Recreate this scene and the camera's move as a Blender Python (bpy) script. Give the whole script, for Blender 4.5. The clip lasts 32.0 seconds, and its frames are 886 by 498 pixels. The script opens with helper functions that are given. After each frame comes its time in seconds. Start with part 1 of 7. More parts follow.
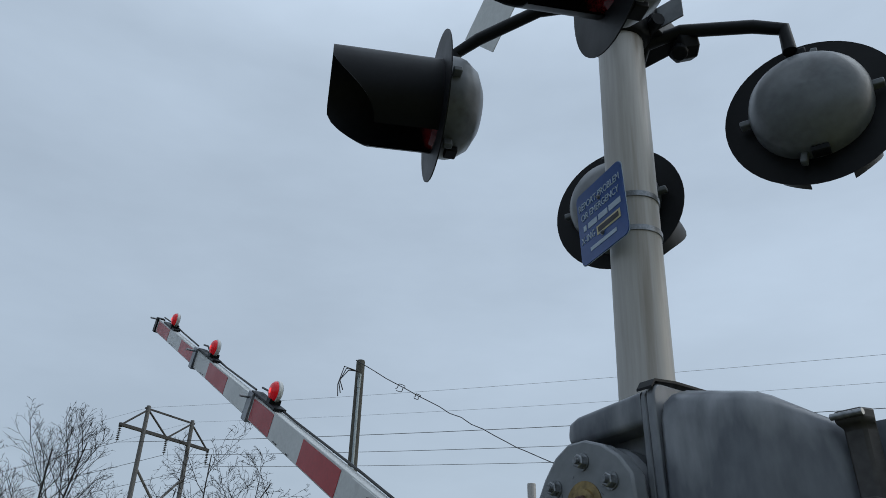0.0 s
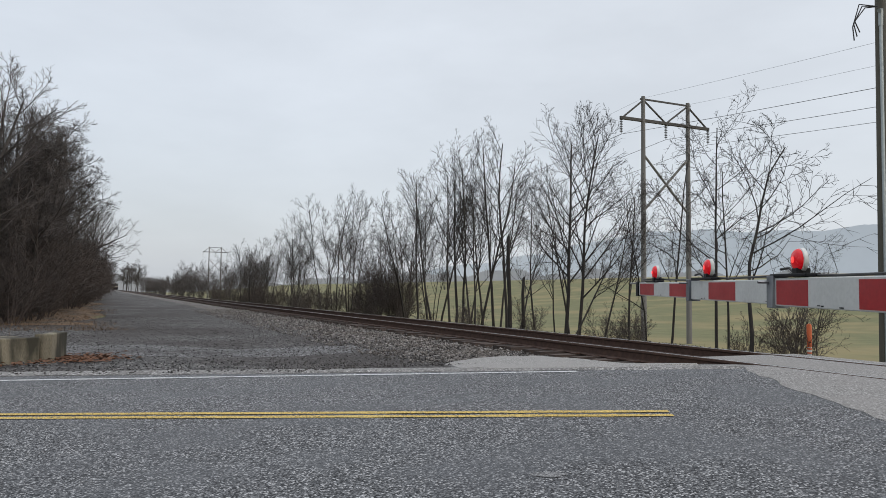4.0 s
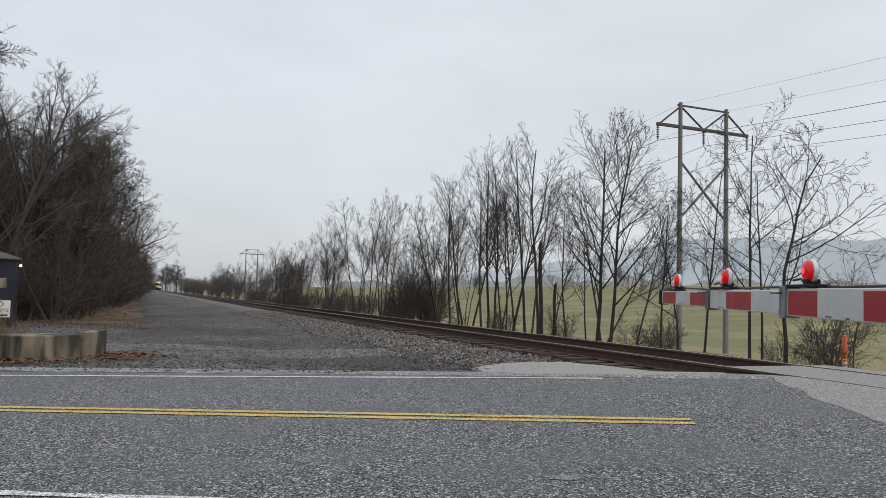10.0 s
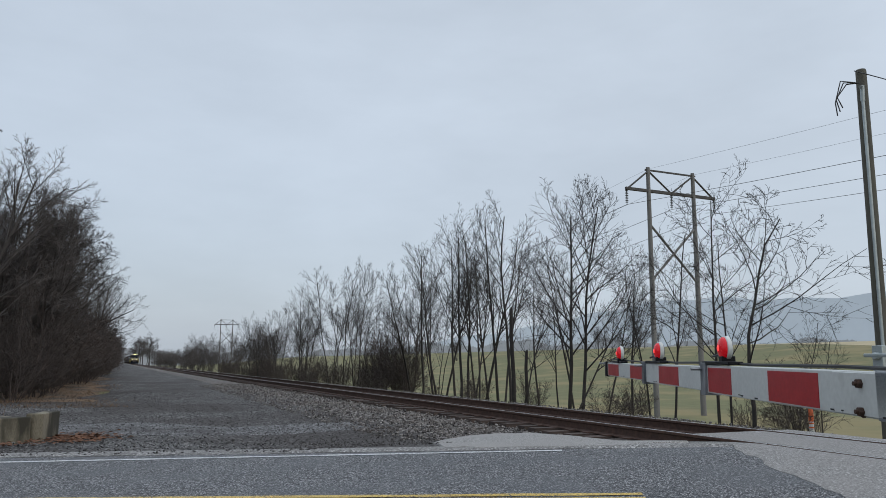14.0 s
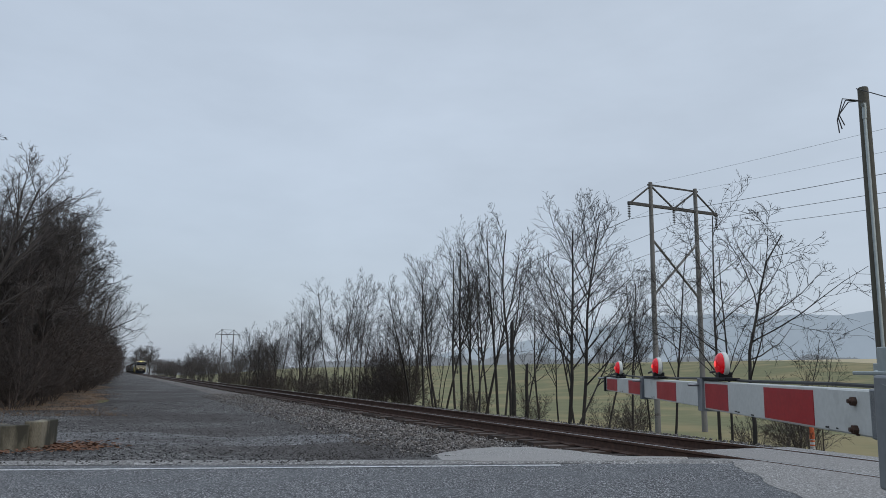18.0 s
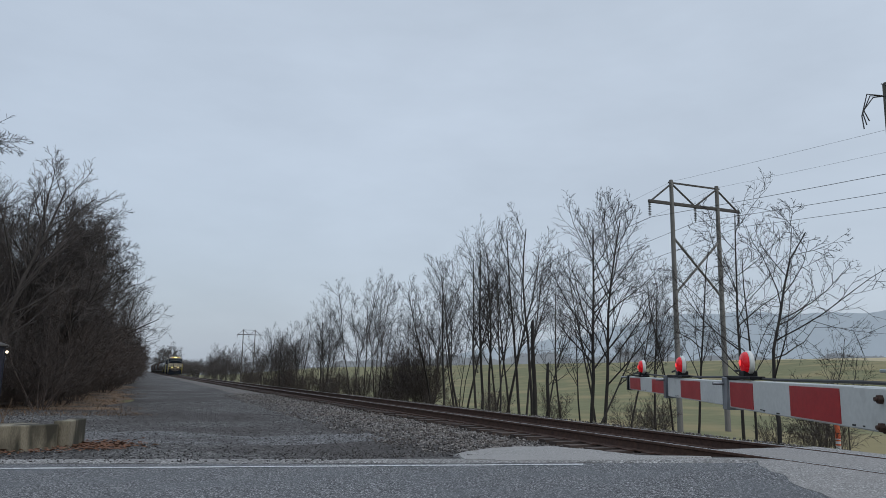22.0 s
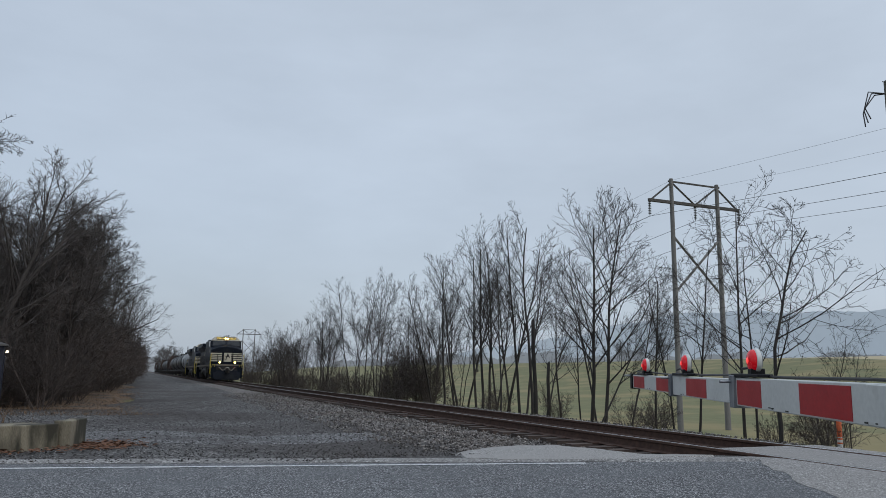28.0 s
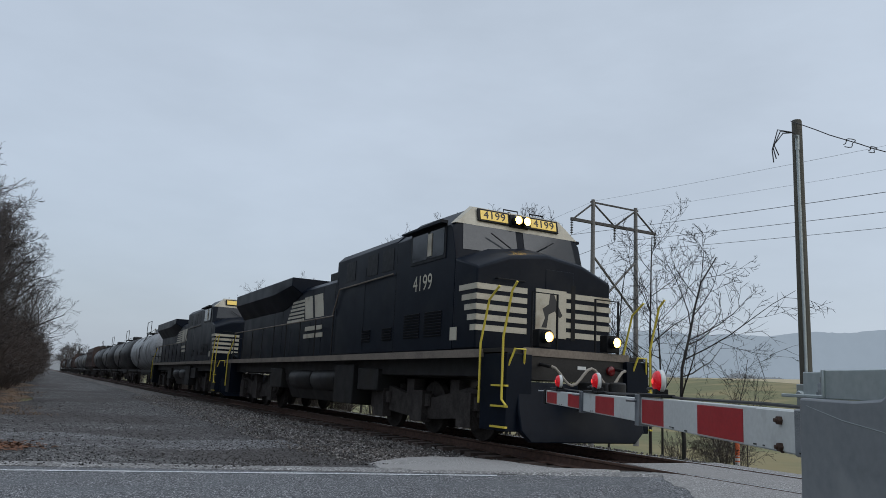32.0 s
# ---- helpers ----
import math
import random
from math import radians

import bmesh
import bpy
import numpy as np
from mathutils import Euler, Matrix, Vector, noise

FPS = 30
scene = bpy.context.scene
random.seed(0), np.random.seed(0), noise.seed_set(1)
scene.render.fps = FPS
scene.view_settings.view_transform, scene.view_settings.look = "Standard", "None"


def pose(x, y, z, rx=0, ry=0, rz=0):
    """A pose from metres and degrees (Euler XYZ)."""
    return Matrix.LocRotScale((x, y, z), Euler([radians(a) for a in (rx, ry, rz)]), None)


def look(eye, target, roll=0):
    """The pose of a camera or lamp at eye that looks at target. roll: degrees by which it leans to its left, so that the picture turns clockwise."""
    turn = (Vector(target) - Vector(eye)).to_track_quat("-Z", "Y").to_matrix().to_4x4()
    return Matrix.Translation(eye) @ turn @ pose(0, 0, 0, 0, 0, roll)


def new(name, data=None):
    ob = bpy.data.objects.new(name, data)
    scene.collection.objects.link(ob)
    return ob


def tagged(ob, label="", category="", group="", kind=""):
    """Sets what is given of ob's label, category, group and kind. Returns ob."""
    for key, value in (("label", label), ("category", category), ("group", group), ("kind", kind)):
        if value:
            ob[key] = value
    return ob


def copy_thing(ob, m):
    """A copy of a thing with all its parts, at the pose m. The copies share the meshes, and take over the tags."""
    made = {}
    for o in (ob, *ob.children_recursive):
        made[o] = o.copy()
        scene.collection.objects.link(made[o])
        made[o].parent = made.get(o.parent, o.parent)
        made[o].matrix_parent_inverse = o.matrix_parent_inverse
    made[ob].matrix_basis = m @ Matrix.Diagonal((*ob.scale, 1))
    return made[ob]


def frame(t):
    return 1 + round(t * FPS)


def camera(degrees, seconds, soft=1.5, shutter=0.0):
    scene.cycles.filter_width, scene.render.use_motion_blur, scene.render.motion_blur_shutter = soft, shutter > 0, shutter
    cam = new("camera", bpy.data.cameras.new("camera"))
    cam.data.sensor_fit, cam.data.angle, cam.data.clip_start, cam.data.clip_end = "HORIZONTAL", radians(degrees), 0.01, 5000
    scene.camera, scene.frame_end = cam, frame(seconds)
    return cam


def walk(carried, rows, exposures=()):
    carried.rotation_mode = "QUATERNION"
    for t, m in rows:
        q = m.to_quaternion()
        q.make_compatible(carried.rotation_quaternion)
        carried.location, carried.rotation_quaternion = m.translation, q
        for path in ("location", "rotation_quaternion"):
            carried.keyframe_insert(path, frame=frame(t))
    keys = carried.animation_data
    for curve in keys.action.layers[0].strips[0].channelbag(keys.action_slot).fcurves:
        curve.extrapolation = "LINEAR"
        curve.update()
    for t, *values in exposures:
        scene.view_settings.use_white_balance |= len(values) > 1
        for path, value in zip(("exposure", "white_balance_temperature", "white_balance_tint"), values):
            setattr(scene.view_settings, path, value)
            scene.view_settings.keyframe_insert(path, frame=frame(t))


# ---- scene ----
cam = camera(62.0, 32.0, soft=0.7)

PATH = [
    (0, (2.321, 1.9162, 1.1509), (3.872, 2.7552, 2.0949), 1.3),
    (0.5, (2.3598, 1.9273, 1.1315), (3.9588, 2.8143, 1.9415), 2.0),
    (1, (2.3762, 1.9355, 1.1092), (4.0172, 2.8625, 1.7792), 2.2),
    (1.5, (2.397, 1.9415, 1.0898), (4.054, 2.9235, 1.6288), 2.4),
    (2, (2.4015, 1.94, 1.0675), (4.0365, 3.012, 1.4935), 2.0),
    (2.5, (2.406, 1.937, 1.0496), (3.957, 3.158, 1.3706), 1.1),
    (3, (2.3821, 1.943, 1.0272), (3.7521, 3.382, 1.2582), 0.2),
    (3.5, (2.3765, 2.0306, 1.0139), (3.4625, 3.7016, 1.1769), 0.2),
    (4, (2.3386, 2.1341, 1.0143), (3.1726, 3.9491, 1.1323), 0.7),
    (4.5, (2.277, 2.214, 0.997), (2.979, 4.084, 1.092), 1.1),
    (6.5, (2.369, 2.0195, 0.991), (2.994, 3.9195, 1.026), 2.0),
    (7, (2.377, 1.9726, 1.003), (2.996, 3.8736, 1.058), 1.7),
    (8, (2.3438, 1.9688, 1.007), (3.0018, 3.8548, 1.108), 1.3),
    (9, (2.3544, 1.9868, 1.015), (3.0624, 3.8538, 1.134), 1.5),
    (10, (2.3551, 1.985, 1.017), (3.1031, 3.835, 1.146), 1.6),
    (10.5, (2.3495, 1.9669, 1.019), (3.1545, 3.7939, 1.143), 1.8),
    (11, (2.3805, 1.9604, 1.027), (3.2525, 3.7564, 1.147), 1.7),
    (11.5, (2.507, 1.952, 1.045), (3.415, 3.729, 1.178), 1.5),
    (12, (2.618, 1.899, 1.073), (3.513, 3.68, 1.239), 1.1),
    (12.5, (2.655, 1.871, 1.09), (3.514, 3.666, 1.296), 0.7),
    (13, (2.64, 1.868, 1.103), (3.466, 3.672, 1.351), 0.4),
    (13.5, (2.632, 1.887, 1.1), (3.438, 3.695, 1.386), 0.2),
    (14, (2.617, 1.884, 1.101), (3.411, 3.694, 1.408), 0.3),
    (14.5, (2.603, 1.878, 1.102), (3.389, 3.69, 1.418), 0.4),
    (16.5, (2.606, 1.873, 1.103), (3.381, 3.686, 1.44), 1.0),
    (17, (2.614, 1.865, 1.103), (3.395, 3.675, 1.442), 1.1),
    (18, (2.631, 1.87, 1.101), (3.417, 3.677, 1.441), 1.0),
    (19, (2.62, 1.859, 1.1), (3.383, 3.676, 1.441), 0.9),
    (20, (2.614, 1.847, 1.099), (3.366, 3.669, 1.437), 0.7),
    (21, (2.611, 1.848, 1.099), (3.354, 3.673, 1.438), 0.7),
    (22, (2.593, 1.842, 1.099), (3.331, 3.67, 1.437), 0.9),
    (23, (2.594, 1.856, 1.095), (3.332, 3.685, 1.425), 0.9),
    (24, (2.598, 1.864, 1.095), (3.333, 3.696, 1.416), 0.8),
    (25, (2.584, 1.867, 1.094), (3.307, 3.704, 1.416), 0.8),
    (28, (2.581, 1.875, 1.095), (3.32, 3.703, 1.431), 0.8),
    (29, (2.585, 1.881, 1.096), (3.343, 3.701, 1.432), 0.6),
    (30, (2.584, 1.874, 1.092), (3.36, 3.684, 1.437), 0.5),
    (31, (2.576, 1.867, 1.097), (3.371, 3.668, 1.45), 1.1),
    (31.5, (2.576, 1.861, 1.102), (3.406, 3.645, 1.461), 1.8),
    (32, (2.559, 1.824, 1.104), (3.48, 3.561, 1.471), 2.7),
]

EXPOSURES = [
    (0.0, -0.50, 5680, 5), (1.0, -0.27, 5800, 5), (1.5, -0.20, 5900, 6), (2.5, -0.02, 6150, 8), (4.0, 0.06, 6520, 10), (6.5, 0.13, 6880, 15), (8.0, 0.12, 6840, 14),
    (10.0, 0.07, 6620, 10), (12.0, 0.0, 6560, 10), (14.0, -0.17, 6080, 8), (18.0, -0.27, 5950, 8), (32.0, -0.30, 5950, 8)]
walk(cam, [(t, look(eye, target, roll)) for t, eye, target, roll in PATH], EXPOSURES)

# ---- overcast sky and a weak, very soft sun ----
world = bpy.data.worlds.new("overcast_sky")
scene.world = world
world.use_nodes = True
wt = world.node_tree
wt.nodes.clear()


def wnode(kind, **settings):
    n = wt.nodes.new(kind)
    for k, v in settings.items():
        setattr(n, k, v)
    return n


w_out, w_bg = wnode("ShaderNodeOutputWorld"), wnode("ShaderNodeBackground")
w_sky = wnode("ShaderNodeTexSky", sky_type="NISHITA", sun_disc=False)
w_sky.sun_elevation, w_sky.sun_rotation, w_sky.dust_density = radians(24), radians(150), 4.0
w_co, w_sep, w_ramp = wnode("ShaderNodeTexCoord"), wnode("ShaderNodeSeparateXYZ"), wnode("ShaderNodeValToRGB")
w_noise, w_map = wnode("ShaderNodeTexNoise"), wnode("ShaderNodeMapping")
w_map.inputs["Scale"].default_value = (1.2, 1.2, 3.4)
w_noise.inputs["Scale"].default_value, w_noise.inputs["Detail"].default_value = 1.9, 5.0
w_noise.inputs["Roughness"].default_value = 0.55
w_ramp.color_ramp.elements[0].position, w_ramp.color_ramp.elements[0].color = 0.0, (0.58, 0.615, 0.66, 1)
w_ramp.color_ramp.elements[1].position, w_ramp.color_ramp.elements[1].color = 1.0, (1.45, 1.50, 1.58, 1)
for pos, col in ((0.10, (0.60, 0.635, 0.68, 1)), (0.30, (0.64, 0.675, 0.72, 1)), (0.65, (0.66, 0.70, 0.75, 1)), (0.85, (1.15, 1.20, 1.27, 1))):
    w_ramp.color_ramp.elements.new(pos).color = col
w_cloud, w_mul, w_mix = wnode("ShaderNodeMapRange"), wnode("ShaderNodeMix", data_type="RGBA", blend_type="MULTIPLY"), wnode("ShaderNodeMix", data_type="RGBA")
w_cloud.inputs["From Min"].default_value, w_cloud.inputs["From Max"].default_value = 0.3, 0.7
w_cloud.inputs["To Min"].default_value, w_cloud.inputs["To Max"].default_value = 0.90, 1.075
w_side, w_both = wnode("ShaderNodeMapRange"), wnode("ShaderNodeMath", operation="MULTIPLY")
w_side.inputs["From Min"].default_value, w_side.inputs["From Max"].default_value = -0.2, 0.9
w_side.inputs["To Min"].default_value, w_side.inputs["To Max"].default_value = 0.92, 1.09
w_mul.inputs["Factor"].default_value, w_mix.inputs["Factor"].default_value = 1.0, 0.03
wt.links.new(w_co.outputs["Generated"], w_sep.inputs[0])
wt.links.new(w_co.outputs["Generated"], w_map.inputs["Vector"])
wt.links.new(w_map.outputs[0], w_noise.inputs["Vector"])
wt.links.new(w_sep.outputs["Z"], w_ramp.inputs["Fac"])
wt.links.new(w_noise.outputs["Fac"], w_cloud.inputs["Value"])
wt.links.new(w_ramp.outputs["Color"], w_mul.inputs["A"])
wt.links.new(w_sep.outputs["X"], w_side.inputs["Value"])
wt.links.new(w_cloud.outputs["Result"], w_both.inputs[0])
wt.links.new(w_side.outputs["Result"], w_both.inputs[1])
wt.links.new(w_both.outputs[0], w_mul.inputs["B"])
wt.links.new(w_mul.outputs["Result"], w_mix.inputs["A"])
wt.links.new(w_sky.outputs["Color"], w_mix.inputs["B"])
wt.links.new(w_mix.outputs["Result"], w_bg.inputs["Color"])
wt.links.new(w_bg.outputs[0], w_out.inputs["Surface"])
w_bg.inputs["Strength"].default_value = 1.0

sun = new("sun", bpy.data.lights.new("sun", "SUN"))
sun.data.energy, sun.data.angle, sun.data.color = 0.6, radians(35), (1.0, 0.97, 0.93)
sun.matrix_world = look((0, 0, 60), (-28, 50, 0))

# ---- mesh building ----
class MB:
    """Collects faces for one mesh."""

    def __init__(self):
        self.v, self.f = [], []

    def add(self, vs, fs):
        b = len(self.v)
        self.v.extend(tuple(p) for p in vs)
        self.f.extend(tuple(i + b for i in f) for f in fs)
        return self

    def box(self, c, s, m=None):
        hx, hy, hz = s[0] / 2, s[1] / 2, s[2] / 2
        vs = [Vector((x, y, z)) for x in (-hx, hx) for y in (-hy, hy) for z in (-hz, hz)]
        if m is not None:
            vs = [m @ p for p in vs]
        c = Vector(c)
        return self.add([p + c for p in vs], [(0, 1, 3, 2), (4, 6, 7, 5), (0, 4, 5, 1), (2, 3, 7, 6), (0, 2, 6, 4), (1, 5, 7, 3)])

    def tube(self, pts, radii, n=6, cap=True):
        pts = [Vector(p) for p in pts]
        if not hasattr(radii, "__len__"):
            radii = [radii] * len(pts)
        vs, fs, side = [], [], None
        for i, p in enumerate(pts):
            d = pts[min(i + 1, len(pts) - 1)] - pts[max(i - 1, 0)]
            d = d.normalized() if d.length > 1e-9 else Vector((0, 0, 1))
            if side is None:
                side = d.orthogonal().normalized()
            else:
                side = side - d * side.dot(d)
                side = side.normalized() if side.length > 1e-6 else d.orthogonal().normalized()
            up = d.cross(side)
            for k in range(n):
                a = 2 * math.pi * k / n
                vs.append(p + (side * math.cos(a) + up * math.sin(a)) * radii[i])
        for i in range(len(pts) - 1):
            for k in range(n):
                a, b = i * n + k, i * n + (k + 1) % n
                fs.append((a, b, b + n, a + n))
        if cap:
            fs.append(tuple(range(n - 1, -1, -1)))
            fs.append(tuple(range((len(pts) - 1) * n, len(pts) * n)))
        return self.add(vs, fs)

    def cyl(self, p0, p1, r0, r1=None, n=16):
        return self.tube([p0, p1], [r0, r0 if r1 is None else r1], n)

    def lathe(self, profile, n=24, m=None, cap=True):
        """profile of (radius, height) turned about z."""
        vs, fs = [], []
        for r, h in profile:
            for k in range(n):
                a = 2 * math.pi * k / n
                vs.append(Vector((r * math.cos(a), r * math.sin(a), h)))
        for i in range(len(profile) - 1):
            for k in range(n):
                a, b = i * n + k, i * n + (k + 1) % n
                fs.append((a, b, b + n, a + n))
        if cap:
            fs.append(tuple(range(n - 1, -1, -1)))
            fs.append(tuple(range((len(profile) - 1) * n, len(profile) * n)))
        if m is not None:
            vs = [m @ p for p in vs]
        return self.add(vs, fs)

    def prism(self, poly, o, ex, ey, t):
        """A flat outline in the axes ex, ey from o, t thick along ex x ey."""
        o, ex, ey = Vector(o), Vector(ex), Vector(ey)
        n = ex.cross(ey).normalized() * t
        k = len(poly)
        vs = [o + ex * x + ey * y for x, y in poly] + [o + ex * x + ey * y + n for x, y in poly]
        fs = [tuple(range(k - 1, -1, -1)), tuple(range(k, 2 * k))]
        fs += [(i, (i + 1) % k, k + (i + 1) % k, k + i) for i in range(k)]
        return self.add(vs, fs)

    def loft(self, rings, cap=True):
        k = len(rings[0])
        vs = [p for ring in rings for p in ring]
        fs = [(i * k + j, i * k + (j + 1) % k, (i + 1) * k + (j + 1) % k, (i + 1) * k + j) for i in range(len(rings) - 1) for j in range(k)]
        if cap:
            fs += [tuple(range(k - 1, -1, -1)), tuple(range((len(rings) - 1) * k, len(rings) * k))]
        return self.add(vs, fs)

    def grid(self, xs, ys, fn):
        vs = [(x, y, fn(x, y)) for y in ys for x in xs]
        k = len(xs)
        return self.add(vs, [(j * k + i, j * k + i + 1, (j + 1) * k + i + 1, (j + 1) * k + i) for j in range(len(ys) - 1) for i in range(k - 1)])

    def mesh(self, name, mat, smooth=0.0, solid=True):
        me = bpy.data.meshes.new(name)
        me.from_pydata(self.v, [], self.f)
        if solid:
            bm = bmesh.new()
            bm.from_mesh(me)
            bmesh.ops.recalc_face_normals(bm, faces=bm.faces)
            bm.to_mesh(me)
            bm.free()
        me.materials.append(mat)
        if smooth:
            me.set_sharp_from_angle(angle=radians(smooth))
            me.polygons.foreach_set("use_smooth", [True] * len(me.polygons))
        me.update()
        return me


def part(name, mb, mat, parent=None, label="", smooth=35.0, bevel=0.0, solid=True):
    """One mesh object under a thing or a part."""
    ob = new(name, mb if isinstance(mb, bpy.types.Mesh) else mb.mesh(name, mat, smooth, solid))
    if parent is not None:
        ob.parent = parent
    if bevel:
        mod = ob.modifiers.new("bevel", "BEVEL")
        mod.width, mod.segments, mod.limit_method, mod.angle_limit = bevel, 2, "ANGLE", radians(40)
    if label:
        ob["label"] = label
    return ob


def thing(name, m, label, category, group="", kind=""):
    ob = new(name)
    ob.empty_display_size = 0.2
    ob.matrix_basis = m
    return tagged(ob, label, category, group, kind)


def box_mb(c, s, m=None):
    return MB().box(c, s, m)


def writing(text, size, mat, name="lettering", spacing=1.0, squeeze=1.0):
    """A flat mesh of built-in type, centred, in the x-y plane."""
    cu = bpy.data.curves.new(name, "FONT")
    cu.body, cu.size, cu.align_x, cu.align_y, cu.extrude, cu.space_character = text, size, "CENTER", "CENTER", 0.001, spacing
    ob = bpy.data.objects.new(name, cu)
    scene.collection.objects.link(ob)
    bpy.context.view_layer.update()
    me = bpy.data.meshes.new_from_object(ob.evaluated_get(bpy.context.evaluated_depsgraph_get()))
    bpy.data.objects.remove(ob)
    bpy.data.curves.remove(cu)
    me.transform(Matrix.Diagonal((squeeze, 1, 1, 1)))
    me.materials.clear()
    me.materials.append(mat)
    return me


def letters(text, size, mat, parent, m, spacing=1.0, squeeze=1.0, label=""):
    ob = new("lettering", writing(text, size, mat, spacing=spacing, squeeze=squeeze))
    ob.parent = parent
    ob.matrix_basis = m
    if label:
        ob["label"] = label
    return ob


# ---- materials ----
def material(name, c1, c2=None, rough=0.6, metal=0.0, scale=8.0, fine=60.0, bump=0.15, depth=0.004, spread=(0.35, 0.65), stain=None, stain_scale=0.8, stain_at=(0.5, 0.72), emit=None, power=0.0, stretch=(1, 1, 1), random_tone=0.0, coat=0.0, rough_var=0.12, spec=0.5):
    """Two colours mixed by a broad and a fine noise, optional stains, bump, and a tone that differs from piece to piece."""
    m = bpy.data.materials.new(name)
    m.use_nodes = True
    t = m.node_tree
    bsdf = t.nodes["Principled BSDF"]
    c2 = c2 or tuple(v * 0.75 for v in c1)
    co, mp = t.nodes.new("ShaderNodeTexCoord"), t.nodes.new("ShaderNodeMapping")
    mp.inputs["Scale"].default_value = stretch
    t.links.new(co.outputs["Object"], mp.inputs["Vector"])
    n1, n2 = t.nodes.new("ShaderNodeTexNoise"), t.nodes.new("ShaderNodeTexNoise")
    n1.inputs["Scale"].default_value, n1.inputs["Detail"].default_value = scale, 5
    n2.inputs["Scale"].default_value, n2.inputs["Detail"].default_value = fine, 4
    for n in (n1, n2):
        t.links.new(mp.outputs[0], n.inputs["Vector"])
    mean = t.nodes.new("ShaderNodeMath")
    mean.operation = "MULTIPLY_ADD"
    mean.inputs[1].default_value = 0.5
    half = t.nodes.new("ShaderNodeMath")
    half.operation, half.inputs[1].default_value = "MULTIPLY", 0.5
    t.links.new(n2.outputs["Fac"], half.inputs[0])
    t.links.new(n1.outputs["Fac"], mean.inputs[0])
    t.links.new(half.outputs[0], mean.inputs[2])
    rg = t.nodes.new("ShaderNodeMapRange")
    rg.inputs["From Min"].default_value, rg.inputs["From Max"].default_value = spread
    t.links.new(mean.outputs[0], rg.inputs["Value"])
    mix = t.nodes.new("ShaderNodeMix")
    mix.data_type = "RGBA"
    mix.inputs["A"].default_value, mix.inputs["B"].default_value = (*c1, 1), (*c2, 1)
    t.links.new(rg.outputs["Result"], mix.inputs["Factor"])
    colour = mix.outputs["Result"]
    if stain:
        n3, r3, m3 = t.nodes.new("ShaderNodeTexNoise"), t.nodes.new("ShaderNodeMapRange"), t.nodes.new("ShaderNodeMix")
        n3.inputs["Scale"].default_value, n3.inputs["Detail"].default_value = stain_scale, 6
        r3.inputs["From Min"].default_value, r3.inputs["From Max"].default_value = stain_at
        m3.data_type = "RGBA"
        m3.inputs["B"].default_value = (*stain, 1)
        t.links.new(mp.outputs[0], n3.inputs["Vector"])
        t.links.new(n3.outputs["Fac"], r3.inputs["Value"])
        t.links.new(r3.outputs["Result"], m3.inputs["Factor"])
        t.links.new(colour, m3.inputs["A"])
        colour = m3.outputs["Result"]
    if random_tone:
        info, r4, m4 = t.nodes.new("ShaderNodeObjectInfo"), t.nodes.new("ShaderNodeMapRange"), t.nodes.new("ShaderNodeMix")
        r4.inputs["To Min"].default_value, r4.inputs["To Max"].default_value = 1 - random_tone, 1 + random_tone
        m4.data_type, m4.blend_type = "RGBA", "MULTIPLY"
        m4.inputs["Factor"].default_value = 1.0
        t.links.new(info.outputs["Random"], r4.inputs["Value"])
        t.links.new(colour, m4.inputs["A"])
        t.links.new(r4.outputs["Result"], m4.inputs["B"])
        colour = m4.outputs["Result"]
    t.links.new(colour, bsdf.inputs["Base Color"])
    rr = t.nodes.new("ShaderNodeMapRange")
    rr.inputs["To Min"].default_value, rr.inputs["To Max"].default_value = max(0.02, rough - rough_var), min(1, rough + rough_var)
    t.links.new(n1.outputs["Fac"], rr.inputs["Value"])
    t.links.new(rr.outputs["Result"], bsdf.inputs["Roughness"])
    bsdf.inputs["Metallic"].default_value = metal
    bsdf.inputs["Coat Weight"].default_value = coat
    bsdf.inputs["Specular IOR Level"].default_value = spec
    if bump:
        bp = t.nodes.new("ShaderNodeBump")
        bp.inputs["Strength"].default_value, bp.inputs["Distance"].default_value = bump, depth
        t.links.new(mean.outputs[0], bp.inputs["Height"])
        t.links.new(bp.outputs["Normal"], bsdf.inputs["Normal"])
    if emit:
        bsdf.inputs["Emission Color"].default_value, bsdf.inputs["Emission Strength"].default_value = (*emit, 1), power
    return m


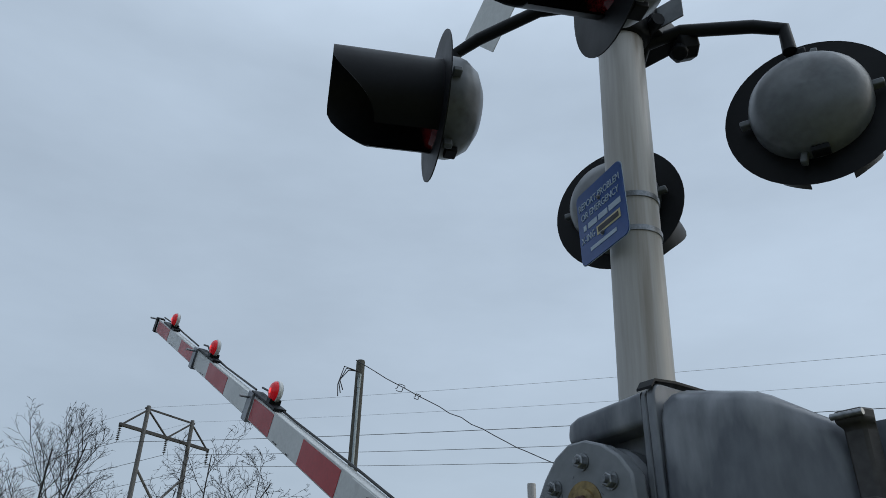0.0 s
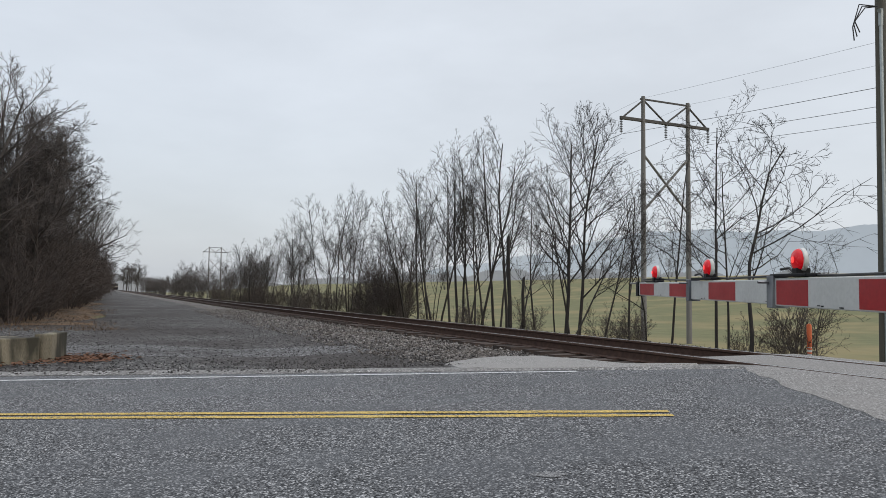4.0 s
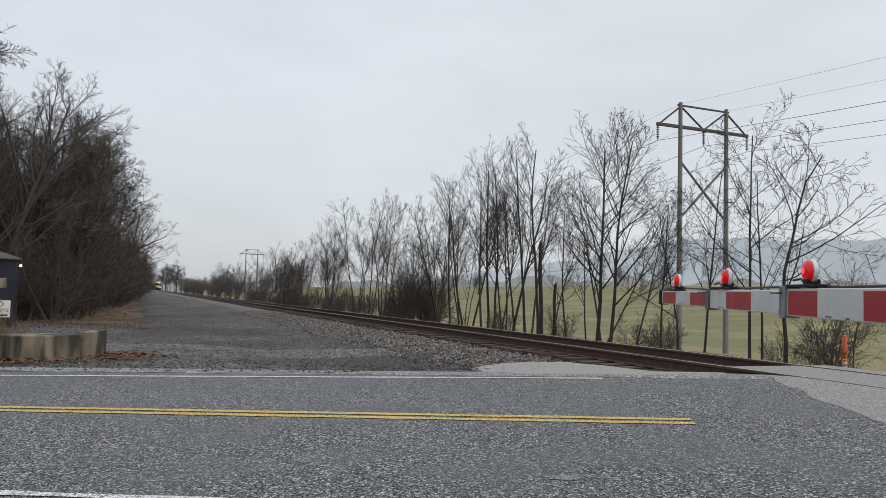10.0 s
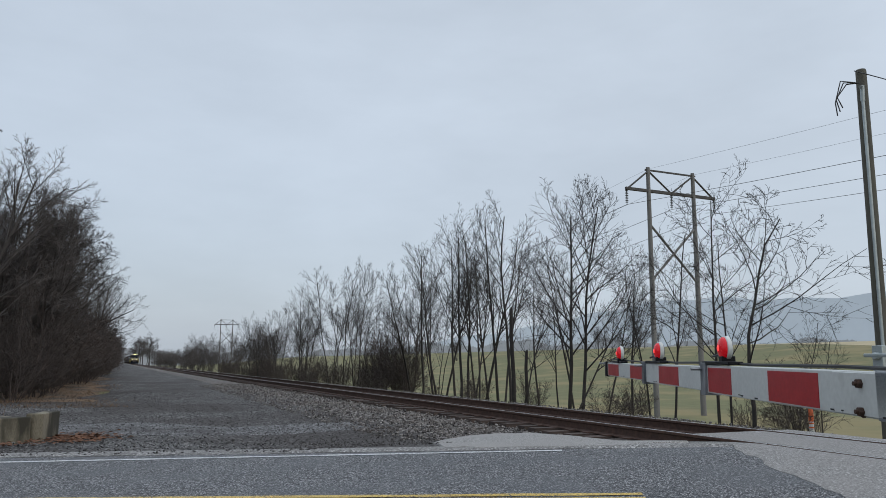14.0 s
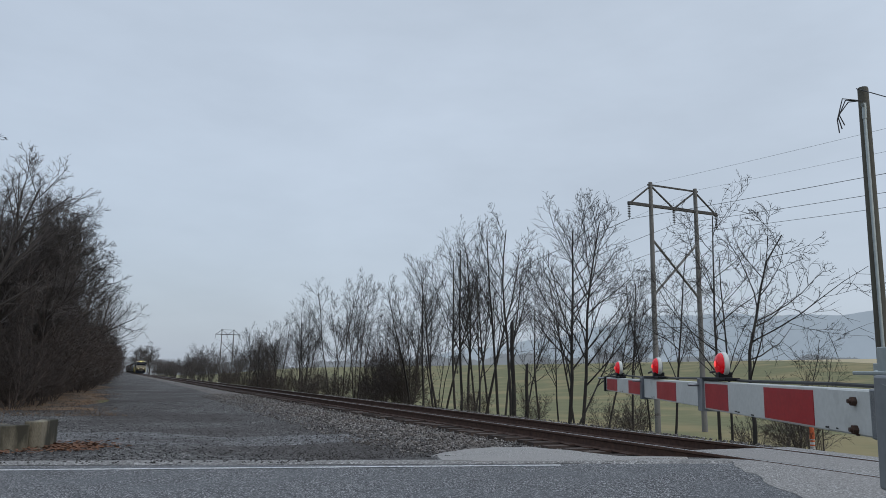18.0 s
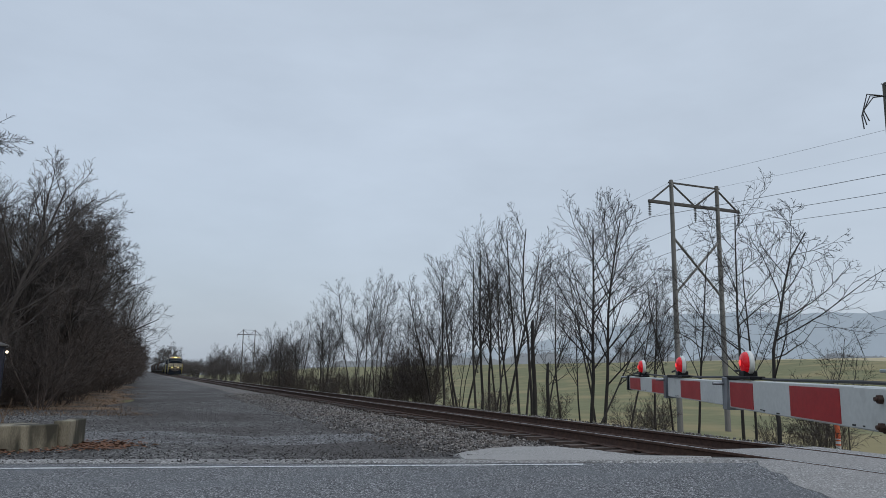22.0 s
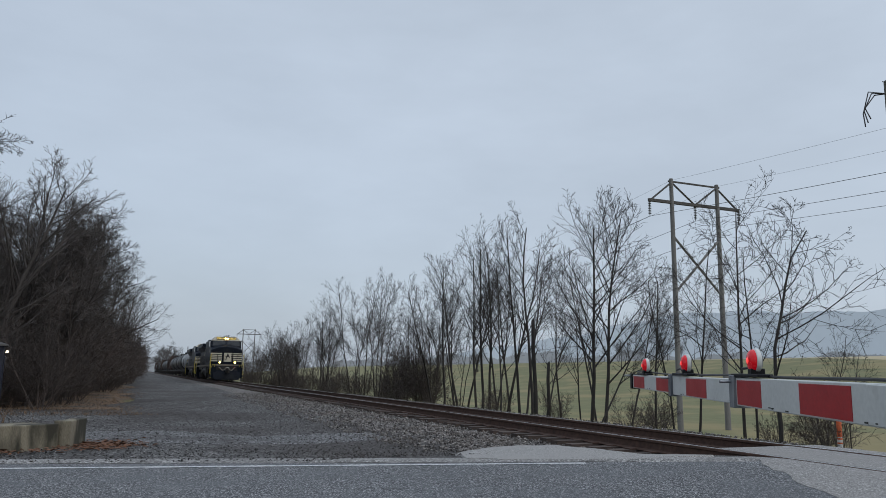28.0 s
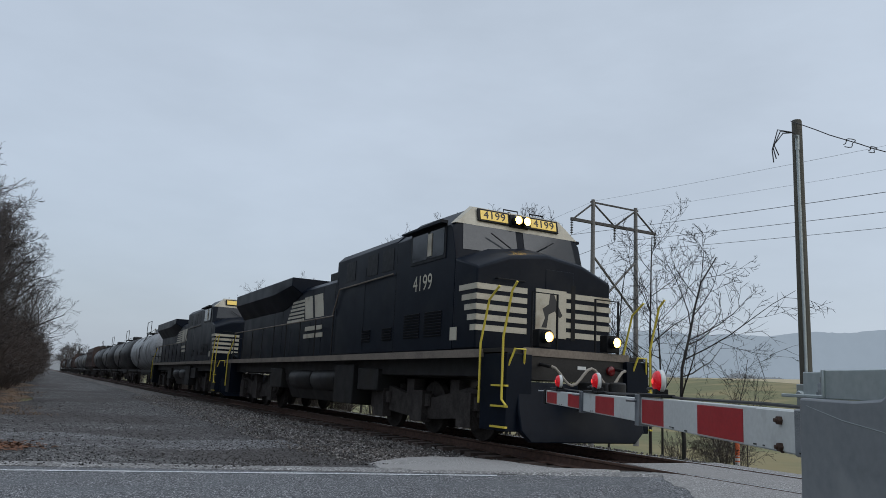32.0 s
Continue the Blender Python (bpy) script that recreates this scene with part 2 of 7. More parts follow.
def stones(name, cols, size, bump, depth, rough=0.85, spec=0.3, patch=None, patch_scale=0.35, patch_at=(0.45, 0.6), patch_most=0.45):
    """Loose stones: a cell pattern with a tone for each cell and broad patches."""
    m = bpy.data.materials.new(name)
    m.use_nodes = True
    t = m.node_tree
    bsdf = t.nodes["Principled BSDF"]
    co, vo = t.nodes.new("ShaderNodeTexCoord"), t.nodes.new("ShaderNodeTexVoronoi")
    vo.inputs["Scale"].default_value = 1.0 / size
    t.links.new(co.outputs["Object"], vo.inputs["Vector"])
    ramp = t.nodes.new("ShaderNodeValToRGB")
    ramp.color_ramp.interpolation = "CONSTANT" if len(cols) > 3 else "LINEAR"
    els = ramp.color_ramp.elements
    els[0].position, els[0].color = 0.0, (*cols[0], 1)
    els[1].position, els[1].color = (len(cols) - 1) / len(cols), (*cols[-1], 1)
    for i, c in enumerate(cols[1:-1]):
        els.new((i + 1) / len(cols)).color = (*c, 1)
    sep = t.nodes.new("ShaderNodeSeparateColor")
    t.links.new(vo.outputs["Color"], sep.inputs[0])
    t.links.new(sep.outputs[0], ramp.inputs["Fac"])
    gap, mul = t.nodes.new("ShaderNodeMapRange"), t.nodes.new("ShaderNodeMix")
    gap.inputs["From Min"].default_value, gap.inputs["From Max"].default_value = 0.35, 0.75
    gap.inputs["To Min"].default_value, gap.inputs["To Max"].default_value = 1.0, 0.45
    mul.data_type, mul.blend_type = "RGBA", "MULTIPLY"
    mul.inputs["Factor"].default_value = 1.0
    t.links.new(vo.outputs["Distance"], gap.inputs["Value"])
    t.links.new(ramp.outputs["Color"], mul.inputs["A"])
    t.links.new(gap.outputs["Result"], mul.inputs["B"])
    colour = mul.outputs["Result"]
    n = t.nodes.new("ShaderNodeTexNoise")
    n.inputs["Scale"].default_value, n.inputs["Detail"].default_value = patch_scale, 6
    t.links.new(co.outputs["Object"], n.inputs["Vector"])
    if patch:
        r, mx = t.nodes.new("ShaderNodeMapRange"), t.nodes.new("ShaderNodeMix")
        r.inputs["From Min"].default_value, r.inputs["From Max"].default_value = patch_at
        r.inputs["To Max"].default_value = patch_most
        mx.data_type = "RGBA"
        mx.inputs["B"].default_value = (*patch, 1)
        t.links.new(n.outputs["Fac"], r.inputs["Value"])
        t.links.new(r.outputs["Result"], mx.inputs["Factor"])
        t.links.new(colour, mx.inputs["A"])
        colour = mx.outputs["Result"]
    t.links.new(colour, bsdf.inputs["Base Color"])
    bsdf.inputs["Roughness"].default_value = rough
    bsdf.inputs["Specular IOR Level"].default_value = spec
    bp = t.nodes.new("ShaderNodeBump")
    bp.invert = True
    bp.inputs["Strength"].default_value, bp.inputs["Distance"].default_value = bump, depth
    t.links.new(vo.outputs["Distance"], bp.inputs["Height"])
    t.links.new(bp.outputs["Normal"], bsdf.inputs["Normal"])
    return m


M_ASPHALT = stones("asphalt", [(0.032, 0.033, 0.036), (0.118, 0.121, 0.128), (0.19, 0.194, 0.203), (0.060, 0.062, 0.067), (0.15, 0.154, 0.161), (0.088, 0.091, 0.096), (0.26, 0.264, 0.272), (0.52, 0.52, 0.53)], 0.012, 1.0, 0.006, 0.8, 0.18, (0.118, 0.123, 0.132), 0.9)
M_GRAVEL = stones("fine_gravel", [(0.03, 0.029, 0.03), (0.11, 0.108, 0.107), (0.06, 0.058, 0.058), (0.16, 0.156, 0.153), (0.33, 0.32, 0.315)], 0.034, 1.0, 0.02, 0.9, 0.15, (0.055, 0.049, 0.047), 0.22, (0.42, 0.58), 0.65)
M_BALLAST = stones("ballast", [(0.055, 0.051, 0.049), (0.16, 0.148, 0.138), (0.10, 0.092, 0.086), (0.23, 0.212, 0.20), (0.38, 0.355, 0.335)], 0.055, 1.0, 0.03, 0.85, 0.2, (0.13, 0.108, 0.094), 0.6)
M_CONCRETE = stones("crossing_concrete", [(0.20, 0.193, 0.187), (0.29, 0.28, 0.272), (0.24, 0.232, 0.225), (0.35, 0.338, 0.327), (0.31, 0.30, 0.29), (0.26, 0.252, 0.244), (0.50, 0.49, 0.478)], 0.014, 0.6, 0.004, 0.85, 0.25, (0.23, 0.22, 0.212), 0.7, (0.42, 0.66), 0.7)
M_APRON = stones("apron_concrete", [(0.24, 0.232, 0.225), (0.34, 0.33, 0.32), (0.29, 0.28, 0.272), (0.40, 0.39, 0.375), (0.36, 0.35, 0.338), (0.46, 0.45, 0.435)], 0.016, 0.6, 0.004, 0.85, 0.25, (0.27, 0.26, 0.25), 0.9, (0.45, 0.66), 0.7)
M_LINE_W = stones("white_line_paint", [(0.82, 0.83, 0.84), (0.12, 0.12, 0.125), (0.76, 0.77, 0.78), (0.70, 0.71, 0.72), (0.86, 0.87, 0.88), (0.30, 0.302, 0.308), (0.76, 0.77, 0.78), (0.50, 0.505, 0.51)], 0.013, 1.0, 0.006, 0.7, 0.25, (0.62, 0.63, 0.64), 2.0, (0.5, 0.7), 0.5)
M_LINE_Y = stones("yellow_line_paint", [(0.78, 0.54, 0.14), (0.16, 0.14, 0.10), (0.72, 0.50, 0.13), (0.68, 0.48, 0.14), (0.82, 0.60, 0.19), (0.74, 0.52, 0.14), (0.50, 0.37, 0.13), (0.70, 0.49, 0.13)], 0.013, 1.0, 0.006, 0.7, 0.25, (0.56, 0.43, 0.16), 1.5, (0.5, 0.7), 0.5)
M_RUST = material("rusty_rail", (0.088, 0.045, 0.030), (0.036, 0.021, 0.016), 0.8, 0.0, scale=12, fine=90, bump=0.3)
M_RAILTOP = material("worn_rail_head", (0.55, 0.54, 0.53), (0.38, 0.36, 0.34), 0.28, 1.0, scale=20, fine=160, bump=0.05)
M_TIE = material("weathered_tie", (0.075, 0.052, 0.042), (0.032, 0.025, 0.022), 0.9, scale=6, fine=50, bump=0.6, depth=0.01, stretch=(1, 6, 6), random_tone=0.35)
M_GRASS = material("field_grass", (0.145, 0.142, 0.052), (0.10, 0.103, 0.04), 0.9, scale=0.5, fine=5.0, bump=0.5, depth=0.05, stain=(0.20, 0.165, 0.07), stain_scale=0.07, stain_at=(0.48, 0.62))
M_ROUGHGRASS = material("rough_grass_blades", (0.20, 0.18, 0.075), (0.10, 0.11, 0.04), 0.9, scale=0.8, fine=3.0, bump=0)
M_STUBBLE = material("dry_stubble", (0.42, 0.35, 0.22), (0.34, 0.29, 0.18), 0.95, scale=0.1, fine=2.0, bump=0.3, depth=0.05)
M_STRAW = material("dead_grass", (0.21, 0.125, 0.062), (0.085, 0.058, 0.038), 0.95, scale=1.5, fine=30, bump=0.8, depth=0.03, stain=(0.06, 0.05, 0.04), stain_scale=0.5, stain_at=(0.50, 0.66))
M_LEAFLITTER = material("fallen_leaves", (0.19, 0.085, 0.04), (0.09, 0.045, 0.028), 0.9, scale=6, fine=40, bump=0.9, depth=0.03, random_tone=0.4)
M_BARK = material("dark_bark", (0.040, 0.034, 0.030), (0.019, 0.017, 0.016), 0.95, scale=4, fine=30, bump=0.6, depth=0.02, stretch=(1, 1, 0.3), random_tone=0.25, stain=(0.06, 0.064, 0.042), stain_scale=1.1, stain_at=(0.55, 0.75))
# grey-brown bark and twigs, paled in the colour to stand for haze
M_HAZEBARK = material("haze_paled_grey_bark", (0.068, 0.060, 0.056), (0.034, 0.030, 0.028), 0.95, scale=4, fine=30, bump=0.6, depth=0.02, stretch=(1, 1, 0.3), random_tone=0.3)
M_HAZETWIG = material("haze_paled_grey_brown_twigs", (0.088, 0.076, 0.071), (0.050, 0.044, 0.042), 0.95, scale=1, fine=8, bump=0, random_tone=0.3)
M_TWIG = material("bare_twigs", (0.030, 0.024, 0.021), (0.017, 0.015, 0.014), 0.95, scale=1, fine=8, bump=0, random_tone=0.25)
M_BRUSH = material("brown_brush", (0.080, 0.063, 0.055), (0.040, 0.033, 0.030), 0.95, scale=1.2, fine=8, bump=0, random_tone=0.3)
M_GALV = material("galvanised_steel", (0.42, 0.46, 0.46), (0.33, 0.37, 0.375), 0.42, 0.55, scale=14, fine=70, bump=0.08)
M_ALU = material("aluminium_mast", (0.40, 0.385, 0.36), (0.31, 0.295, 0.27), 0.5, 0.2, scale=3, fine=40, bump=0.08, stretch=(2.5, 2.5, 0.12), stain=(0.20, 0.17, 0.13), stain_scale=5.0, stain_at=(0.56, 0.72))
M_GREY = material("grey_enamel", (0.120, 0.130, 0.150), (0.066, 0.074, 0.090), 0.34, scale=6.5, fine=45, bump=0.06, stain=(0.24, 0.252, 0.27), stain_scale=7.0, stain_at=(0.50, 0.68), stretch=(1, 1, 0.4), rough_var=0.16)
M_GREYL = material("light_grey_enamel", (0.205, 0.218, 0.235), (0.155, 0.166, 0.182), 0.40, scale=5, fine=45, bump=0.06, stain=(0.27, 0.28, 0.295), stain_scale=4.5, stain_at=(0.54, 0.74), rough_var=0.16)
M_LAMPBACK = material("grey_lamp_housing", (0.135, 0.147, 0.16), (0.09, 0.10, 0.11), 0.38, scale=8, fine=40, bump=0.05, stain=(0.05, 0.055, 0.06), stain_scale=5, stain_at=(0.56, 0.7))
M_LATCH = material("bare_cast_iron", (0.055, 0.052, 0.05), (0.028, 0.026, 0.025), 0.55, 0.3, scale=14, fine=60, bump=0.15)
M_BLACK = material("black_paint", (0.006, 0.007, 0.009), (0.004, 0.0045, 0.006), 0.5, spec=0.2, scale=8, fine=60, bump=0.05)
M_RUBBER = material("black_cable", (0.012, 0.012, 0.013), (0.008, 0.008, 0.008), 0.55, bump=0)
M_WHITE = material("white_sheeting", (0.60, 0.61, 0.60), (0.50, 0.51, 0.50), 0.4, scale=4, fine=60, bump=0.05, stain=(0.34, 0.34, 0.33), stain_scale=5, stain_at=(0.62, 0.75))
M_RED = material("red_sheeting", (0.40, 0.018, 0.022), (0.30, 0.014, 0.018), 0.38, scale=5, fine=60, bump=0.05)
M_LENS_ON = material("lit_red_lens", (0.45, 0.005, 0.01), (0.55, 0.006, 0.012), 0.25, scale=60, fine=200, bump=0.3, emit=(1.0, 0.004, 0.018), power=0.17)
M_LENS_HOT = material("red_lamp_core", (0.9, 0.05, 0.05), (0.9, 0.06, 0.06), 0.3, bump=0, emit=(1.0, 0.06, 0.05), power=1.1)
M_LENS_OFF = material("dark_red_lens", (0.16, 0.008, 0.010), (0.10, 0.006, 0.008), 0.15, scale=60, fine=200, bump=0.3, coat=0.5)
M_BRASS = material("tarnished_brass", (0.33, 0.25, 0.11), (0.15, 0.11, 0.06), 0.4, 0.8, scale=20, fine=90, bump=0.1)
M_STEEL = material("zinc_bolt", (0.30, 0.31, 0.32), (0.17, 0.18, 0.19), 0.35, 0.85, scale=30, fine=120, bump=0.1)
M_BLUE = material("blue_sign", (0.028, 0.075, 0.27), (0.024, 0.065, 0.23), 0.35, bump=0.02)
M_INK = material("black_ink", (0.015, 0.015, 0.017), (0.02, 0.02, 0.022), 0.5, bump=0)
M_PALE = material("pale_ink", (0.42, 0.50, 0.60), (0.38, 0.46, 0.56), 0.45, bump=0)
M_YELLOWP = material("yellow_patch", (0.55, 0.50, 0.28), (0.48, 0.44, 0.26), 0.5, bump=0)
M_POLE = material("weathered_pole", (0.095, 0.09, 0.07), (0.06, 0.056, 0.046), 0.9, scale=3, fine=40, bump=0.5, depth=0.01, stretch=(2, 2, 0.2), stain=(0.13, 0.14, 0.09), stain_scale=0.8)
M_TOWER = material("grey_tower_wood", (0.19, 0.185, 0.18), (0.135, 0.13, 0.127), 0.9, scale=1, fine=20, bump=0.3, stretch=(2, 2, 0.2))
M_TOWERD = material("dark_crossarm", (0.085, 0.08, 0.078), (0.06, 0.057, 0.055), 0.9, scale=1, fine=20, bump=0.2)
M_WIRE = material("dark_wire", (0.035, 0.036, 0.04), (0.03, 0.03, 0.033), 0.6, bump=0)
M_BLOCK = material("stained_concrete", (0.24, 0.212, 0.155), (0.095, 0.083, 0.058), 0.9, scale=2.5, fine=50, bump=0.5, depth=0.01, stain=(0.035, 0.032, 0.022), stain_scale=2.0, stain_at=(0.42, 0.58), stretch=(1.8, 1.8, 0.45))
M_ORANGE = material("orange_marker", (0.62, 0.13, 0.035), (0.52, 0.10, 0.03), 0.5, bump=0.05)
M_HUT = material("dark_hut_panel", (0.020, 0.022, 0.036), (0.013, 0.015, 0.025), 0.5, spec=0.2, scale=2, fine=30, bump=0.05, stain=(0.035, 0.034, 0.04), stain_scale=1.5)
M_ROOF = material("hut_roof", (0.10, 0.095, 0.09), (0.06, 0.057, 0.055), 0.6, 0.3, scale=4, fine=40)
M_LOCO = material("black_locomotive", (0.006, 0.0095, 0.017), (0.004, 0.0062, 0.0115), 0.40, spec=0.10, scale=1.2, fine=14, bump=0.06, depth=0.004, stain=(0.016, 0.018, 0.021), stain_scale=0.9, stain_at=(0.52, 0.75), rough_var=0.14)
M_GRIME = material("oily_underframe", (0.020, 0.019, 0.019), (0.008, 0.008, 0.008), 0.5, spec=0.3, scale=3, fine=30, bump=0.3, depth=0.01, stain=(0.02, 0.017, 0.014), stain_scale=1.5)
M_TRUCK = material("dusty_truck_frame", (0.058, 0.050, 0.046), (0.018, 0.016, 0.015), 0.85, spec=0.2, scale=4, fine=40, bump=0.3, depth=0.01)
M_CREAM = material("cream_stripe", (0.50, 0.465, 0.375), (0.40, 0.365, 0.285), 0.45, scale=2, fine=30, bump=0.03, stain=(0.26, 0.22, 0.16), stain_scale=2, stain_at=(0.58, 0.75))
M_SILL = material("grimy_sill", (0.20, 0.165, 0.13), (0.11, 0.092, 0.075), 0.7, scale=2, fine=25, bump=0.1)
M_HANDRAIL = material("yellow_handrail", (0.62, 0.50, 0.05), (0.52, 0.41, 0.05), 0.45, bump=0.03)
M_GLASS = material("dark_cab_glass", (0.030, 0.036, 0.044), (0.022, 0.027, 0.034), 0.09, spec=0.42, bump=0, rough_var=0.03)
M_BOARD = material("lit_number_board", (0.7, 0.5, 0.12), (0.65, 0.46, 0.10), 0.5, bump=0, emit=(1.0, 0.70, 0.16), power=0.3)
M_HEADLIGHT = material("lit_headlight", (0.01, 0.008, 0.005), (0.01, 0.008, 0.005), 0.7, spec=0.0, bump=0, emit=(1.0, 0.50, 0.14), power=2.6)
M_DITCH = material("lit_ditch_light", (0.01, 0.008, 0.005), (0.01, 0.008, 0.005), 0.7, spec=0.0, bump=0, emit=(1.0, 0.50, 0.14), power=2.4)
M_HOSE = material("dirty_air_hose", (0.33, 0.30, 0.25), (0.22, 0.20, 0.17), 0.7, bump=0.1)
M_TANKB = material("black_tank", (0.018, 0.018, 0.020), (0.010, 0.010, 0.011), 0.45, spec=0.4, scale=1, fine=12, bump=0.05, stain=(0.04, 0.035, 0.032), stain_scale=0.7)
M_TANKW = material("dusty_pale_tank", (0.36, 0.37, 0.38), (0.22, 0.225, 0.23), 0.5, scale=1, fine=12, bump=0.05, stain=(0.09, 0.085, 0.08), stain_scale=0.8, stain_at=(0.48, 0.66))
M_TANKG = material("grey_car_side", (0.085, 0.085, 0.087), (0.05, 0.05, 0.05), 0.6, scale=1, fine=12, bump=0.05, stain=(0.05, 0.04, 0.035), stain_scale=0.8)
M_BROWN = material("brown_car_side", (0.06, 0.034, 0.027), (0.035, 0.022, 0.018), 0.7, scale=1, fine=12, bump=0.08, stain=(0.025, 0.02, 0.018), stain_scale=0.8)
M_CORE = material("lamp_filament", (1, 0.9, 0.7), (1, 0.9, 0.7), 0.3, bump=0, emit=(1.0, 0.62, 0.10), power=26.0)
M_LANE = stones("lane_gravel", [(0.06, 0.059, 0.061), (0.17, 0.168, 0.172), (0.10, 0.099, 0.102), (0.22, 0.218, 0.222), (0.36, 0.355, 0.36)], 0.03, 1.0, 0.016, 0.9, 0.15, (0.06, 0.056, 0.055), 0.5, (0.5, 0.62), 0.7)
M_DARKSTONE = material("dark_stone", (0.06, 0.06, 0.063), (0.025, 0.025, 0.027), 0.8, scale=20, fine=80, bump=0.3)
M_SHOULDER = stones("pale_gravel", [(0.16, 0.157, 0.153), (0.30, 0.293, 0.286), (0.22, 0.214, 0.208), (0.37, 0.36, 0.352), (0.48, 0.47, 0.46)], 0.022, 0.9, 0.01, 0.85, 0.3, (0.15, 0.145, 0.14), 0.9)
M_COARSE = stones("coarse_asphalt", [(0.018, 0.018, 0.02), (0.06, 0.061, 0.065), (0.10, 0.101, 0.105), (0.03, 0.031, 0.033), (0.08, 0.081, 0.085), (0.045, 0.046, 0.048), (0.17, 0.171, 0.175), (0.55, 0.55, 0.56)], 0.016, 1.0, 0.009, 0.85, 0.15, (0.05, 0.05, 0.052), 0.9)

# ---- ground: one sheet; the road crosses the track at a slant ----
RAIL_A, RAIL_B, TRACK_X, RAIL_Z = 10.0, 11.5, 10.75, 0.15
RN, RD = Vector((0.48, 0.877, 0)), Vector((0.877, -0.48, 0))


def ss(a, b, x):
    t = min(1.0, max(0.0, (x - a) / (b - a)))
    return t * t * (3 - 2 * t)


def ground_z(x, y):
    n = 0.48 * x + 0.877 * y
    s = x - 13.5
    if x < TRACK_X:
        road = -0.2 + 0.33 * min(1.0, max(0.0, x / 9.6))
        off = -0.2 + 0.09 * ss(5.5, 8.4, x) + 0.25 * ss(2.0, -14.0, x)
    else:
        road = 0.13 - 0.35 * ss(12.4, 18, x)
        off = -0.11 - 0.92 * ss(12.8, 19, x) - 2.2 * ss(19, 45, x) + 13.5 * ss(60, 260, s) + 8 * ss(240, 700, s)
    w = max(ss(12.3, 15.5, n), ss(2.5, -1.0, n))
    return road + (off - road) * w


def spaced(stops):
    out = []
    for a, b, step in stops:
        k = max(1, round((b - a) / step))
        out += [a + (b - a) * i / k for i in range(k)]
    return out + [stops[-1][1]]


xs = spaced([(-3000, -300, 450), (-300, -40, 40), (-40, 0, 4), (0, 20, 0.8), (20, 60, 4), (60, 300, 15), (300, 900, 60), (900, 3000, 500)])
ys = spaced([(-3000, -300, 450), (-300, -40, 40), (-40, 0, 4), (0, 40, 1.0), (40, 120, 5), (120, 500, 20), (500, 3000, 500)])
ground = part("ground", MB().grid(xs, ys, lambda x, y: ground_z(x, y) - 0.05), M_GRASS, None, smooth=180, solid=False)
tagged(ground, "dull winter-green grass field under a grey sky", "ground", kind="structure")


def strip(name, mat, us, vs, place, lift, label, category, kind="structure", ragged=0.0, seed=1):
    """A sheet over the ground: place(u, v) gives x, y; its two long edges may be ragged."""
    rng = random.Random(seed)
    k = len(us)
    pts = []
    for v in vs:
        ra, rb = rng.uniform(-ragged, ragged), rng.uniform(-ragged, ragged)
        for i, u in enumerate(us):
            x, y = place(u + (ra if i == 0 else rb if i == k - 1 else 0), v)
            pts.append((x, y, ground_z(x, y) + lift - (0.05 if ragged and i in (0, k - 1) else 0)))
    mb = MB().add(pts, [(j * k + i, j * k + i + 1, (j + 1) * k + i + 1, (j + 1) * k + i) for j in range(len(vs) - 1) for i in range(k - 1)])
    return tagged(part(name, mb, mat, None, smooth=180, solid=False), label, category, kind=kind)


def on_road(u, v):
    p = RN * u + RD * v
    return p.x, p.y


ROAD_U = [4.0, 5.4, 6.75, 8.0, 9.37, 10.6, 11.8, 12.25, 12.45]
strip("road", M_ASPHALT, ROAD_U, spaced([(-160, -10, 5), (-10, 14, 0.25), (14, 120, 4)]), on_road, 0.012, "worn dark asphalt road with pale speckles, crossing the track", "road", ragged=0.07, seed=3)

strip("road_shoulder", M_COARSE, [3.95, 4.6, 5.3, 6.0, 6.58], spaced([(-40, -6, 3), (-6, 6, 0.2)]), on_road, 0.0165, "dark coarse asphalt shoulder outside the edge line", "road shoulder", seed=14)

# paint on the road
LINE_FAR, LINE_END = Vector((0.38, 13.22)), Vector((7.60, 9.66))


def line_strip(name, mat, p, q, width, label, back=70.0, wobble=0.008, seed=2):
    d = (q - p).normalized()
    nrm = Vector((-d.y, d.x))
    p = p - d * back
    rng = random.Random(seed)
    length = (q - p).length
    mb, vs, k = MB(), [], max(2, int(length / 0.25))
    for i in range(k + 1):
        c = p + d * (length * i / k)
        for sgn in (-1, 1):
            e = c + nrm * (sgn * width / 2 + rng.uniform(-wobble, wobble))
            vs.append((e.x, e.y, ground_z(e.x, e.y) + 0.018))
    mb.add(vs, [(2 * i, 2 * i + 1, 2 * i + 3, 2 * i + 2) for i in range(k)])
    return tagged(part(name, mb, mat, None, smooth=0, solid=False), label, "road marking", kind="structure")


line_strip("edge_line_far", M_LINE_W, LINE_FAR, LINE_END, 0.105, "thin white painted edge line, worn")
line_strip("edge_line_near", M_LINE_W, Vector((1.40, 6.88)), Vector((6.3, 4.12)), 0.075, "white painted edge line with broken edges", wobble=0.013)
YA, YB = Vector((0.92, 10.15)), Vector((6.63, 6.93))
YN = Vector((-(YB - YA).y, (YB - YA).x)).normalized()
for k in (-1, 1):
    line_strip("centre_line", M_LINE_Y, YA + YN * 0.09 * k, YB + YN * 0.09 * k, 0.10, "double yellow painted centre line, rubbed by tyres", wobble=0.01)
mb = MB()
rng = random.Random(15)
vs = [(4.70, 5.79, ground_z(4.70, 5.79) + 0.0165)]
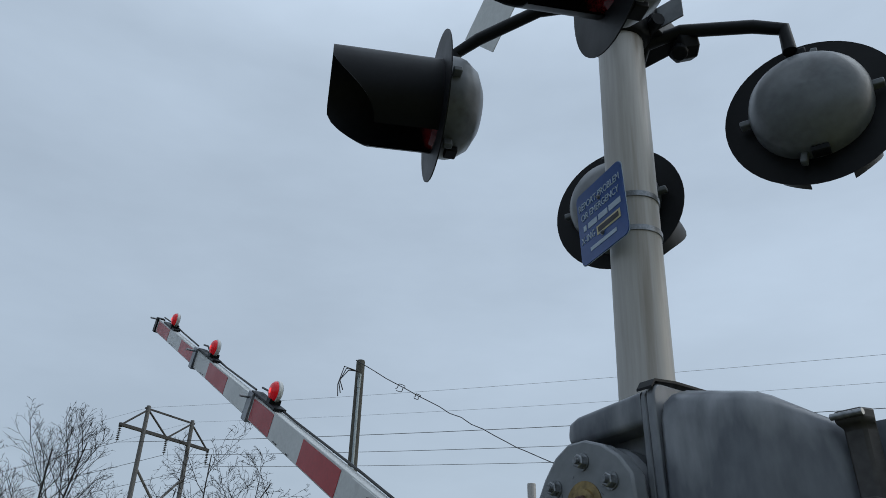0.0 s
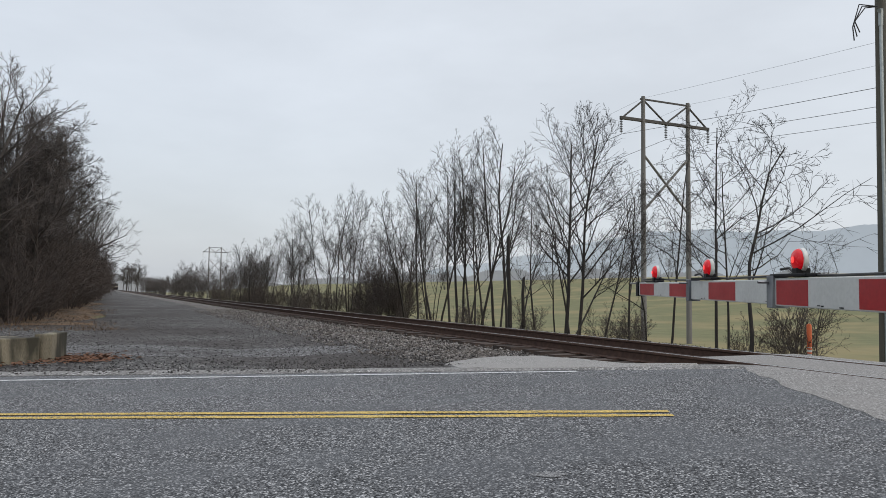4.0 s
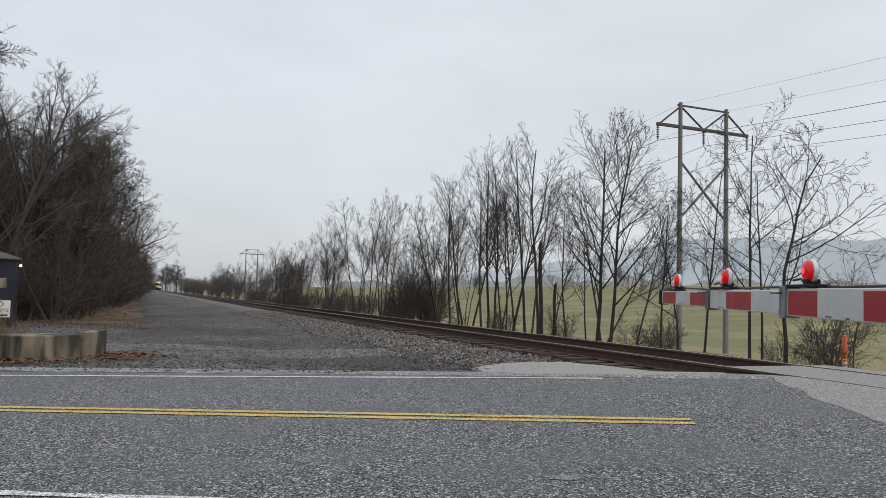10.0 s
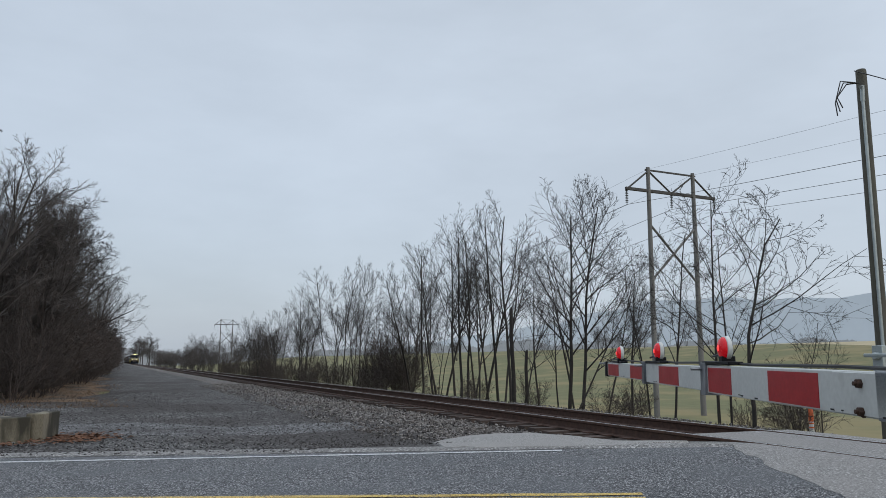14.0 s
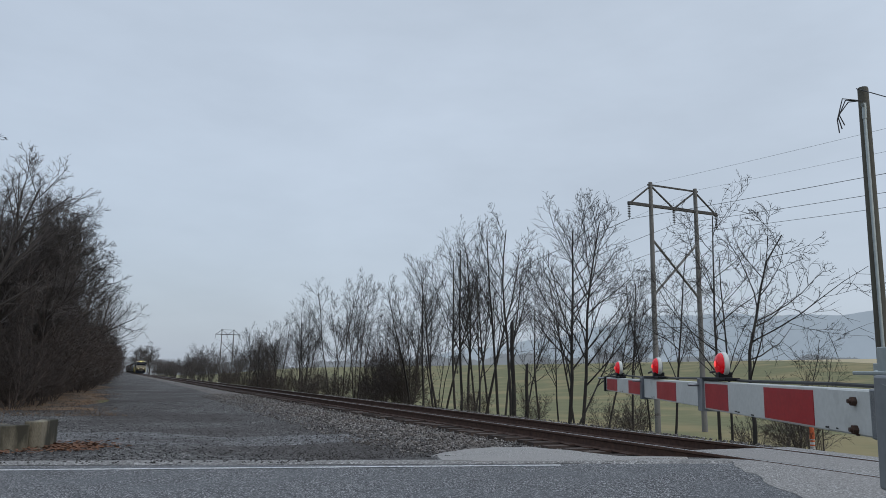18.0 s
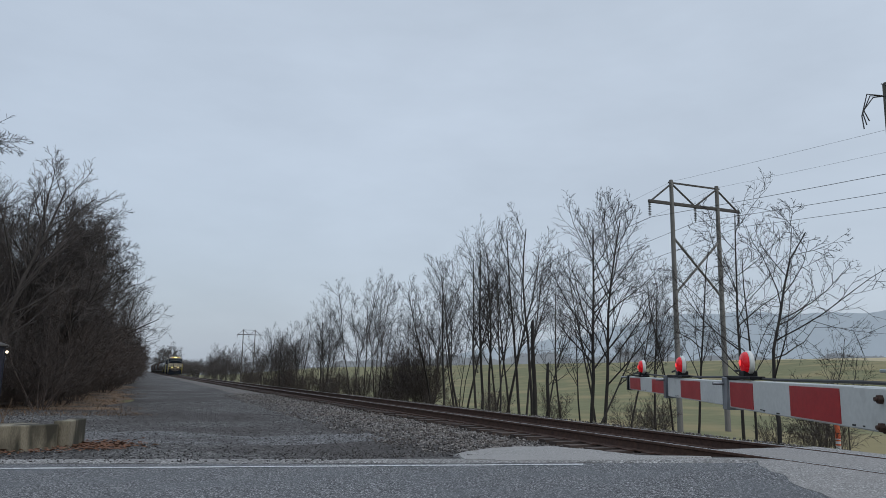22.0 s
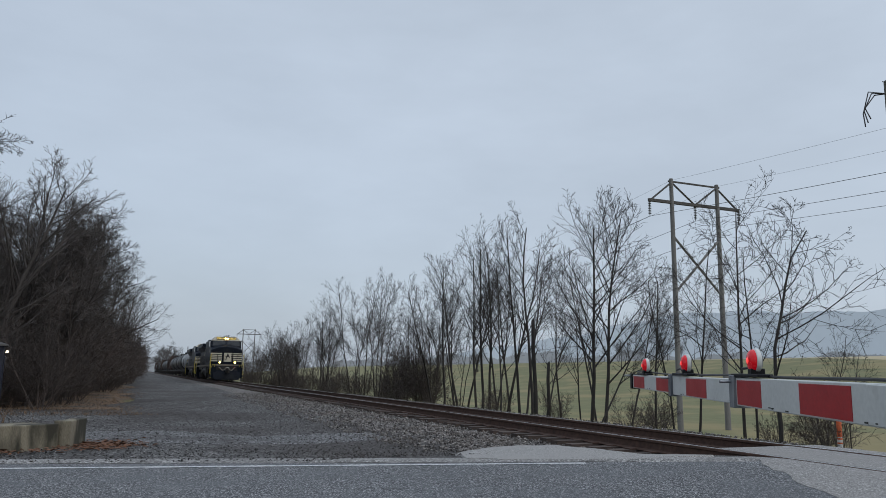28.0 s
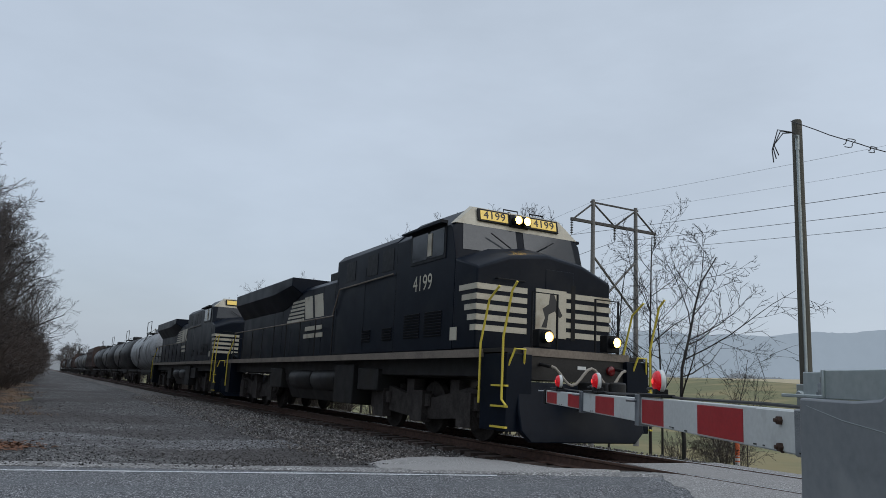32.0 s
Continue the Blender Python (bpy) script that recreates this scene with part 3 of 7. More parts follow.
for i in range(22):
    a = 2 * math.pi * i / 22
    r = rng.uniform(0.75, 1.15)
    x, y = 4.70 + math.cos(a) * 0.10 * r, 5.79 + math.sin(a) * 0.065 * r - 0.25 * math.cos(a) * 0.1
    vs.append((x, y, ground_z(x, y) + 0.0165))
mb.add(vs, [(0, 1 + i, 1 + (i + 1) % 22) for i in range(22)])
tagged(part("asphalt_patch", mb, stones("grey_patch", [(0.14, 0.14, 0.145), (0.26, 0.26, 0.265), (0.20, 0.20, 0.205), (0.32, 0.32, 0.325)], 0.014, 1.0, 0.005), None, smooth=0, solid=False), "small pale worn patch in the asphalt", "patch", kind="structure")

# crossing surface: concrete between and beside the rails
EDGE = [(-6.0, 5.6), (2.0, 6.0), (3.8, 6.6), (5.34, 7.38), (6.77, 8.34), (7.4, 8.56), (8.24, 9.1), (9.38, 9.82), (10.2, 9.9)]


def edge_x(y):
    for (ya, xa), (yb, xb) in zip(EDGE, EDGE[1:]):
        if y <= yb:
            return xa + (xb - xa) * (y - ya) / (yb - ya)
    return EDGE[-1][1]


rng = random.Random(8)
rows = spaced([(-6, 10.2, 0.2)])
crossing = tagged(new("crossing_surface"), "pale grey concrete level crossing surface, stained", "crossing", kind="structure")
for lo, hi in ((None, 9.93), (10.10, 11.40), (11.57, 13.6)):
    vs, k = [], 7
    for y in rows:
        a = min(edge_x(y) + rng.uniform(-0.07, 0.07), 9.88) if lo is None else lo
        vs.append((a - 0.03, y, ground_z(a, y) - 0.06))
        for i in range(k - 1):
            x = a + (hi - a) * i / (k - 2)
            vs.append((x, y, (ground_z(x, y) + 0.018) if lo is None or x > 12 else 0.145))
    part("crossing_panel", MB().add(vs, [(j * k + i, j * k + i + 1, (j + 1) * k + i + 1, (j + 1) * k + i) for j in range(len(rows) - 1) for i in range(k - 1)]), M_CONCRETE, crossing, smooth=30, solid=False)
# pale apron beside the road
ap = [(6.6, 10.8), (6.85, 11.8), (7.4, 12.45), (8.3, 12.9), (9.0, 12.7), (9.4, 12.0), (9.55, 11.2), (9.6, 9.75), (8.5, 9.6), (6.9, 10.45)]
c = Vector((7.7, 10.9))
vs = [(c.x, c.y, ground_z(c.x, c.y) + 0.026)]
for i in range(len(ap)):
    for k in range(4):
        p, q = Vector(ap[i]), Vector(ap[(i + 1) % len(ap)])
        e = p.lerp(q, k / 4) + Vector((rng.uniform(-0.06, 0.06), rng.uniform(-0.06, 0.06)))
        vs.append((e.x, e.y, max(ground_z(e.x, e.y) + 0.024, -0.02)))
k = len(vs) - 1
for x, y, z in vs[1:]:
    x, y = c.x + (x - c.x) * 1.03, c.y + (y - c.y) * 1.03
    vs.append((x, y, ground_z(x, y) - 0.05))
fs = [(0, 1 + i, 1 + (i + 1) % k) for i in range(k)] + [(1 + i, 1 + k + i, 1 + k + (i + 1) % k, 1 + (i + 1) % k) for i in range(k)]
tagged(part("apron", MB().add(vs, fs), M_APRON, None, smooth=30, solid=False), "worn pale concrete apron between road and track", "apron", kind="structure")

# gravel yard and track bed
YARD_Y = spaced([(8.4, 60, 0.8), (60, 180, 4), (180, 700, 20)])


def yard_left(y):
    return -16.0 + 17.3 * ss(20, 27, y) + 1.2 * math.sin(y * 0.23) * ss(22, 30, y)


def in_yard(u, v):
    a = yard_left(v)
    x = a + (8.3 - a) * u
    return x, (12.05 - 0.48 * x) / 0.877 + (v - 8.4)


strip("gravel_yard", M_GRAVEL, [0, 0.1, 0.2, 0.3, 0.45, 0.6, 0.7, 0.8, 0.9, 1.0], YARD_Y, in_yard, 0.004, "dark grey fine gravel beside the track", "gravel", "structure")
strip("gravel_shoulder", M_SHOULDER, [12.28, 12.48, 12.75, 13.1], spaced([(-60, -12, 3), (-12, 4.6, 0.2)]), on_road, 0.019, "pale fine gravel along the edge of the asphalt", "gravel", ragged=0.12, seed=9)
strip("gravel_lane", M_LANE, [0, 0.25, 0.5, 0.75, 1], spaced([(-9, 7.2, 0.3)]), lambda u, v: (v, 16.6 + 0.42 * math.sin(v * 0.9) - 0.12 * v + (5.4 - 0.45 * max(0.0, v - 1.0)) * (u - 0.15) * (1 + 0.12 * math.sin(v * 2.3))), 0.014, "paler worn lane of grey gravel", "gravel", ragged=0.06, seed=12)
strip("straw_verge", M_STRAW, [-6.0, -3.0, -1.2, 0.2, 1.4, 2.6], spaced([(29, 60, 0.7), (60, 300, 6)]), lambda u, v: (u + 0.5 * math.sin(v * 0.31) + 0.35 * math.sin(v * 1.1) - 1.5 * ss(27, 21, v), v), 0.016, "brown dead grass verge along the wood's edge", "verge", ragged=0.3, seed=5)
BED = [7.2, 8.2, 9.0, 9.35, 12.15, 12.6, 13.6, 14.8]
BZ = [-0.12, -0.085, -0.095, -0.085, -0.085, -0.09, -0.09, -0.12]


def bed_z(x, y):
    for (xa, za), (xb, zb) in zip(zip(BED, BZ), zip(BED[1:], BZ[1:])):
        if x <= xb:
            return za + (zb - za) * (x - xa) / (xb - xa)
    return BZ[-1]


mb = MB()
bx = spaced([(7.2, 14.8, 0.12)])
for y0, y1, step in ((9.9, 45, 0.14), (45, 120, 1.0), (120, 900, 20)):
    by = spaced([(y0, y1, step)])
    rng = random.Random(4)
    amp = 0.022 if y0 < 40 else 0.0

    def lumpy(x, y):
        edge = ss(7.2, 7.7, x) * ss(14.8, 14.0, x)
        start = ss(10.0, 11.0, y - max(0, (9.35 - x)) * 0.9)
        return (ground_z(x, y) if x < 8.6 or x > 12.9 else max(ground_z(x, y), -0.11)) * (1 - edge) + edge * (max(bed_z(x, y), -0.2) + 0.0) - 0.12 * (1 - start) + amp * rng.uniform(-1, 1) - 0.02

    mb.grid(bx if y0 < 40 else bx[::4], by, lumpy)
tagged(part("track_bed", mb, M_BALLAST, None, smooth=0, solid=False), "brownish grey crushed stone ballast", "ballast", kind="structure")

# ---- rails and ties ----
HEAD = [(-0.076, 0), (0.076, 0), (0.076, 0.012), (0.012, 0.03), (0.009, 0.125), (0.037, 0.14), (0.037, 0.168), (0.03, 0.174), (-0.03, 0.174), (-0.037, 0.168), (-0.037, 0.14), (-0.009, 0.125), (-0.012, 0.03), (-0.076, 0.012)]
for x in (RAIL_A, RAIL_B):
    mb = MB()
    mb.loft([[(x + px, y, RAIL_Z - 0.174 + pz) for px, pz in HEAD] for y in (-80.0, 900.0)])
    rail = tagged(part("rail", mb, M_RUST, None, smooth=30), "rust-brown steel rail with a bright worn head", "rail", "running rails", "structure")
    part("rail_head", box_mb((x, 410, RAIL_Z + 0.0005), (0.052, 980, 0.003)), M_RAILTOP, rail, "polished steel running surface", 0)
tie_mesh = box_mb((0, 0, 0), (2.6, 0.23, 0.17)).mesh("tie", M_TIE)
ties = thing("railway_ties", pose(TRACK_X, 0, 0), "weathered dark wooden railway ties in ballast", "ties", kind="structure")
rng = random.Random(21)
far = MB()
for i in range(900):
    y = 10.35 + 0.52 * i
    m = pose(rng.uniform(-0.06, 0.06), y + rng.uniform(-0.03, 0.03), -0.108 + rng.uniform(-0.012, 0.008), rng.uniform(-1, 1), rng.uniform(-0.5, 0.5), rng.uniform(-1.2, 1.2))
    if i < 150:
        ob = new("tie", tie_mesh)
        ob.parent, ob.matrix_basis = ties, m
    elif y < 400:
        far.box(m.translation, (2.6, 0.23, 0.17))
tagged(part("distant_ties", far, M_TIE, ties, smooth=0), kind="stuff")
plate_mesh = box_mb((0, 0, 0), (0.36, 0.19, 0.02)).mesh("tie_plate", M_RUST)
for i in range(60):
    for x in (RAIL_A, RAIL_B):
        ob = new("tie_plate", plate_mesh)
        ob.parent, ob.matrix_basis = ties, pose(x - TRACK_X, 10.35 + 0.52 * i, -0.016)

# loose stones over the near ballast and gravel
rng = random.Random(77)
mb = MB()


def stone(mb, x, y, z, r):
    vs = []
    for sx, sy, sz in ((1, 0, 0), (-1, 0, 0), (0, 1, 0), (0, -1, 0), (0, 0, 1), (0, 0, -1)):
        k = r * rng.uniform(0.6, 1.25)
        vs.append((x + sx * k + rng.uniform(-.2, .2) * r, y + sy * k + rng.uniform(-.2, .2) * r, z + sz * k * 0.8))
    mb.add(vs, [(0, 2, 4), (2, 1, 4), (1, 3, 4), (3, 0, 4), (2, 0, 5), (1, 2, 5), (3, 1, 5), (0, 3, 5)])


for i in range(15000):
    y = 11.2 + 34 * rng.random() ** 1.7
    x = rng.uniform(6.8, 14.2)
    if 9.8 < x < 11.7 and rng.random() < 0.5:
        continue
    if x < 9.4 and y < 13.4 - (x - 7) * 1.0:
        continue
    stone(mb, x, y, max(bed_z(x, y) if x > 7.6 else -1, ground_z(x, y)) + 0.012, rng.uniform(0.014, 0.038))
tagged(part("ballast_stones", mb, M_BALLAST, None, smooth=0, solid=False), "loose crushed ballast stones", "stones", kind="stuff")
mb = MB()
for i in range(11000):
    y = 11.6 + 25 * rng.random() ** 1.8
    x = rng.uniform(-4, 8)
    if 0.48 * x + 0.877 * y < 12.4:
        continue
    stone(mb, x, y, ground_z(x, y) + 0.025, rng.uniform(0.007, 0.02))
tagged(part("gravel_stones", mb, M_GRAVEL, None, smooth=0, solid=False), "loose grey gravel stones", "stones", kind="stuff")

mb = MB()
for i in range(700):
    x, y = rng.gauss(14.35, 0.35), rng.uniform(8.6, 12.2)
    stone(mb, x, y, ground_z(x, y) + 0.02 + 0.10 * math.exp(-((x - 14.35) / 0.3) ** 2) * rng.random(), rng.uniform(0.025, 0.06))
tagged(part("dark_stones", mb, M_DARKSTONE, None, smooth=0, solid=False), "low heap of dark crushed stone beyond the track", "stones", kind="stuff")

# ---- distance, its haze painted into colour and glow ----
# hill: pale blue-grey colour and emission take the place of haze
M_HILL = material("haze_painted_hill", (0.30, 0.325, 0.35), (0.27, 0.295, 0.32), 1.0, scale=0.004, fine=0.05, bump=0, emit=(0.40, 0.455, 0.525), power=0.57)
# woods: the grey tone and weak emission paint in the misty air
M_WOODS = material("haze_painted_woods", (0.22, 0.225, 0.235), (0.18, 0.185, 0.195), 1.0, scale=0.02, fine=0.2, bump=0, emit=(0.36, 0.39, 0.43), power=0.34)


def ridge(name, mat, radius, a0, a1, height, rough, step, label):
    """A low far silhouette on a circle; angles run clockwise from the track's direction."""
    rng = random.Random(name)
    vs, k = [], int((a1 - a0) / step)
    for i in range(k + 1):
        a = radians(a0 + (a1 - a0) * i / k)
        x, y = radius * math.sin(a), radius * math.cos(a)
        h = height(math.degrees(a)) + rng.uniform(-rough, rough)
        vs += [(x, y, -30), (x, y, h)]
    mb = MB().add(vs, [(2 * i, 2 * i + 2, 2 * i + 3, 2 * i + 1) for i in range(k)])
    tagged(part(name, mb, mat, None, smooth=0, solid=False), label, "hills", kind="structure")


ridge("backdrop_hill", M_HILL, 1900, -70, 150, lambda a: -22 + 182 * ss(6, 46, a) - 25 * ss(60, 110, a) + 6 * math.sin(a * 0.35) + 3 * math.sin(a * 1.3), 1.0, 0.25, "wooded ridge, its haze painted as blue-grey colour and glow")
ridge("backdrop_woods", M_WOODS, 1050, -60, 140, lambda a: 13 + 4 * math.sin(a * 0.9) + 18 * ss(10, 30, a) + 2 * math.sin(a * 2.3), 1.1, 0.05, "leafless woods, their haze painted as grey colour and glow")
stubble = MB()
stubble_a, k = spaced([(36, 120, 2)]), 15
vs = []
for a in stubble_a:
    inner = 215 + 195 * ss(62, 36, a)
    for i in range(k):
        r = inner + (420 - inner) * i / (k - 1)
        x, y = r * math.sin(radians(a)), r * math.cos(radians(a))
        vs.append((x, y, ground_z(x, y) + (0.10 if 0 < i < k - 1 else -0.1)))
stubble.add(vs, [(j * k + i, j * k + i + 1, (j + 1) * k + i + 1, (j + 1) * k + i) for j in range(len(stubble_a) - 1) for i in range(k - 1)])
tagged(part("stubble_field", stubble, M_STUBBLE, None, smooth=180, solid=False), "pale tan stubble field on the far slope", "field", kind="structure")

# rough grass along the field's edge beyond the track
rng = random.Random(31)
mb = MB()
for i in range(7000):
    x = 13.6 + 5.5 * rng.random() ** 1.4
    y = 6.0 + 26 * rng.random()
    z = ground_z(x, y) - 0.05
    h, a = rng.uniform(0.06, 0.24), rng.uniform(0, 6.28)
    dx, dy = math.cos(a) * h * 0.45, math.sin(a) * h * 0.45
    w = 0.006
    mb.add([(x - w * math.sin(a), y + w * math.cos(a), z), (x + w * math.sin(a), y - w * math.cos(a), z), (x + dx, y + dy, z + h)], [(0, 1, 2)])
tagged(part("rough_grass", mb, M_ROUGHGRASS, None, smooth=0, solid=False), "rough olive and straw-coloured grass blades", "grass", kind="stuff")

# ---- bare winter trees ----
def limb(mb, rng, p, d, length, r, n, bend, rise, steps=4):
    """A curved tapering branch; returns its points, directions and radii."""
    pts, rad = [p], [r]
    for i in range(steps):
        d = (d + Vector((rng.gauss(0, bend), rng.gauss(0, bend), rng.gauss(0, bend) + rise))).normalized()
        p = p + d * (length / steps)
        pts.append(p)
        rad.append(r * (1 - 0.72 * (i + 1) / steps))
    mb.tube(pts, rad, n, cap=False)
    return pts, rad


def branch(trunk, twigs, rng, p, d, length, r, level, spec):
    mb = trunk if level < 2 else twigs
    n = (7, 5, 4, 3, 3)[level]
    steps = (7, 5, 4, 3, 2)[level]
    pts, rad = limb(mb, rng, p, d, length, r, n, spec["bend"][level], spec["rise"][level], steps)
    if level == len(spec["kids"]):
        return
    k = spec["kids"][level]
    first = spec["first"][level]
    for i in range(k):
        f = first + (0.98 - first) * (i + rng.random()) / k
        j = min(int(f * steps), steps - 1)
        w = f * steps - j
        q = pts[j].lerp(pts[j + 1], w)
        axis = (pts[j + 1] - pts[j]).normalized()
        side = axis.orthogonal().normalized()
        side.rotate(Matrix.Rotation(rng.uniform(0, 2 * math.pi), 3, axis))
        ang = radians(rng.uniform(*spec["angle"][level]))
        nd = (axis * math.cos(ang) + side * math.sin(ang)).normalized()
        nl = length * spec["ratio"][level] * (1.18 - 0.72 * f) * rng.uniform(0.7, 1.25)
        nr = max(spec["thin"], min((rad[j] * (1 - w) + rad[j + 1] * w) * 0.58, r * 0.46))
        branch(trunk, twigs, rng, q, nd, nl, nr, level + 1, spec)


SPECS = {
    "tall": dict(thin=0.0085, kids=(17, 7, 4, 2), first=(0.24, 0.2, 0.15, 0.2), angle=((30, 55), (24, 48), (24, 50), (22, 50)), ratio=(0.46, 0.5, 0.55, 0.7), bend=(0.04, 0.07, 0.08, 0.06, 0.05), rise=(0.02, 0.06, 0.06, 0.05, 0.04)),
    "stems": dict(thin=0.0078, kids=(12, 6, 3, 2), first=(0.36, 0.22, 0.2, 0.2), angle=((24, 46), (22, 46), (22, 50), (25, 50)), ratio=(0.38, 0.50, 0.55, 0.7), bend=(0.05, 0.07, 0.08, 0.06, 0.05), rise=(0.02, 0.07, 0.07, 0.06, 0.04)),
    "sparse": dict(thin=0.0095, kids=(11, 6, 4, 2), first=(0.28, 0.2, 0.2, 0.2), angle=((32, 60), (28, 58), (30, 62), (30, 62)), ratio=(0.46, 0.52, 0.55, 0.65), bend=(0.07, 0.10, 0.11, 0.09, 0.07), rise=(0.02, 0.04, 0.03, 0.02, 0.01)),
    "wood": dict(thin=0.0075, kids=(15, 9, 7, 4), first=(0.28, 0.15, 0.15, 0.2), angle=((32, 68), (28, 60), (28, 62), (25, 62)), ratio=(0.40, 0.5, 0.55, 0.65), bend=(0.05, 0.11, 0.13, 0.12, 0.10), rise=(0.02, 0.04, 0.04, 0.03, 0.02)),
    "brush": dict(thin=0.0065, kids=(8, 6, 4), first=(0.15, 0.15, 0.2), angle=((16, 45), (20, 52), (25, 60)), ratio=(0.48, 0.5, 0.5), bend=(0.09, 0.14, 0.17, 0.2), rise=(0.06, 0.06, 0.03, 0.0)),
}


def make_tree(kind, seed, stems, height, r, lean, grey=False):
    rng = random.Random(seed)
    trunk, twigs = MB(), MB()
    for i in range(stems):
        a = 2 * math.pi * (i + rng.random() * 0.6) / stems
        off = Vector((math.cos(a), math.sin(a), 0)) * (0.10 * (stems > 1) * rng.uniform(0.6, 2.2) * (height / 8))
        d = Vector((math.cos(a) * lean, math.sin(a) * lean, 1)).normalized()
        h = height * (1 if i == 0 else rng.uniform(0.62, 1.0))
        branch(trunk, twigs, rng, off - Vector((0, 0, 0.3)), d, h, r * (1 if i == 0 else rng.uniform(0.6, 1)), 0, SPECS[kind])
    # grey: the trees whose colour is paled in place of haze
    bark = M_BRUSH if kind == "brush" else M_HAZEBARK if grey else M_BARK
    tw = M_BRUSH if kind == "brush" else M_HAZETWIG if grey else M_TWIG
    return trunk.mesh("trunk", bark, 60, False), twigs.mesh("crown", tw, 0, False)


TREES = {
    "tall": [make_tree("tall", 11 + i, 1, 9.0, 0.088, 0.02) for i in range(3)],
    "stem": [make_tree("stems", 231 + i, 1, 9.2, 0.078, 0.02) for i in range(5)],
    "stems": [make_tree("stems", 31 + i, (3, 5, 4)[i], 9.0, 0.055, 0.17) for i in range(3)],
    "sparse": [make_tree("sparse", 51 + i, 1, 9.0, 0.072, 0.03) for i in range(4)],
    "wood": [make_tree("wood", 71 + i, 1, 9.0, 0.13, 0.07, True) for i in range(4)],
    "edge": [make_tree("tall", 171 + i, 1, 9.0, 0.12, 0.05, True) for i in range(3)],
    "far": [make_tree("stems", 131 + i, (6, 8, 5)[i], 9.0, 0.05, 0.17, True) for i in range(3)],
    "brush": [make_tree("brush", 91 + i, 10, 3.0, 0.018, 0.42) for i in range(4)],
}


def tree(kind, i, x, y, height, turn=0.0, label="", group="", wide=1.0, sink=0.0, tilt=0.0):
    base = 3.0 if kind == "brush" else 10.0 if kind in ("wood", "far", "edge") else max(v.co.z for v in TREES[kind][i % len(TREES[kind])][1].vertices)
    s = height / base
    name = "shrub" if kind == "brush" else "tree"
    ob = thing(name, pose(x, y, ground_z(x, y) - sink, 0, tilt, 0) @ pose(0, 0, 0, 0, 0, turn) @ Matrix.Diagonal((s * wide, s * wide, s, 1)), label, name, group)
    trunk, crown = TREES[kind][i % len(TREES[kind])]
    for nm, me in (("trunk" if kind != "brush" else "stem", trunk), ("crown" if kind != "brush" else "crown", crown)):
        o = new(nm, me)
        o.parent = ob
    return ob


rng = random.Random(5)
# the row beyond the track: kind, x, y, height
ROW = [
    ('stems', 16.6, 34.4, 7.4), ('stems', 17.5, 40.4, 8.0), ('stems', 16.3, 46.5, 8.6), ('stems', 17, 51.5, 8.9), ('stems', 17.5, 56.6, 9.2),
    ('stems', 17, 63.2, 8.2), ('tall', 18, 69.5, 8.2), ('stems', 17, 74.1, 8.0), ('stems', 18, 82.3, 8.0), ('stems', 17, 90.1, 8.0),
    ('stems', 18, 45.5, 5.8), ('stems', 17, 43.9, 6.3)]
for kind, x, y, h in ROW:
    lab = {"tall": "bare deciduous tree with upswept twigs beside the railway", "stems": "clump of slender bare stems beside the railway"}[kind]
    tree(kind, rng.randrange(3), x, y, h, rng.uniform(0, 360), lab, "trees beyond the track", rng.uniform(0.85, 1.1))
# single trees and stems nearest the crossing: kind, variant, x, y, height, lean, width
NEAR_ROW = [
    ('tall', 0, 16.0, 22.29, 8.0, 1.5, 1.05), ('tall', 1, 16.3, 22.0, 8.0, 6.2, 0.9), ('stem', 2, 15.7, 21.5, 4.9, 24, 1.0), ('stem', 3, 15.8, 22.6, 4.2, -10, 1.0),
    ('stem', 0, 16.2, 27.43, 8.2, -2.6, 1.0), ('stem', 1, 16.0, 26.05, 8.3, 6.5, 1.0), ('stem', 2, 16.5, 30.8, 8.6, 2.1, 1.0), ('stem', 3, 16.2, 30.9, 8.6, -3.2, 1.05),
    ('stem', 4, 16.8, 32.72, 8.8, -6.1, 1.0), ('stem', 0, 16.3, 33.69, 7.6, -15, 1.0), ('stem', 1, 16.6, 29.41, 8.0, 8.0, 1.0), ('stem', 2, 16.8, 26.67, 5.0, 13, 1.1),
    ('stem', 3, 16.5, 35.9, 8.4, -5.8, 1.0), ('stem', 4, 17.0, 31.0, 7.9, -3.9, 0.9), ('stem', 0, 16.9, 28.3, 7.2, 3.0, 0.9),
    ('stem', 2, 17.1, 29.9, 8.0, -1.0, 0.9), ('stem', 3, 16.1, 28.9, 6.6, 5.0, 0.95), ('stem', 4, 16.7, 25.2, 6.0, -7.0, 1.0), ('stem', 1, 17.2, 34.8, 7.8, 4.0, 0.95), ('stem', 0, 16.6, 37.6, 7.2, -8.0, 1.0), ('stem', 2, 16.4, 20.9, 5.4, 9.0, 0.9), ('stem', 3, 17.0, 23.4, 6.2, -4.0, 0.9), ('stem', 4, 17.4, 32.0, 7.0, 7.0, 0.9),
    ('sparse', 0, 16.2, 18.58, 5.2, 0.0, 0.8), ('sparse', 1, 16.2, 17.64, 6.2, 2.3, 0.85), ('sparse', 2, 15.6, 15.38, 6.6, 1.3, 0.9), ('sparse', 1, 15.9, 15.34, 5.4, -5.4, 0.9),
    ('sparse', 3, 15.4, 14.15, 6.2, 6.9, 1.1), ('sparse', 0, 16.8, 14.29, 3.5, 5.4, 0.8), ('sparse', 2, 17.5, 14.18, 3.0, 10.8, 0.9), ('stem', 4, 16.4, 19.6, 5.6, -2, 1.0)]
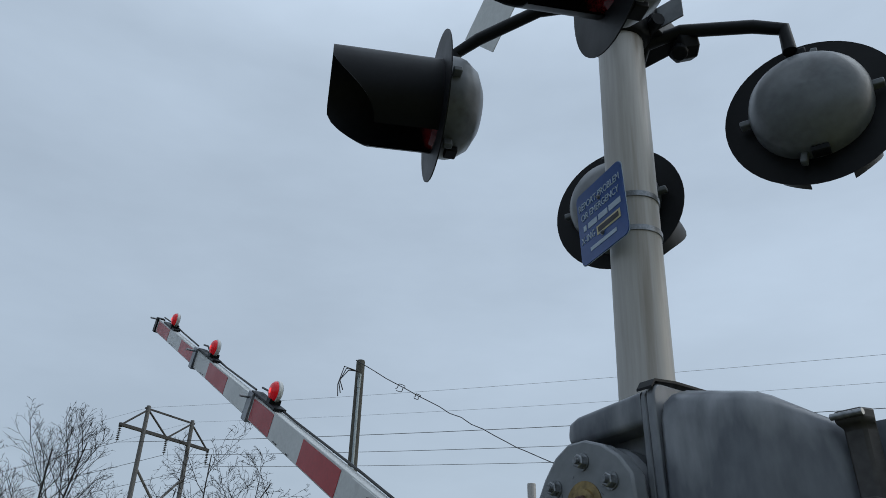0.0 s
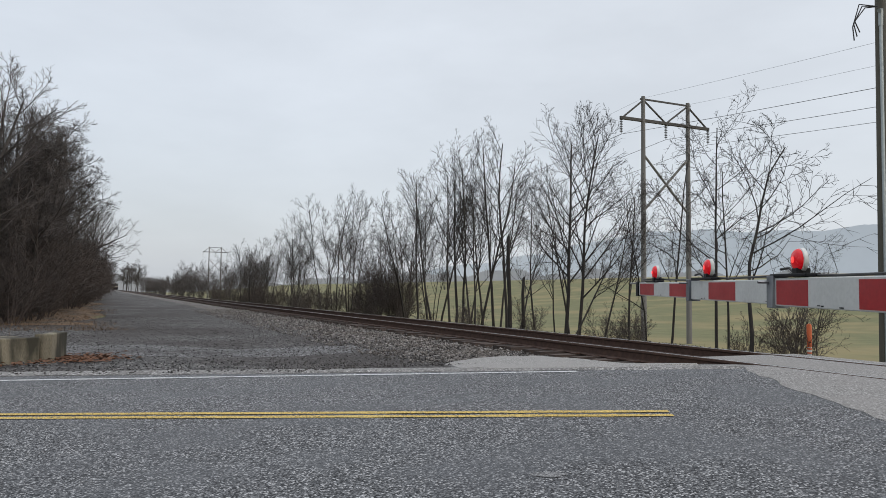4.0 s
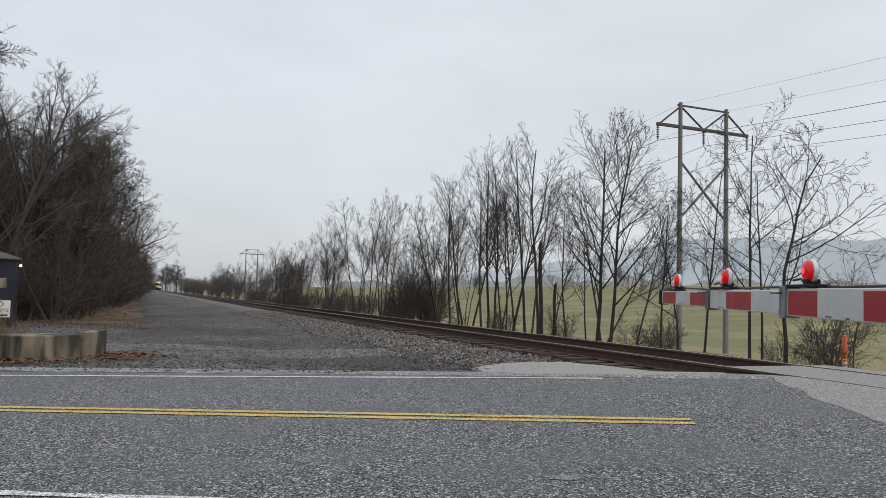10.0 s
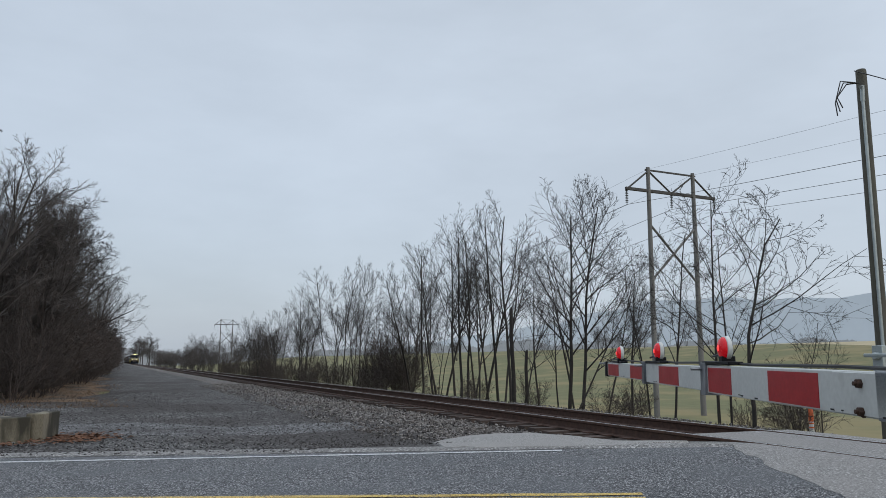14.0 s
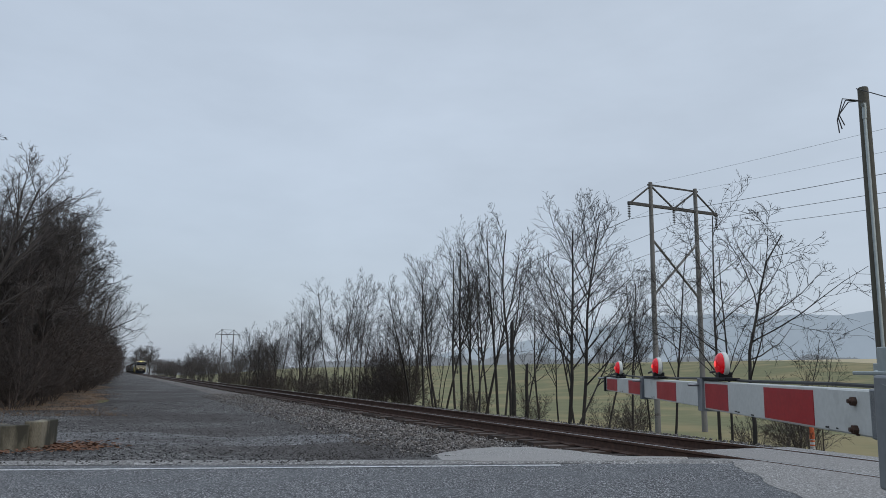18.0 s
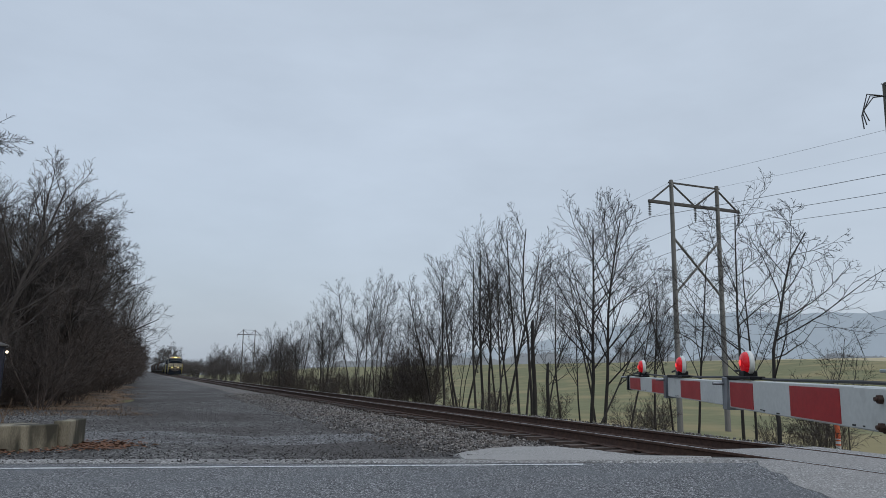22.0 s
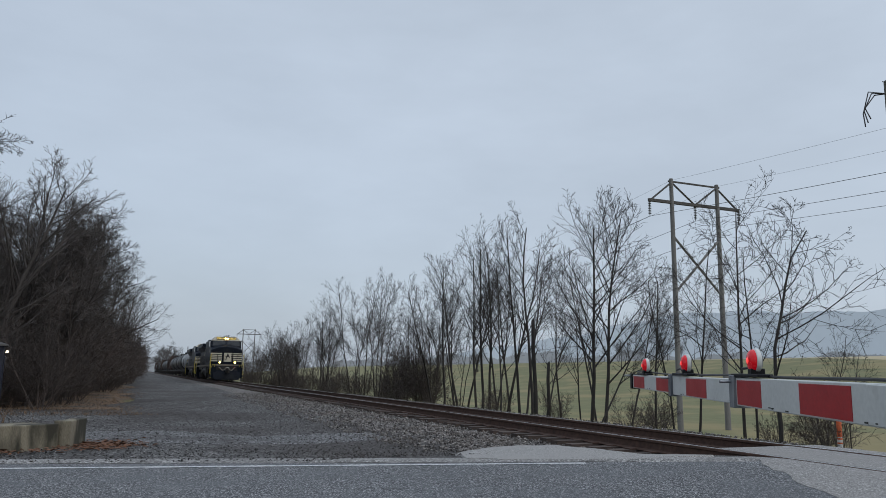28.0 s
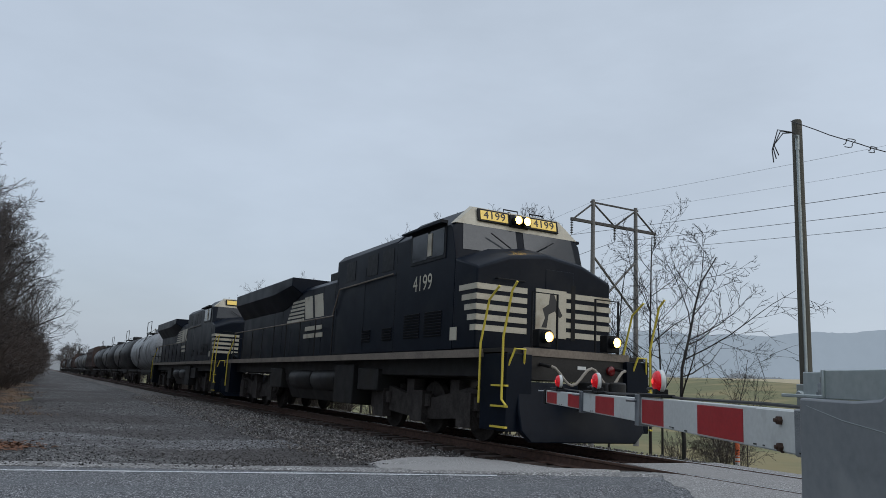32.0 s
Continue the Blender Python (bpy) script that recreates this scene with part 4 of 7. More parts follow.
for kind, i, x, y, h, lean, wide in NEAR_ROW:
    lab = {"tall": "bare deciduous tree with upswept twigs beside the railway", "stem": "slender bare stem with ascending branches beside the railway", "sparse": "thin bare tree with spreading crooked branches"}[kind]
    tree(kind, i, x, y, h, (x * 53 + y * 137) % 360, lab, "trees beyond the track", wide, 0.0, lean)
# broken-off dead trunks standing among them
for x, y, h, r in ((15.9, 25.7, 3.75, 0.075), (15.6, 24.3, 2.1, 0.06), (16.9, 41.0, 2.4, 0.06)):
    snag = thing("dead_trunk", pose(x, y, ground_z(x, y), rng.uniform(-2, 2), rng.uniform(-2, 2), 0), "broken-off dead trunk standing among the trees", "dead tree", "dead trunks")
    part("trunk", MB().tube([(0, 0, -0.2), (0.02, 0, h * 0.3), (-0.02, 0.01, h * 0.7), (0.0, 0, h * 0.97), (0.03, 0, h)], [r * 1.15, r, r * 0.95, r * 0.85, r * 0.3], 9), M_BARK, snag, smooth=60)
    part("stub", MB().tube([(0, 0, h * 0.62), (0.10, 0.02, h * 0.66), (0.2, 0.0, h * 0.72)], [r * 0.4, r * 0.3, r * 0.1], 6), M_BARK, snag, smooth=60)
# brush at their feet
for i in range(46):
    y = 12.5 + i * 1.7 + rng.uniform(-0.5, 0.5)
    x = 15.6 + rng.uniform(-0.6, 1.8)
    if i % 5 in (1, 3) and y > 20:
        continue
    tree("brush", i, x, y, rng.uniform(0.8, 1.8) * (1 if y < 40 else 1.3), rng.uniform(0, 360), "tangle of bare brown brush beside the track", "brush beyond the track", 1.0, 0.05)
# a taller tangle of vines, and close growth farther along
for i in range(8):
    y = 38.4 + 0.6 * i
    tree("brush", i, 16.4 + rng.uniform(-0.5, 0.8), y, rng.uniform(2.6, 4.6), rng.uniform(0, 360), "dark tangle of vines over dead stems", "vines beyond the track", 0.75, 0.05)
for i in range(27):
    y = 46 + i * 2.8
    tree("brush", i, 16.4 + rng.uniform(-0.8, 1.8), y, rng.uniform(1.8, 3.2), rng.uniform(0, 360), "tangle of bare brown brush beside the track", "brush beyond the track", 0.9, 0.05)
for i in range(52):
    y = 72 + i * 4.4
    tree("far", i, 16.5 + rng.uniform(-1, 4), y, rng.uniform(5.6, 7.6) * (1.0 if y < 140 else 0.9), rng.uniform(0, 360), "bare tree along the far track side", "distant trees beyond the track", 1.1)
    if y > 120:
        tree("far", i + 1, 15.8 + rng.uniform(-1, 2), y + 2, rng.uniform(2.4, 3.8), rng.uniform(0, 360), "low bare growth along the far track side", "distant trees beyond the track", 1.6)
# the wood along the yard, its outer trees leaning over the gravel
for i in range(76):
    y = 30 + 1.6 * i + rng.uniform(-1, 1)
    back = (0.0, 3.2, 6.0)[i % 3]
    x = -1.5 - rng.uniform(0, 1.6) - back + 1.9 * ss(40, 90, y)
    h = rng.uniform(7.8, 9.3) - 1.5 * ss(42, 62, y)
    tree("wood" if i % 4 else "edge", i, x, y, h, rng.uniform(0, 360), "tall bare tree in a dense leafless wood", "trees of the wood", rng.uniform(0.85, 1.05), 0.0, rng.uniform(-1, 9) if back < 1 else rng.uniform(-5, 6))
for i in range(56):
    y = 29.5 + 2.3 * i + rng.uniform(-0.8, 0.8)
    tree("brush", i, -0.3 + rng.uniform(-1.8, 0.9) + 1.4 * ss(36, 70, y), y, rng.uniform(1.9, 3.6) + 1.8 * ss(36, 55, y), rng.uniform(0, 360), "dense brown undergrowth at the wood's edge", "undergrowth of the wood", 1.0)
for i in range(18):
    x = -3.5 - 1.3 * i + rng.uniform(-0.6, 0.6)
    tree("wood", i, x, 31.5 + rng.uniform(-2.5, 7), rng.uniform(7.4, 9.2), rng.uniform(0, 360), "tall bare tree in a dense leafless wood", "trees of the wood", 0.9, 0.0, rng.uniform(-5, 10))
    tree("brush", i, x, 29.0 + rng.uniform(-1, 2), rng.uniform(1.8, 3.2), rng.uniform(0, 360), "dense brown undergrowth at the wood's edge", "undergrowth of the wood", 1.1)
for i in range(24):
    x, y = -1.5 - 8.0 * rng.random(), 38 + 26 * rng.random()
    tree("wood", i, x, y, rng.uniform(8.0, 9.7), rng.uniform(0, 360), "tall bare tree in a dense leafless wood", "trees of the wood", rng.uniform(0.85, 1.1), 0.0, rng.uniform(-4, 8))
for x, y, h, tilt in ((-2.5, 31.0, 9.2, 17), (-4.0, 31.5, 8.4, 8), (-0.9, 37.0, 8.9, 7), (-0.4, 41.5, 8.2, 6), (0.0, 46, 8.0, 6), (0.2, 53, 7.9, 5), (0.8, 61, 7.8, 5), (1.1, 74, 7.6, 4), (1.2, 86, 7.2, 4)):
    tree("edge", int(y), x, y, h, y * 7, "tall bare tree leaning out from the wood's edge", "trees of the wood", 1.0, 0.0, tilt)
for i in range(44):
    x, y = -0.6 - 13.0 * rng.random() ** 1.3, 29.0 + 3.0 * rng.random()
    tree("brush", i, x, y, rng.uniform(1.2, 2.6), rng.uniform(0, 360), "dense brown undergrowth at the wood's edge", "undergrowth of the wood", 1.2)
for i in range(60):
    y = 31 + 1.15 * i + rng.uniform(-0.6, 0.6)
    tree("far" if i % 3 == 0 else "brush", i, -0.6 + rng.uniform(-1.4, 0.7) + 1.3 * ss(36, 70, y), y, rng.uniform(2.6, 4.8), rng.uniform(0, 360), "close leafless saplings at the wood's edge", "undergrowth of the wood", 1.15, 0.0, rng.uniform(-3, 6))

for i in range(16):
    x, y = (-6.0 + 1.5 * i + rng.uniform(-0.8, 0.8), 430 + rng.uniform(0, 90)) if i < 7 else (15.0 + 1.7 * (i - 7) + rng.uniform(-0.6, 0.6), 560 + rng.uniform(0, 70))
    tree("wood", i, x, y, rng.uniform(14.0, 17.0) if i < 7 else rng.uniform(17, 23), rng.uniform(0, 360), "round-headed bare tree far along the track", "distant trees along the track", 1.25)
# groves at the field's far edge, in the bark and twigs paled for haze
for i in range(12):
    a, r = radians(20 + 22 * rng.random()), rng.uniform(380, 460)
    tree("far" if i % 3 else "wood", i, r * math.sin(a), r * math.cos(a), rng.uniform(9, 15), rng.uniform(0, 360), "bare tree in a grove across the field", "groves across the field", 1.3)
# the nearest tree of the wood, its boughs reaching over the hut
for x, y, h, tilt, k in ((-5.2, 26.6, 10.8, 6, 0), (-7.6, 28.0, 11.5, 8, 2)):
    tree("wood", k, x, y, h, 70 * k, "tall bare tree in front of the leafless wood", "trees of the wood", 1.25, 0.0, tilt)
# a full stand of crowns at the corner of the wood over the yard
stand = random.Random(303)
for i in range(10):
    x, y = -1.0 + stand.uniform(-0.9, 0.7) + 0.05 * i, 33.0 + 1.35 * i
    tree("wood", i, x, y, stand.uniform(8.3, 9.3), stand.uniform(0, 360), "tall bare tree in a dense leafless wood", "trees of the wood", stand.uniform(0.92, 1.08), 0.0, stand.uniform(0, 6))

mb = MB()
for i in range(4200):
    y = 25.5 + 40 * rng.random() ** 1.5
    x = 2.3 - 4.2 * rng.random() ** 1.2 + 0.5 * math.sin(y * 0.31) + 0.35 * math.sin(y * 1.1) + rng.gauss(0, 0.25)
    z = ground_z(x, y) + 0.01
    h, a = rng.uniform(0.03, 0.10), rng.uniform(0, 6.28)
    dx, dy, w = math.cos(a) * h * 1.3, math.sin(a) * h * 1.3, 0.010
    mb.add([(x - w * math.sin(a), y + w * math.cos(a), z), (x + w * math.sin(a), y - w * math.cos(a), z), (x + dx, y + dy, z + h)], [(0, 1, 2)])
tagged(part("dead_grass", mb, M_STRAW, None, smooth=0, solid=False), "flattened tawny dead grass along the wood", "grass", kind="stuff")

# ---- crossing signal beside the camera ----
# the signal's parts are drawn at one size and brought to their true size and place by NEAR
NEAR_AT, NEAR_K = Vector((2.40, 1.94, 1.06)), 0.745
NEAR = Matrix.Translation(NEAR_AT) @ Matrix.Scale(NEAR_K, 4) @ Matrix.Translation(-NEAR_AT)
PIVOT, ARM_YAW = Vector((3.93, 2.43, 1.47)), -26.05
SHAFT = NEAR @ PIVOT
ARM_DIR, ARM_SIDE = Vector((0.439, 0.898, 0)), Vector((0.898, -0.439, 0))
MAST = Vector((4.33, 2.34, 0))


def hexbolt(name, parent, c, r, h, axis=(-1, 0, 0), washer=True):
    """A hex bolt head with a washer, pointing along axis."""
    m = Matrix.Translation(c) @ Vector(axis).to_track_quat("Z", "Y").to_matrix().to_4x4()
    mb = MB()
    if washer:
        mb.lathe([(r * 1.45, 0), (r * 1.45, h * 0.18)], 20, m)
    mb.lathe([(r * 1.15, h * 0.18), (r * 1.15, h * 0.75), (r * 0.95, h * 0.85)], 6, m)
    mb.lathe([(r * 0.55, h * 0.8), (r * 0.52, h * 1.25)], 14, m)
    return part(name, mb, M_STEEL, parent, "zinc-plated hex bolt", 30)


ASIDE = Vector((0.009, -0.0057, 0))
mech = thing("gate_mechanism", NEAR @ pose(*PIVOT, 0, 0, ARM_YAW) @ Matrix.Translation(ASIDE), "grey painted crossing gate machine clamped to a mast", "gate mechanism")


def rounded(y0, y1, z0, z1, r, k=4):
    pts = []
    for cy, cz, a0 in ((y1 - r, z1 - r, 0), (y0 + r, z1 - r, 90), (y0 + r, z0 + r, 180), (y1 - r, z0 + r, 270)):
        for i in range(k + 1):
            a = radians(a0 + 90 * i / k)
            pts.append((cy + r * math.cos(a), cz + r * math.sin(a)))
    return pts


# housing behind the plate with its upper beam, and the case door with a bulged face
rings = []
for x, g in ((0.10, 0.0), (0.115, 0.012), (0.40, 0.012), (0.42, 0.0)):
    rings.append([(x, y, z) for y, z in rounded(-0.15 - g, 0.10 + g * 0.3, -0.44 - g, 0.16 + g * 0.5, 0.05)])
part("housing", MB().loft(rings), M_GREY, mech, smooth=40)
beam = []
for y, z0, z1, g in ((-0.15, 0.14, 0.215, 0.0), (0.045, 0.130, 0.198, 0.0), (0.075, 0.133, 0.190, 0.006), (0.088, 0.143, 0.178, 0.016)):
    beam.append([(x, y, z) for x, z in rounded(0.03 + g, 0.36 - g, z0, z1, 0.014)])
part("upper_beam", MB().loft(beam), M_GREY, mech, "cast beam above the shaft", smooth=50)
part("shaft_boss", MB().lathe([(0.125, 0.0), (0.125, 0.05), (0.11, 0.065)], 36, Matrix.Translation((0.11, -0.02, -0.01)) @ pose(0, 0, 0, 0, -90, 0)), M_GREY, mech, "round cast boss behind the side plate", 40)
# the bulged cover: its plan outline with the height of its sloping top
COVER = [(0.32, -0.19, 0.2), (0.06, -0.19, 0.2), (0.035, -0.196, 0.2), (0.022, -0.212, 0.198), (0.017, -0.26, 0.187), (0.014, -0.33, 0.174), (0.015, -0.39, 0.163), (0.022, -0.418, 0.157),
         (0.042, -0.442, 0.148), (0.08, -0.485, 0.125), (0.12, -0.532, 0.098), (0.138, -0.552, 0.088), (0.32, -0.57, 0.07)]
rings = []
for top, off, inset in ((0, 0.0, 0.05), (0, 0.007, 0.026), (0, 0.024, 0.009), (0, 0.055, 0.0), (0.5, 0.0, -0.004), (1, -0.06, 0.0), (1, -0.026, 0.006), (1, -0.009, 0.018), (1, 0.0, 0.042)):
    k = 1 - inset / 0.19
    rings.append([(0.2 + (x - 0.2) * k, -0.385 + (y + 0.385) * k, -0.455 * (1 - top) + z * top + off) for x, y, z in COVER])
part("case_door", MB().loft(rings), M_GREY, mech, "dark grey enamelled cover with a bulged face", smooth=60)
for y0, y1, x0, z0, z1, mat, name in ((-0.166, -0.148, 0.030, -0.462, 0.222, M_GREY, "case_rim"), (-0.172, -0.1665, 0.038, -0.455, 0.216, M_BLACK, "gasket"), (-0.194, -0.1725, 0.022, -0.468, 0.224, M_GREY, "cover_rim")):
    part(name, MB().loft([[(x, y, z) for x, z in rounded(x0, 0.42, z0, z1, 0.03)] for y in (y0, y1)]), mat, mech, smooth=40, bevel=0.004)
part("rain_lip", MB().loft([[(x, -0.196 + 0.042 * (i % 2), z + 0.006 * (i // 2)) for i in (0, 1, 3, 2)] for x, z in ((0.016, 0.208), (0.03, 0.226), (0.10, 0.234), (0.30, 0.236), (0.46, 0.232))]), M_BLACK, mech, "black rubber lip over the case seam", 30)
part("rear_case", MB().loft([[(x, y, z) for y, z in rounded(-0.66, -0.30, -0.44, 0.085, 0.06)] for x in (0.165, 0.185, 0.44, 0.46)]), M_GREY, mech, "rear half of the case", 40)
latch = part("door_latch", MB().loft([[(x0, -0.556 - w, z), (x0, -0.556 + w, z), (x0 + 0.03, -0.566 + w, z), (x0 + 0.03, -0.566 - w, z)] for x0, w, z in ((0.088, 0.026, 0.096), (0.086, 0.026, 0.074), (0.100, 0.020, 0.064), (0.098, 0.018, -0.065), (0.092, 0.018, -0.08))]), M_LATCH, mech, "dark cast door latch", 30, 0.005)
part("latch_pin", MB().cyl((0.084, -0.586, 0.085), (0.084, -0.528, 0.085), 0.006, n=12), M_STEEL, latch)
part("latch_hasp", MB().box((0.10, -0.548, -0.062), (0.045, 0.06, 0.010)).box((0.098, -0.545, -0.115), (0.008, 0.028, 0.10)), M_LATCH, latch, "hasp plate with a hole", bevel=0.003)
part("padlock_shackle", MB().tube([(0.09, -0.560 - 0.02 * math.cos(a), -0.105 - 0.05 * math.sin(a)) for a in (0, 0.5, 1.0, 1.57, 2.1, 2.6, 3.14)], 0.006, 8), M_STEEL, latch, "steel padlock shackle")
plate = part("maker_plate", box_mb((0.0, 0.0, 0.0), (0.006, 0.09, 0.06)), M_INK, mech, "small dark maker's plate", bevel=0.002)
plate.matrix_basis = pose(0.084, -0.515, -0.24, 0, 0, 42)
for i, w in enumerate((0.06, 0.035)):
    part("plate_print", box_mb((-0.004, 0.008 * i, 0.014 - 0.024 * i), (0.002, w, 0.006)), M_YELLOWP, plate, smooth=0)
part("crank_link", MB().cyl((0.10, -0.02, -0.475), (0.10, -0.20, -0.48), 0.010), M_RUST, mech, "rust-brown steel link under the case")
part("lower_lug", MB().box((0.2, -0.42, -0.52), (0.16, 0.22, 0.08)).box((0.2, -0.55, -0.53), (0.10, 0.06, 0.1)), M_BLACK, mech, bevel=0.012)
part("support_post", box_mb((0.13, 0.045, -1.33), (0.09, 0.085, 1.65)), M_BLACK, mech, "black square post under the machine", bevel=0.006)
part("mast_clamp", MB().box((0.36, 0.07, 0.10), (0.30, 0.24, 0.07)).box((0.36, 0.07, -0.33), (0.30, 0.24, 0.07)), M_GREY, mech, bevel=0.01)

# ---- the arm with its side plate, turning about the shaft ----
gate = thing("crossing_gate_arm", pose(*PIVOT, 0, 0, ARM_YAW), "red and white striped crossing gate arm with three red lamps", "gate arm")
OUT = [(0.0, 0.140), (0.05, 0.132), (0.095, 0.106), (0.122, 0.06), (0.134, 0.0), (0.142, -0.16), (0.155, -0.26), (0.185, -0.312), (0.235, -0.338), (0.32, -0.344), (0.535, -0.343), (0.535, -0.572),
       (0.32, -0.578), (0.16, -0.583), (0.08, -0.578), (0.02, -0.556), (-0.035, -0.508), (-0.07, -0.44), (-0.09, -0.36), (-0.118, -0.25), (-0.145, -0.10), (-0.150, -0.02), (-0.140, 0.05), (-0.105, 0.108), (-0.055, 0.133)]
OUT = [(y - 0.024 * (z + 0.46), z * 0.92 if z > 0.03 else z) for y, z in OUT]
part("side_plate", MB().prism(OUT, (0.022, 0, 0), (0, 1, 0), (0, 0, 1), -0.044), M_GREYL, gate, "light grey J-shaped steel side plate, scuffed", smooth=40, bevel=0.006)
part("far_side_plate", MB().prism(OUT, (0.58, 0, 0), (0, 1, 0), (0, 0, 1), -0.02), M_GREYL, gate, "light grey J-shaped steel side plate", smooth=40)
for s, z in ((0.032, 0.078), (-0.062, 0.069), (-0.105, -0.014), (-0.053, -0.093), (0.041, -0.087), (0.088, -0.004)):
    hexbolt("plate_bolt", gate, (-0.022, s - 0.011, z - 0.003), 0.0135, 0.022)
hub = part("shaft_washer", MB().lathe([(0.052, 0), (0.052, 0.003), (0.036, 0.0035), (0.034, 0.009), (0.02, 0.010)], 36, Matrix.Translation((-0.022, -0.019, -0.009)) @ pose(0, 0, 0, 0, -90, 0)), M_BRASS, gate, "yellow brass washer round the shaft")
part("shaft_nut", MB().lathe([(0.022, 0), (0.022, 0.012), (0.018, 0.016)], 6, Matrix.Translation((-0.026, -0.019, -0.009)) @ pose(0, 0, 0, 0, -90, 0)), M_RUST, hub, "bronze shaft nut", 30)
part("shaft_end", MB().lathe([(0.013, 0), (0.012, 0.026), (0.008, 0.028)], 16, Matrix.Translation((-0.036, -0.019, -0.009)) @ pose(0, 0, 0, 0, -90, 0)), M_BRASS, hub, "greasy shaft end", 30)
grease_rng = random.Random(61)
for i in range(14):
    ga, gr = grease_rng.uniform(0, 6.28), grease_rng.uniform(0.056, 0.095)
    gy, gz, gl = -0.019 + gr * math.cos(ga), -0.009 + gr * math.sin(ga), grease_rng.uniform(0.006, 0.02)
    part("scratch", MB().box((-0.0226, gy, gz), (0.0006, gl, 0.0016), pose(0, 0, 0, math.degrees(ga) + 60, 0, 0).to_3x3()), M_GREY, gate, "dark scratch in the paint", 0)
part("scratch", MB().tube([(-0.0222, 0.50, -0.36), (-0.0222, 0.36, -0.385), (-0.0222, 0.22, -0.40), (-0.0222, 0.10, -0.385)], [0.0004, 0.0009, 0.0009, 0.0004], 6), M_GALV, gate, "long pale scuff in the paint", 60)
# galvanised adapter on top of the side plates
part("adapter_channel", MB().box((0.028, 0.44, -0.339), (0.064, 0.42, 0.008)).box((0.0, 0.335, -0.310), (0.008, 0.25, 0.058)).box((0.056, 0.44, -0.310), (0.008, 0.42, 0.058)), M_GALV, gate, "open galvanised steel adapter channel", 30, 0.002)
part("adapter_seam", MB().box((-0.003, 0.456, -0.310), (0.012, 0.010, 0.060)), M_GALV, gate, "bent edge of the channel", 30, 0.002)
hexbolt("adapter_bolt", gate, (0.028, 0.52, -0.335), 0.010, 0.032, (0, 0, 1))
part("arm_shank", MB().box((0.18, 0.50, -0.46), (0.06, 1.02, 0.135)), M_GREYL, gate, "bare grey metal shank of the arm", bevel=0.006)
ARM_Z = -0.46
arm_secs = ((0.92, 2.50, 0.128, 0.050), (2.46, 3.76, 0.116, 0.044), (3.70, 5.215, 0.104, 0.038))
for s0, s1, h, w in arm_secs:
    part("arm_section", box_mb((0.18, (s0 + s1) / 2, ARM_Z), (w, s1 - s0, h)), M_WHITE, gate, "white aluminium arm section", bevel=0.004)
for s0, s1, sec in ((1.353, 1.756, 0), (2.154, 2.46, 0), (2.98, 3.396, 1), (3.84, 4.217, 2), (4.638, 5.059, 2)):
    h, w = arm_secs[sec][2], arm_secs[sec][3]
    for sgn in (-1, 1):
        part("red_stripe", box_mb((0.18 + sgn * (w / 2 + 0.001), (s0 + s1) / 2, ARM_Z - 0.002), (0.002, s1 - s0, h - 0.018)), M_RED, gate, "red reflective stripe", 0)
for s, z in ((1.085, -0.43), (1.085, -0.508)):
    b = hexbolt("arm_bolt", gate, (0.18 - 0.026, s, z), 0.012, 0.02)
    b.data.materials[0] = M_RUST
    b["label"] = "rusty hex bolt"
part("end_plate", box_mb((0.152, 1.10, ARM_Z), (0.004, 0.30, 0.12)), M_WHITE, gate, "bolted white splice plate with scuffed edges", bevel=0.002)
for s, sl, h, w in ((2.51, 2.27, 0.15, 0.075), (3.76, 3.44, 0.138, 0.07), (5.13, 4.62, 0.12, 0.06)):
    clamp = part("lamp_clamp", MB().box((0.18, s, ARM_Z), (w, 0.07, h)), M_GREY if s < 5 else M_BLACK, gate, "clamp band round the arm", bevel=0.003)
    part("clamp_bolt", MB().cyl((0.18 - w / 2 - 0.05, s + 0.01, ARM_Z + 0.045), (0.18 - w / 2, s + 0.01, ARM_Z + 0.045), 0.007, n=8), M_STEEL, clamp)
    lz = ARM_Z + h / 2 + 0.066
    part("lamp_tray", MB().box((0.18, (sl + min(s, sl + 0.26)) / 2 - 0.05, ARM_Z + h / 2 + 0.001), (w - 0.01, min(s - sl, 0.26) + 0.12, 0.014)), M_BLACK, clamp, "black lamp tray", bevel=0.003)
    lamp = part("arm_lamp", MB().box((0.18, sl, ARM_Z + h / 2 + 0.012), (0.06, 0.05, 0.04)), M_BLACK, gate, "black lamp foot", bevel=0.004)
    turn = Matrix.Translation((0.18, sl, lz)) @ pose(0, 0, 0, 0, 0, 0) @ pose(0, 0, 0, 0, 90, 0) @ Matrix.Scale(0.98, 4)
    part("lamp_ring", MB().lathe([(0.050, -0.011), (0.054, -0.008), (0.054, 0.008), (0.050, 0.011)], 28, turn), M_WHITE, lamp, "pale grey lamp ring")
    part("lamp_back", MB().lathe([(0.050, 0.009), (0.044, 0.016), (0.002, 0.018)], 28, turn), M_LAMPBACK, lamp, "grey lamp back")
    for sgn in (-1,):
        cap = MB().lathe([(0.0505, 0.009), (0.048, 0.020), (0.038, 0.030), (0.02, 0.036), (0.002, 0.038)], 28, turn @ pose(0, 0, 0, 0 if sgn > 0 else 180, 0, 0))
        lens = part("red_lens", cap, M_LENS_ON, lamp, "lit red lamp lens")
        part("lamp_glow", MB().lathe([(0.014, 0.0375), (0.009, 0.040), (0.001, 0.041)], 12, turn @ pose(0, 0, 0, 0 if sgn > 0 else 180, 0, 0)), M_LENS_HOT, lens, "bright lamp core")


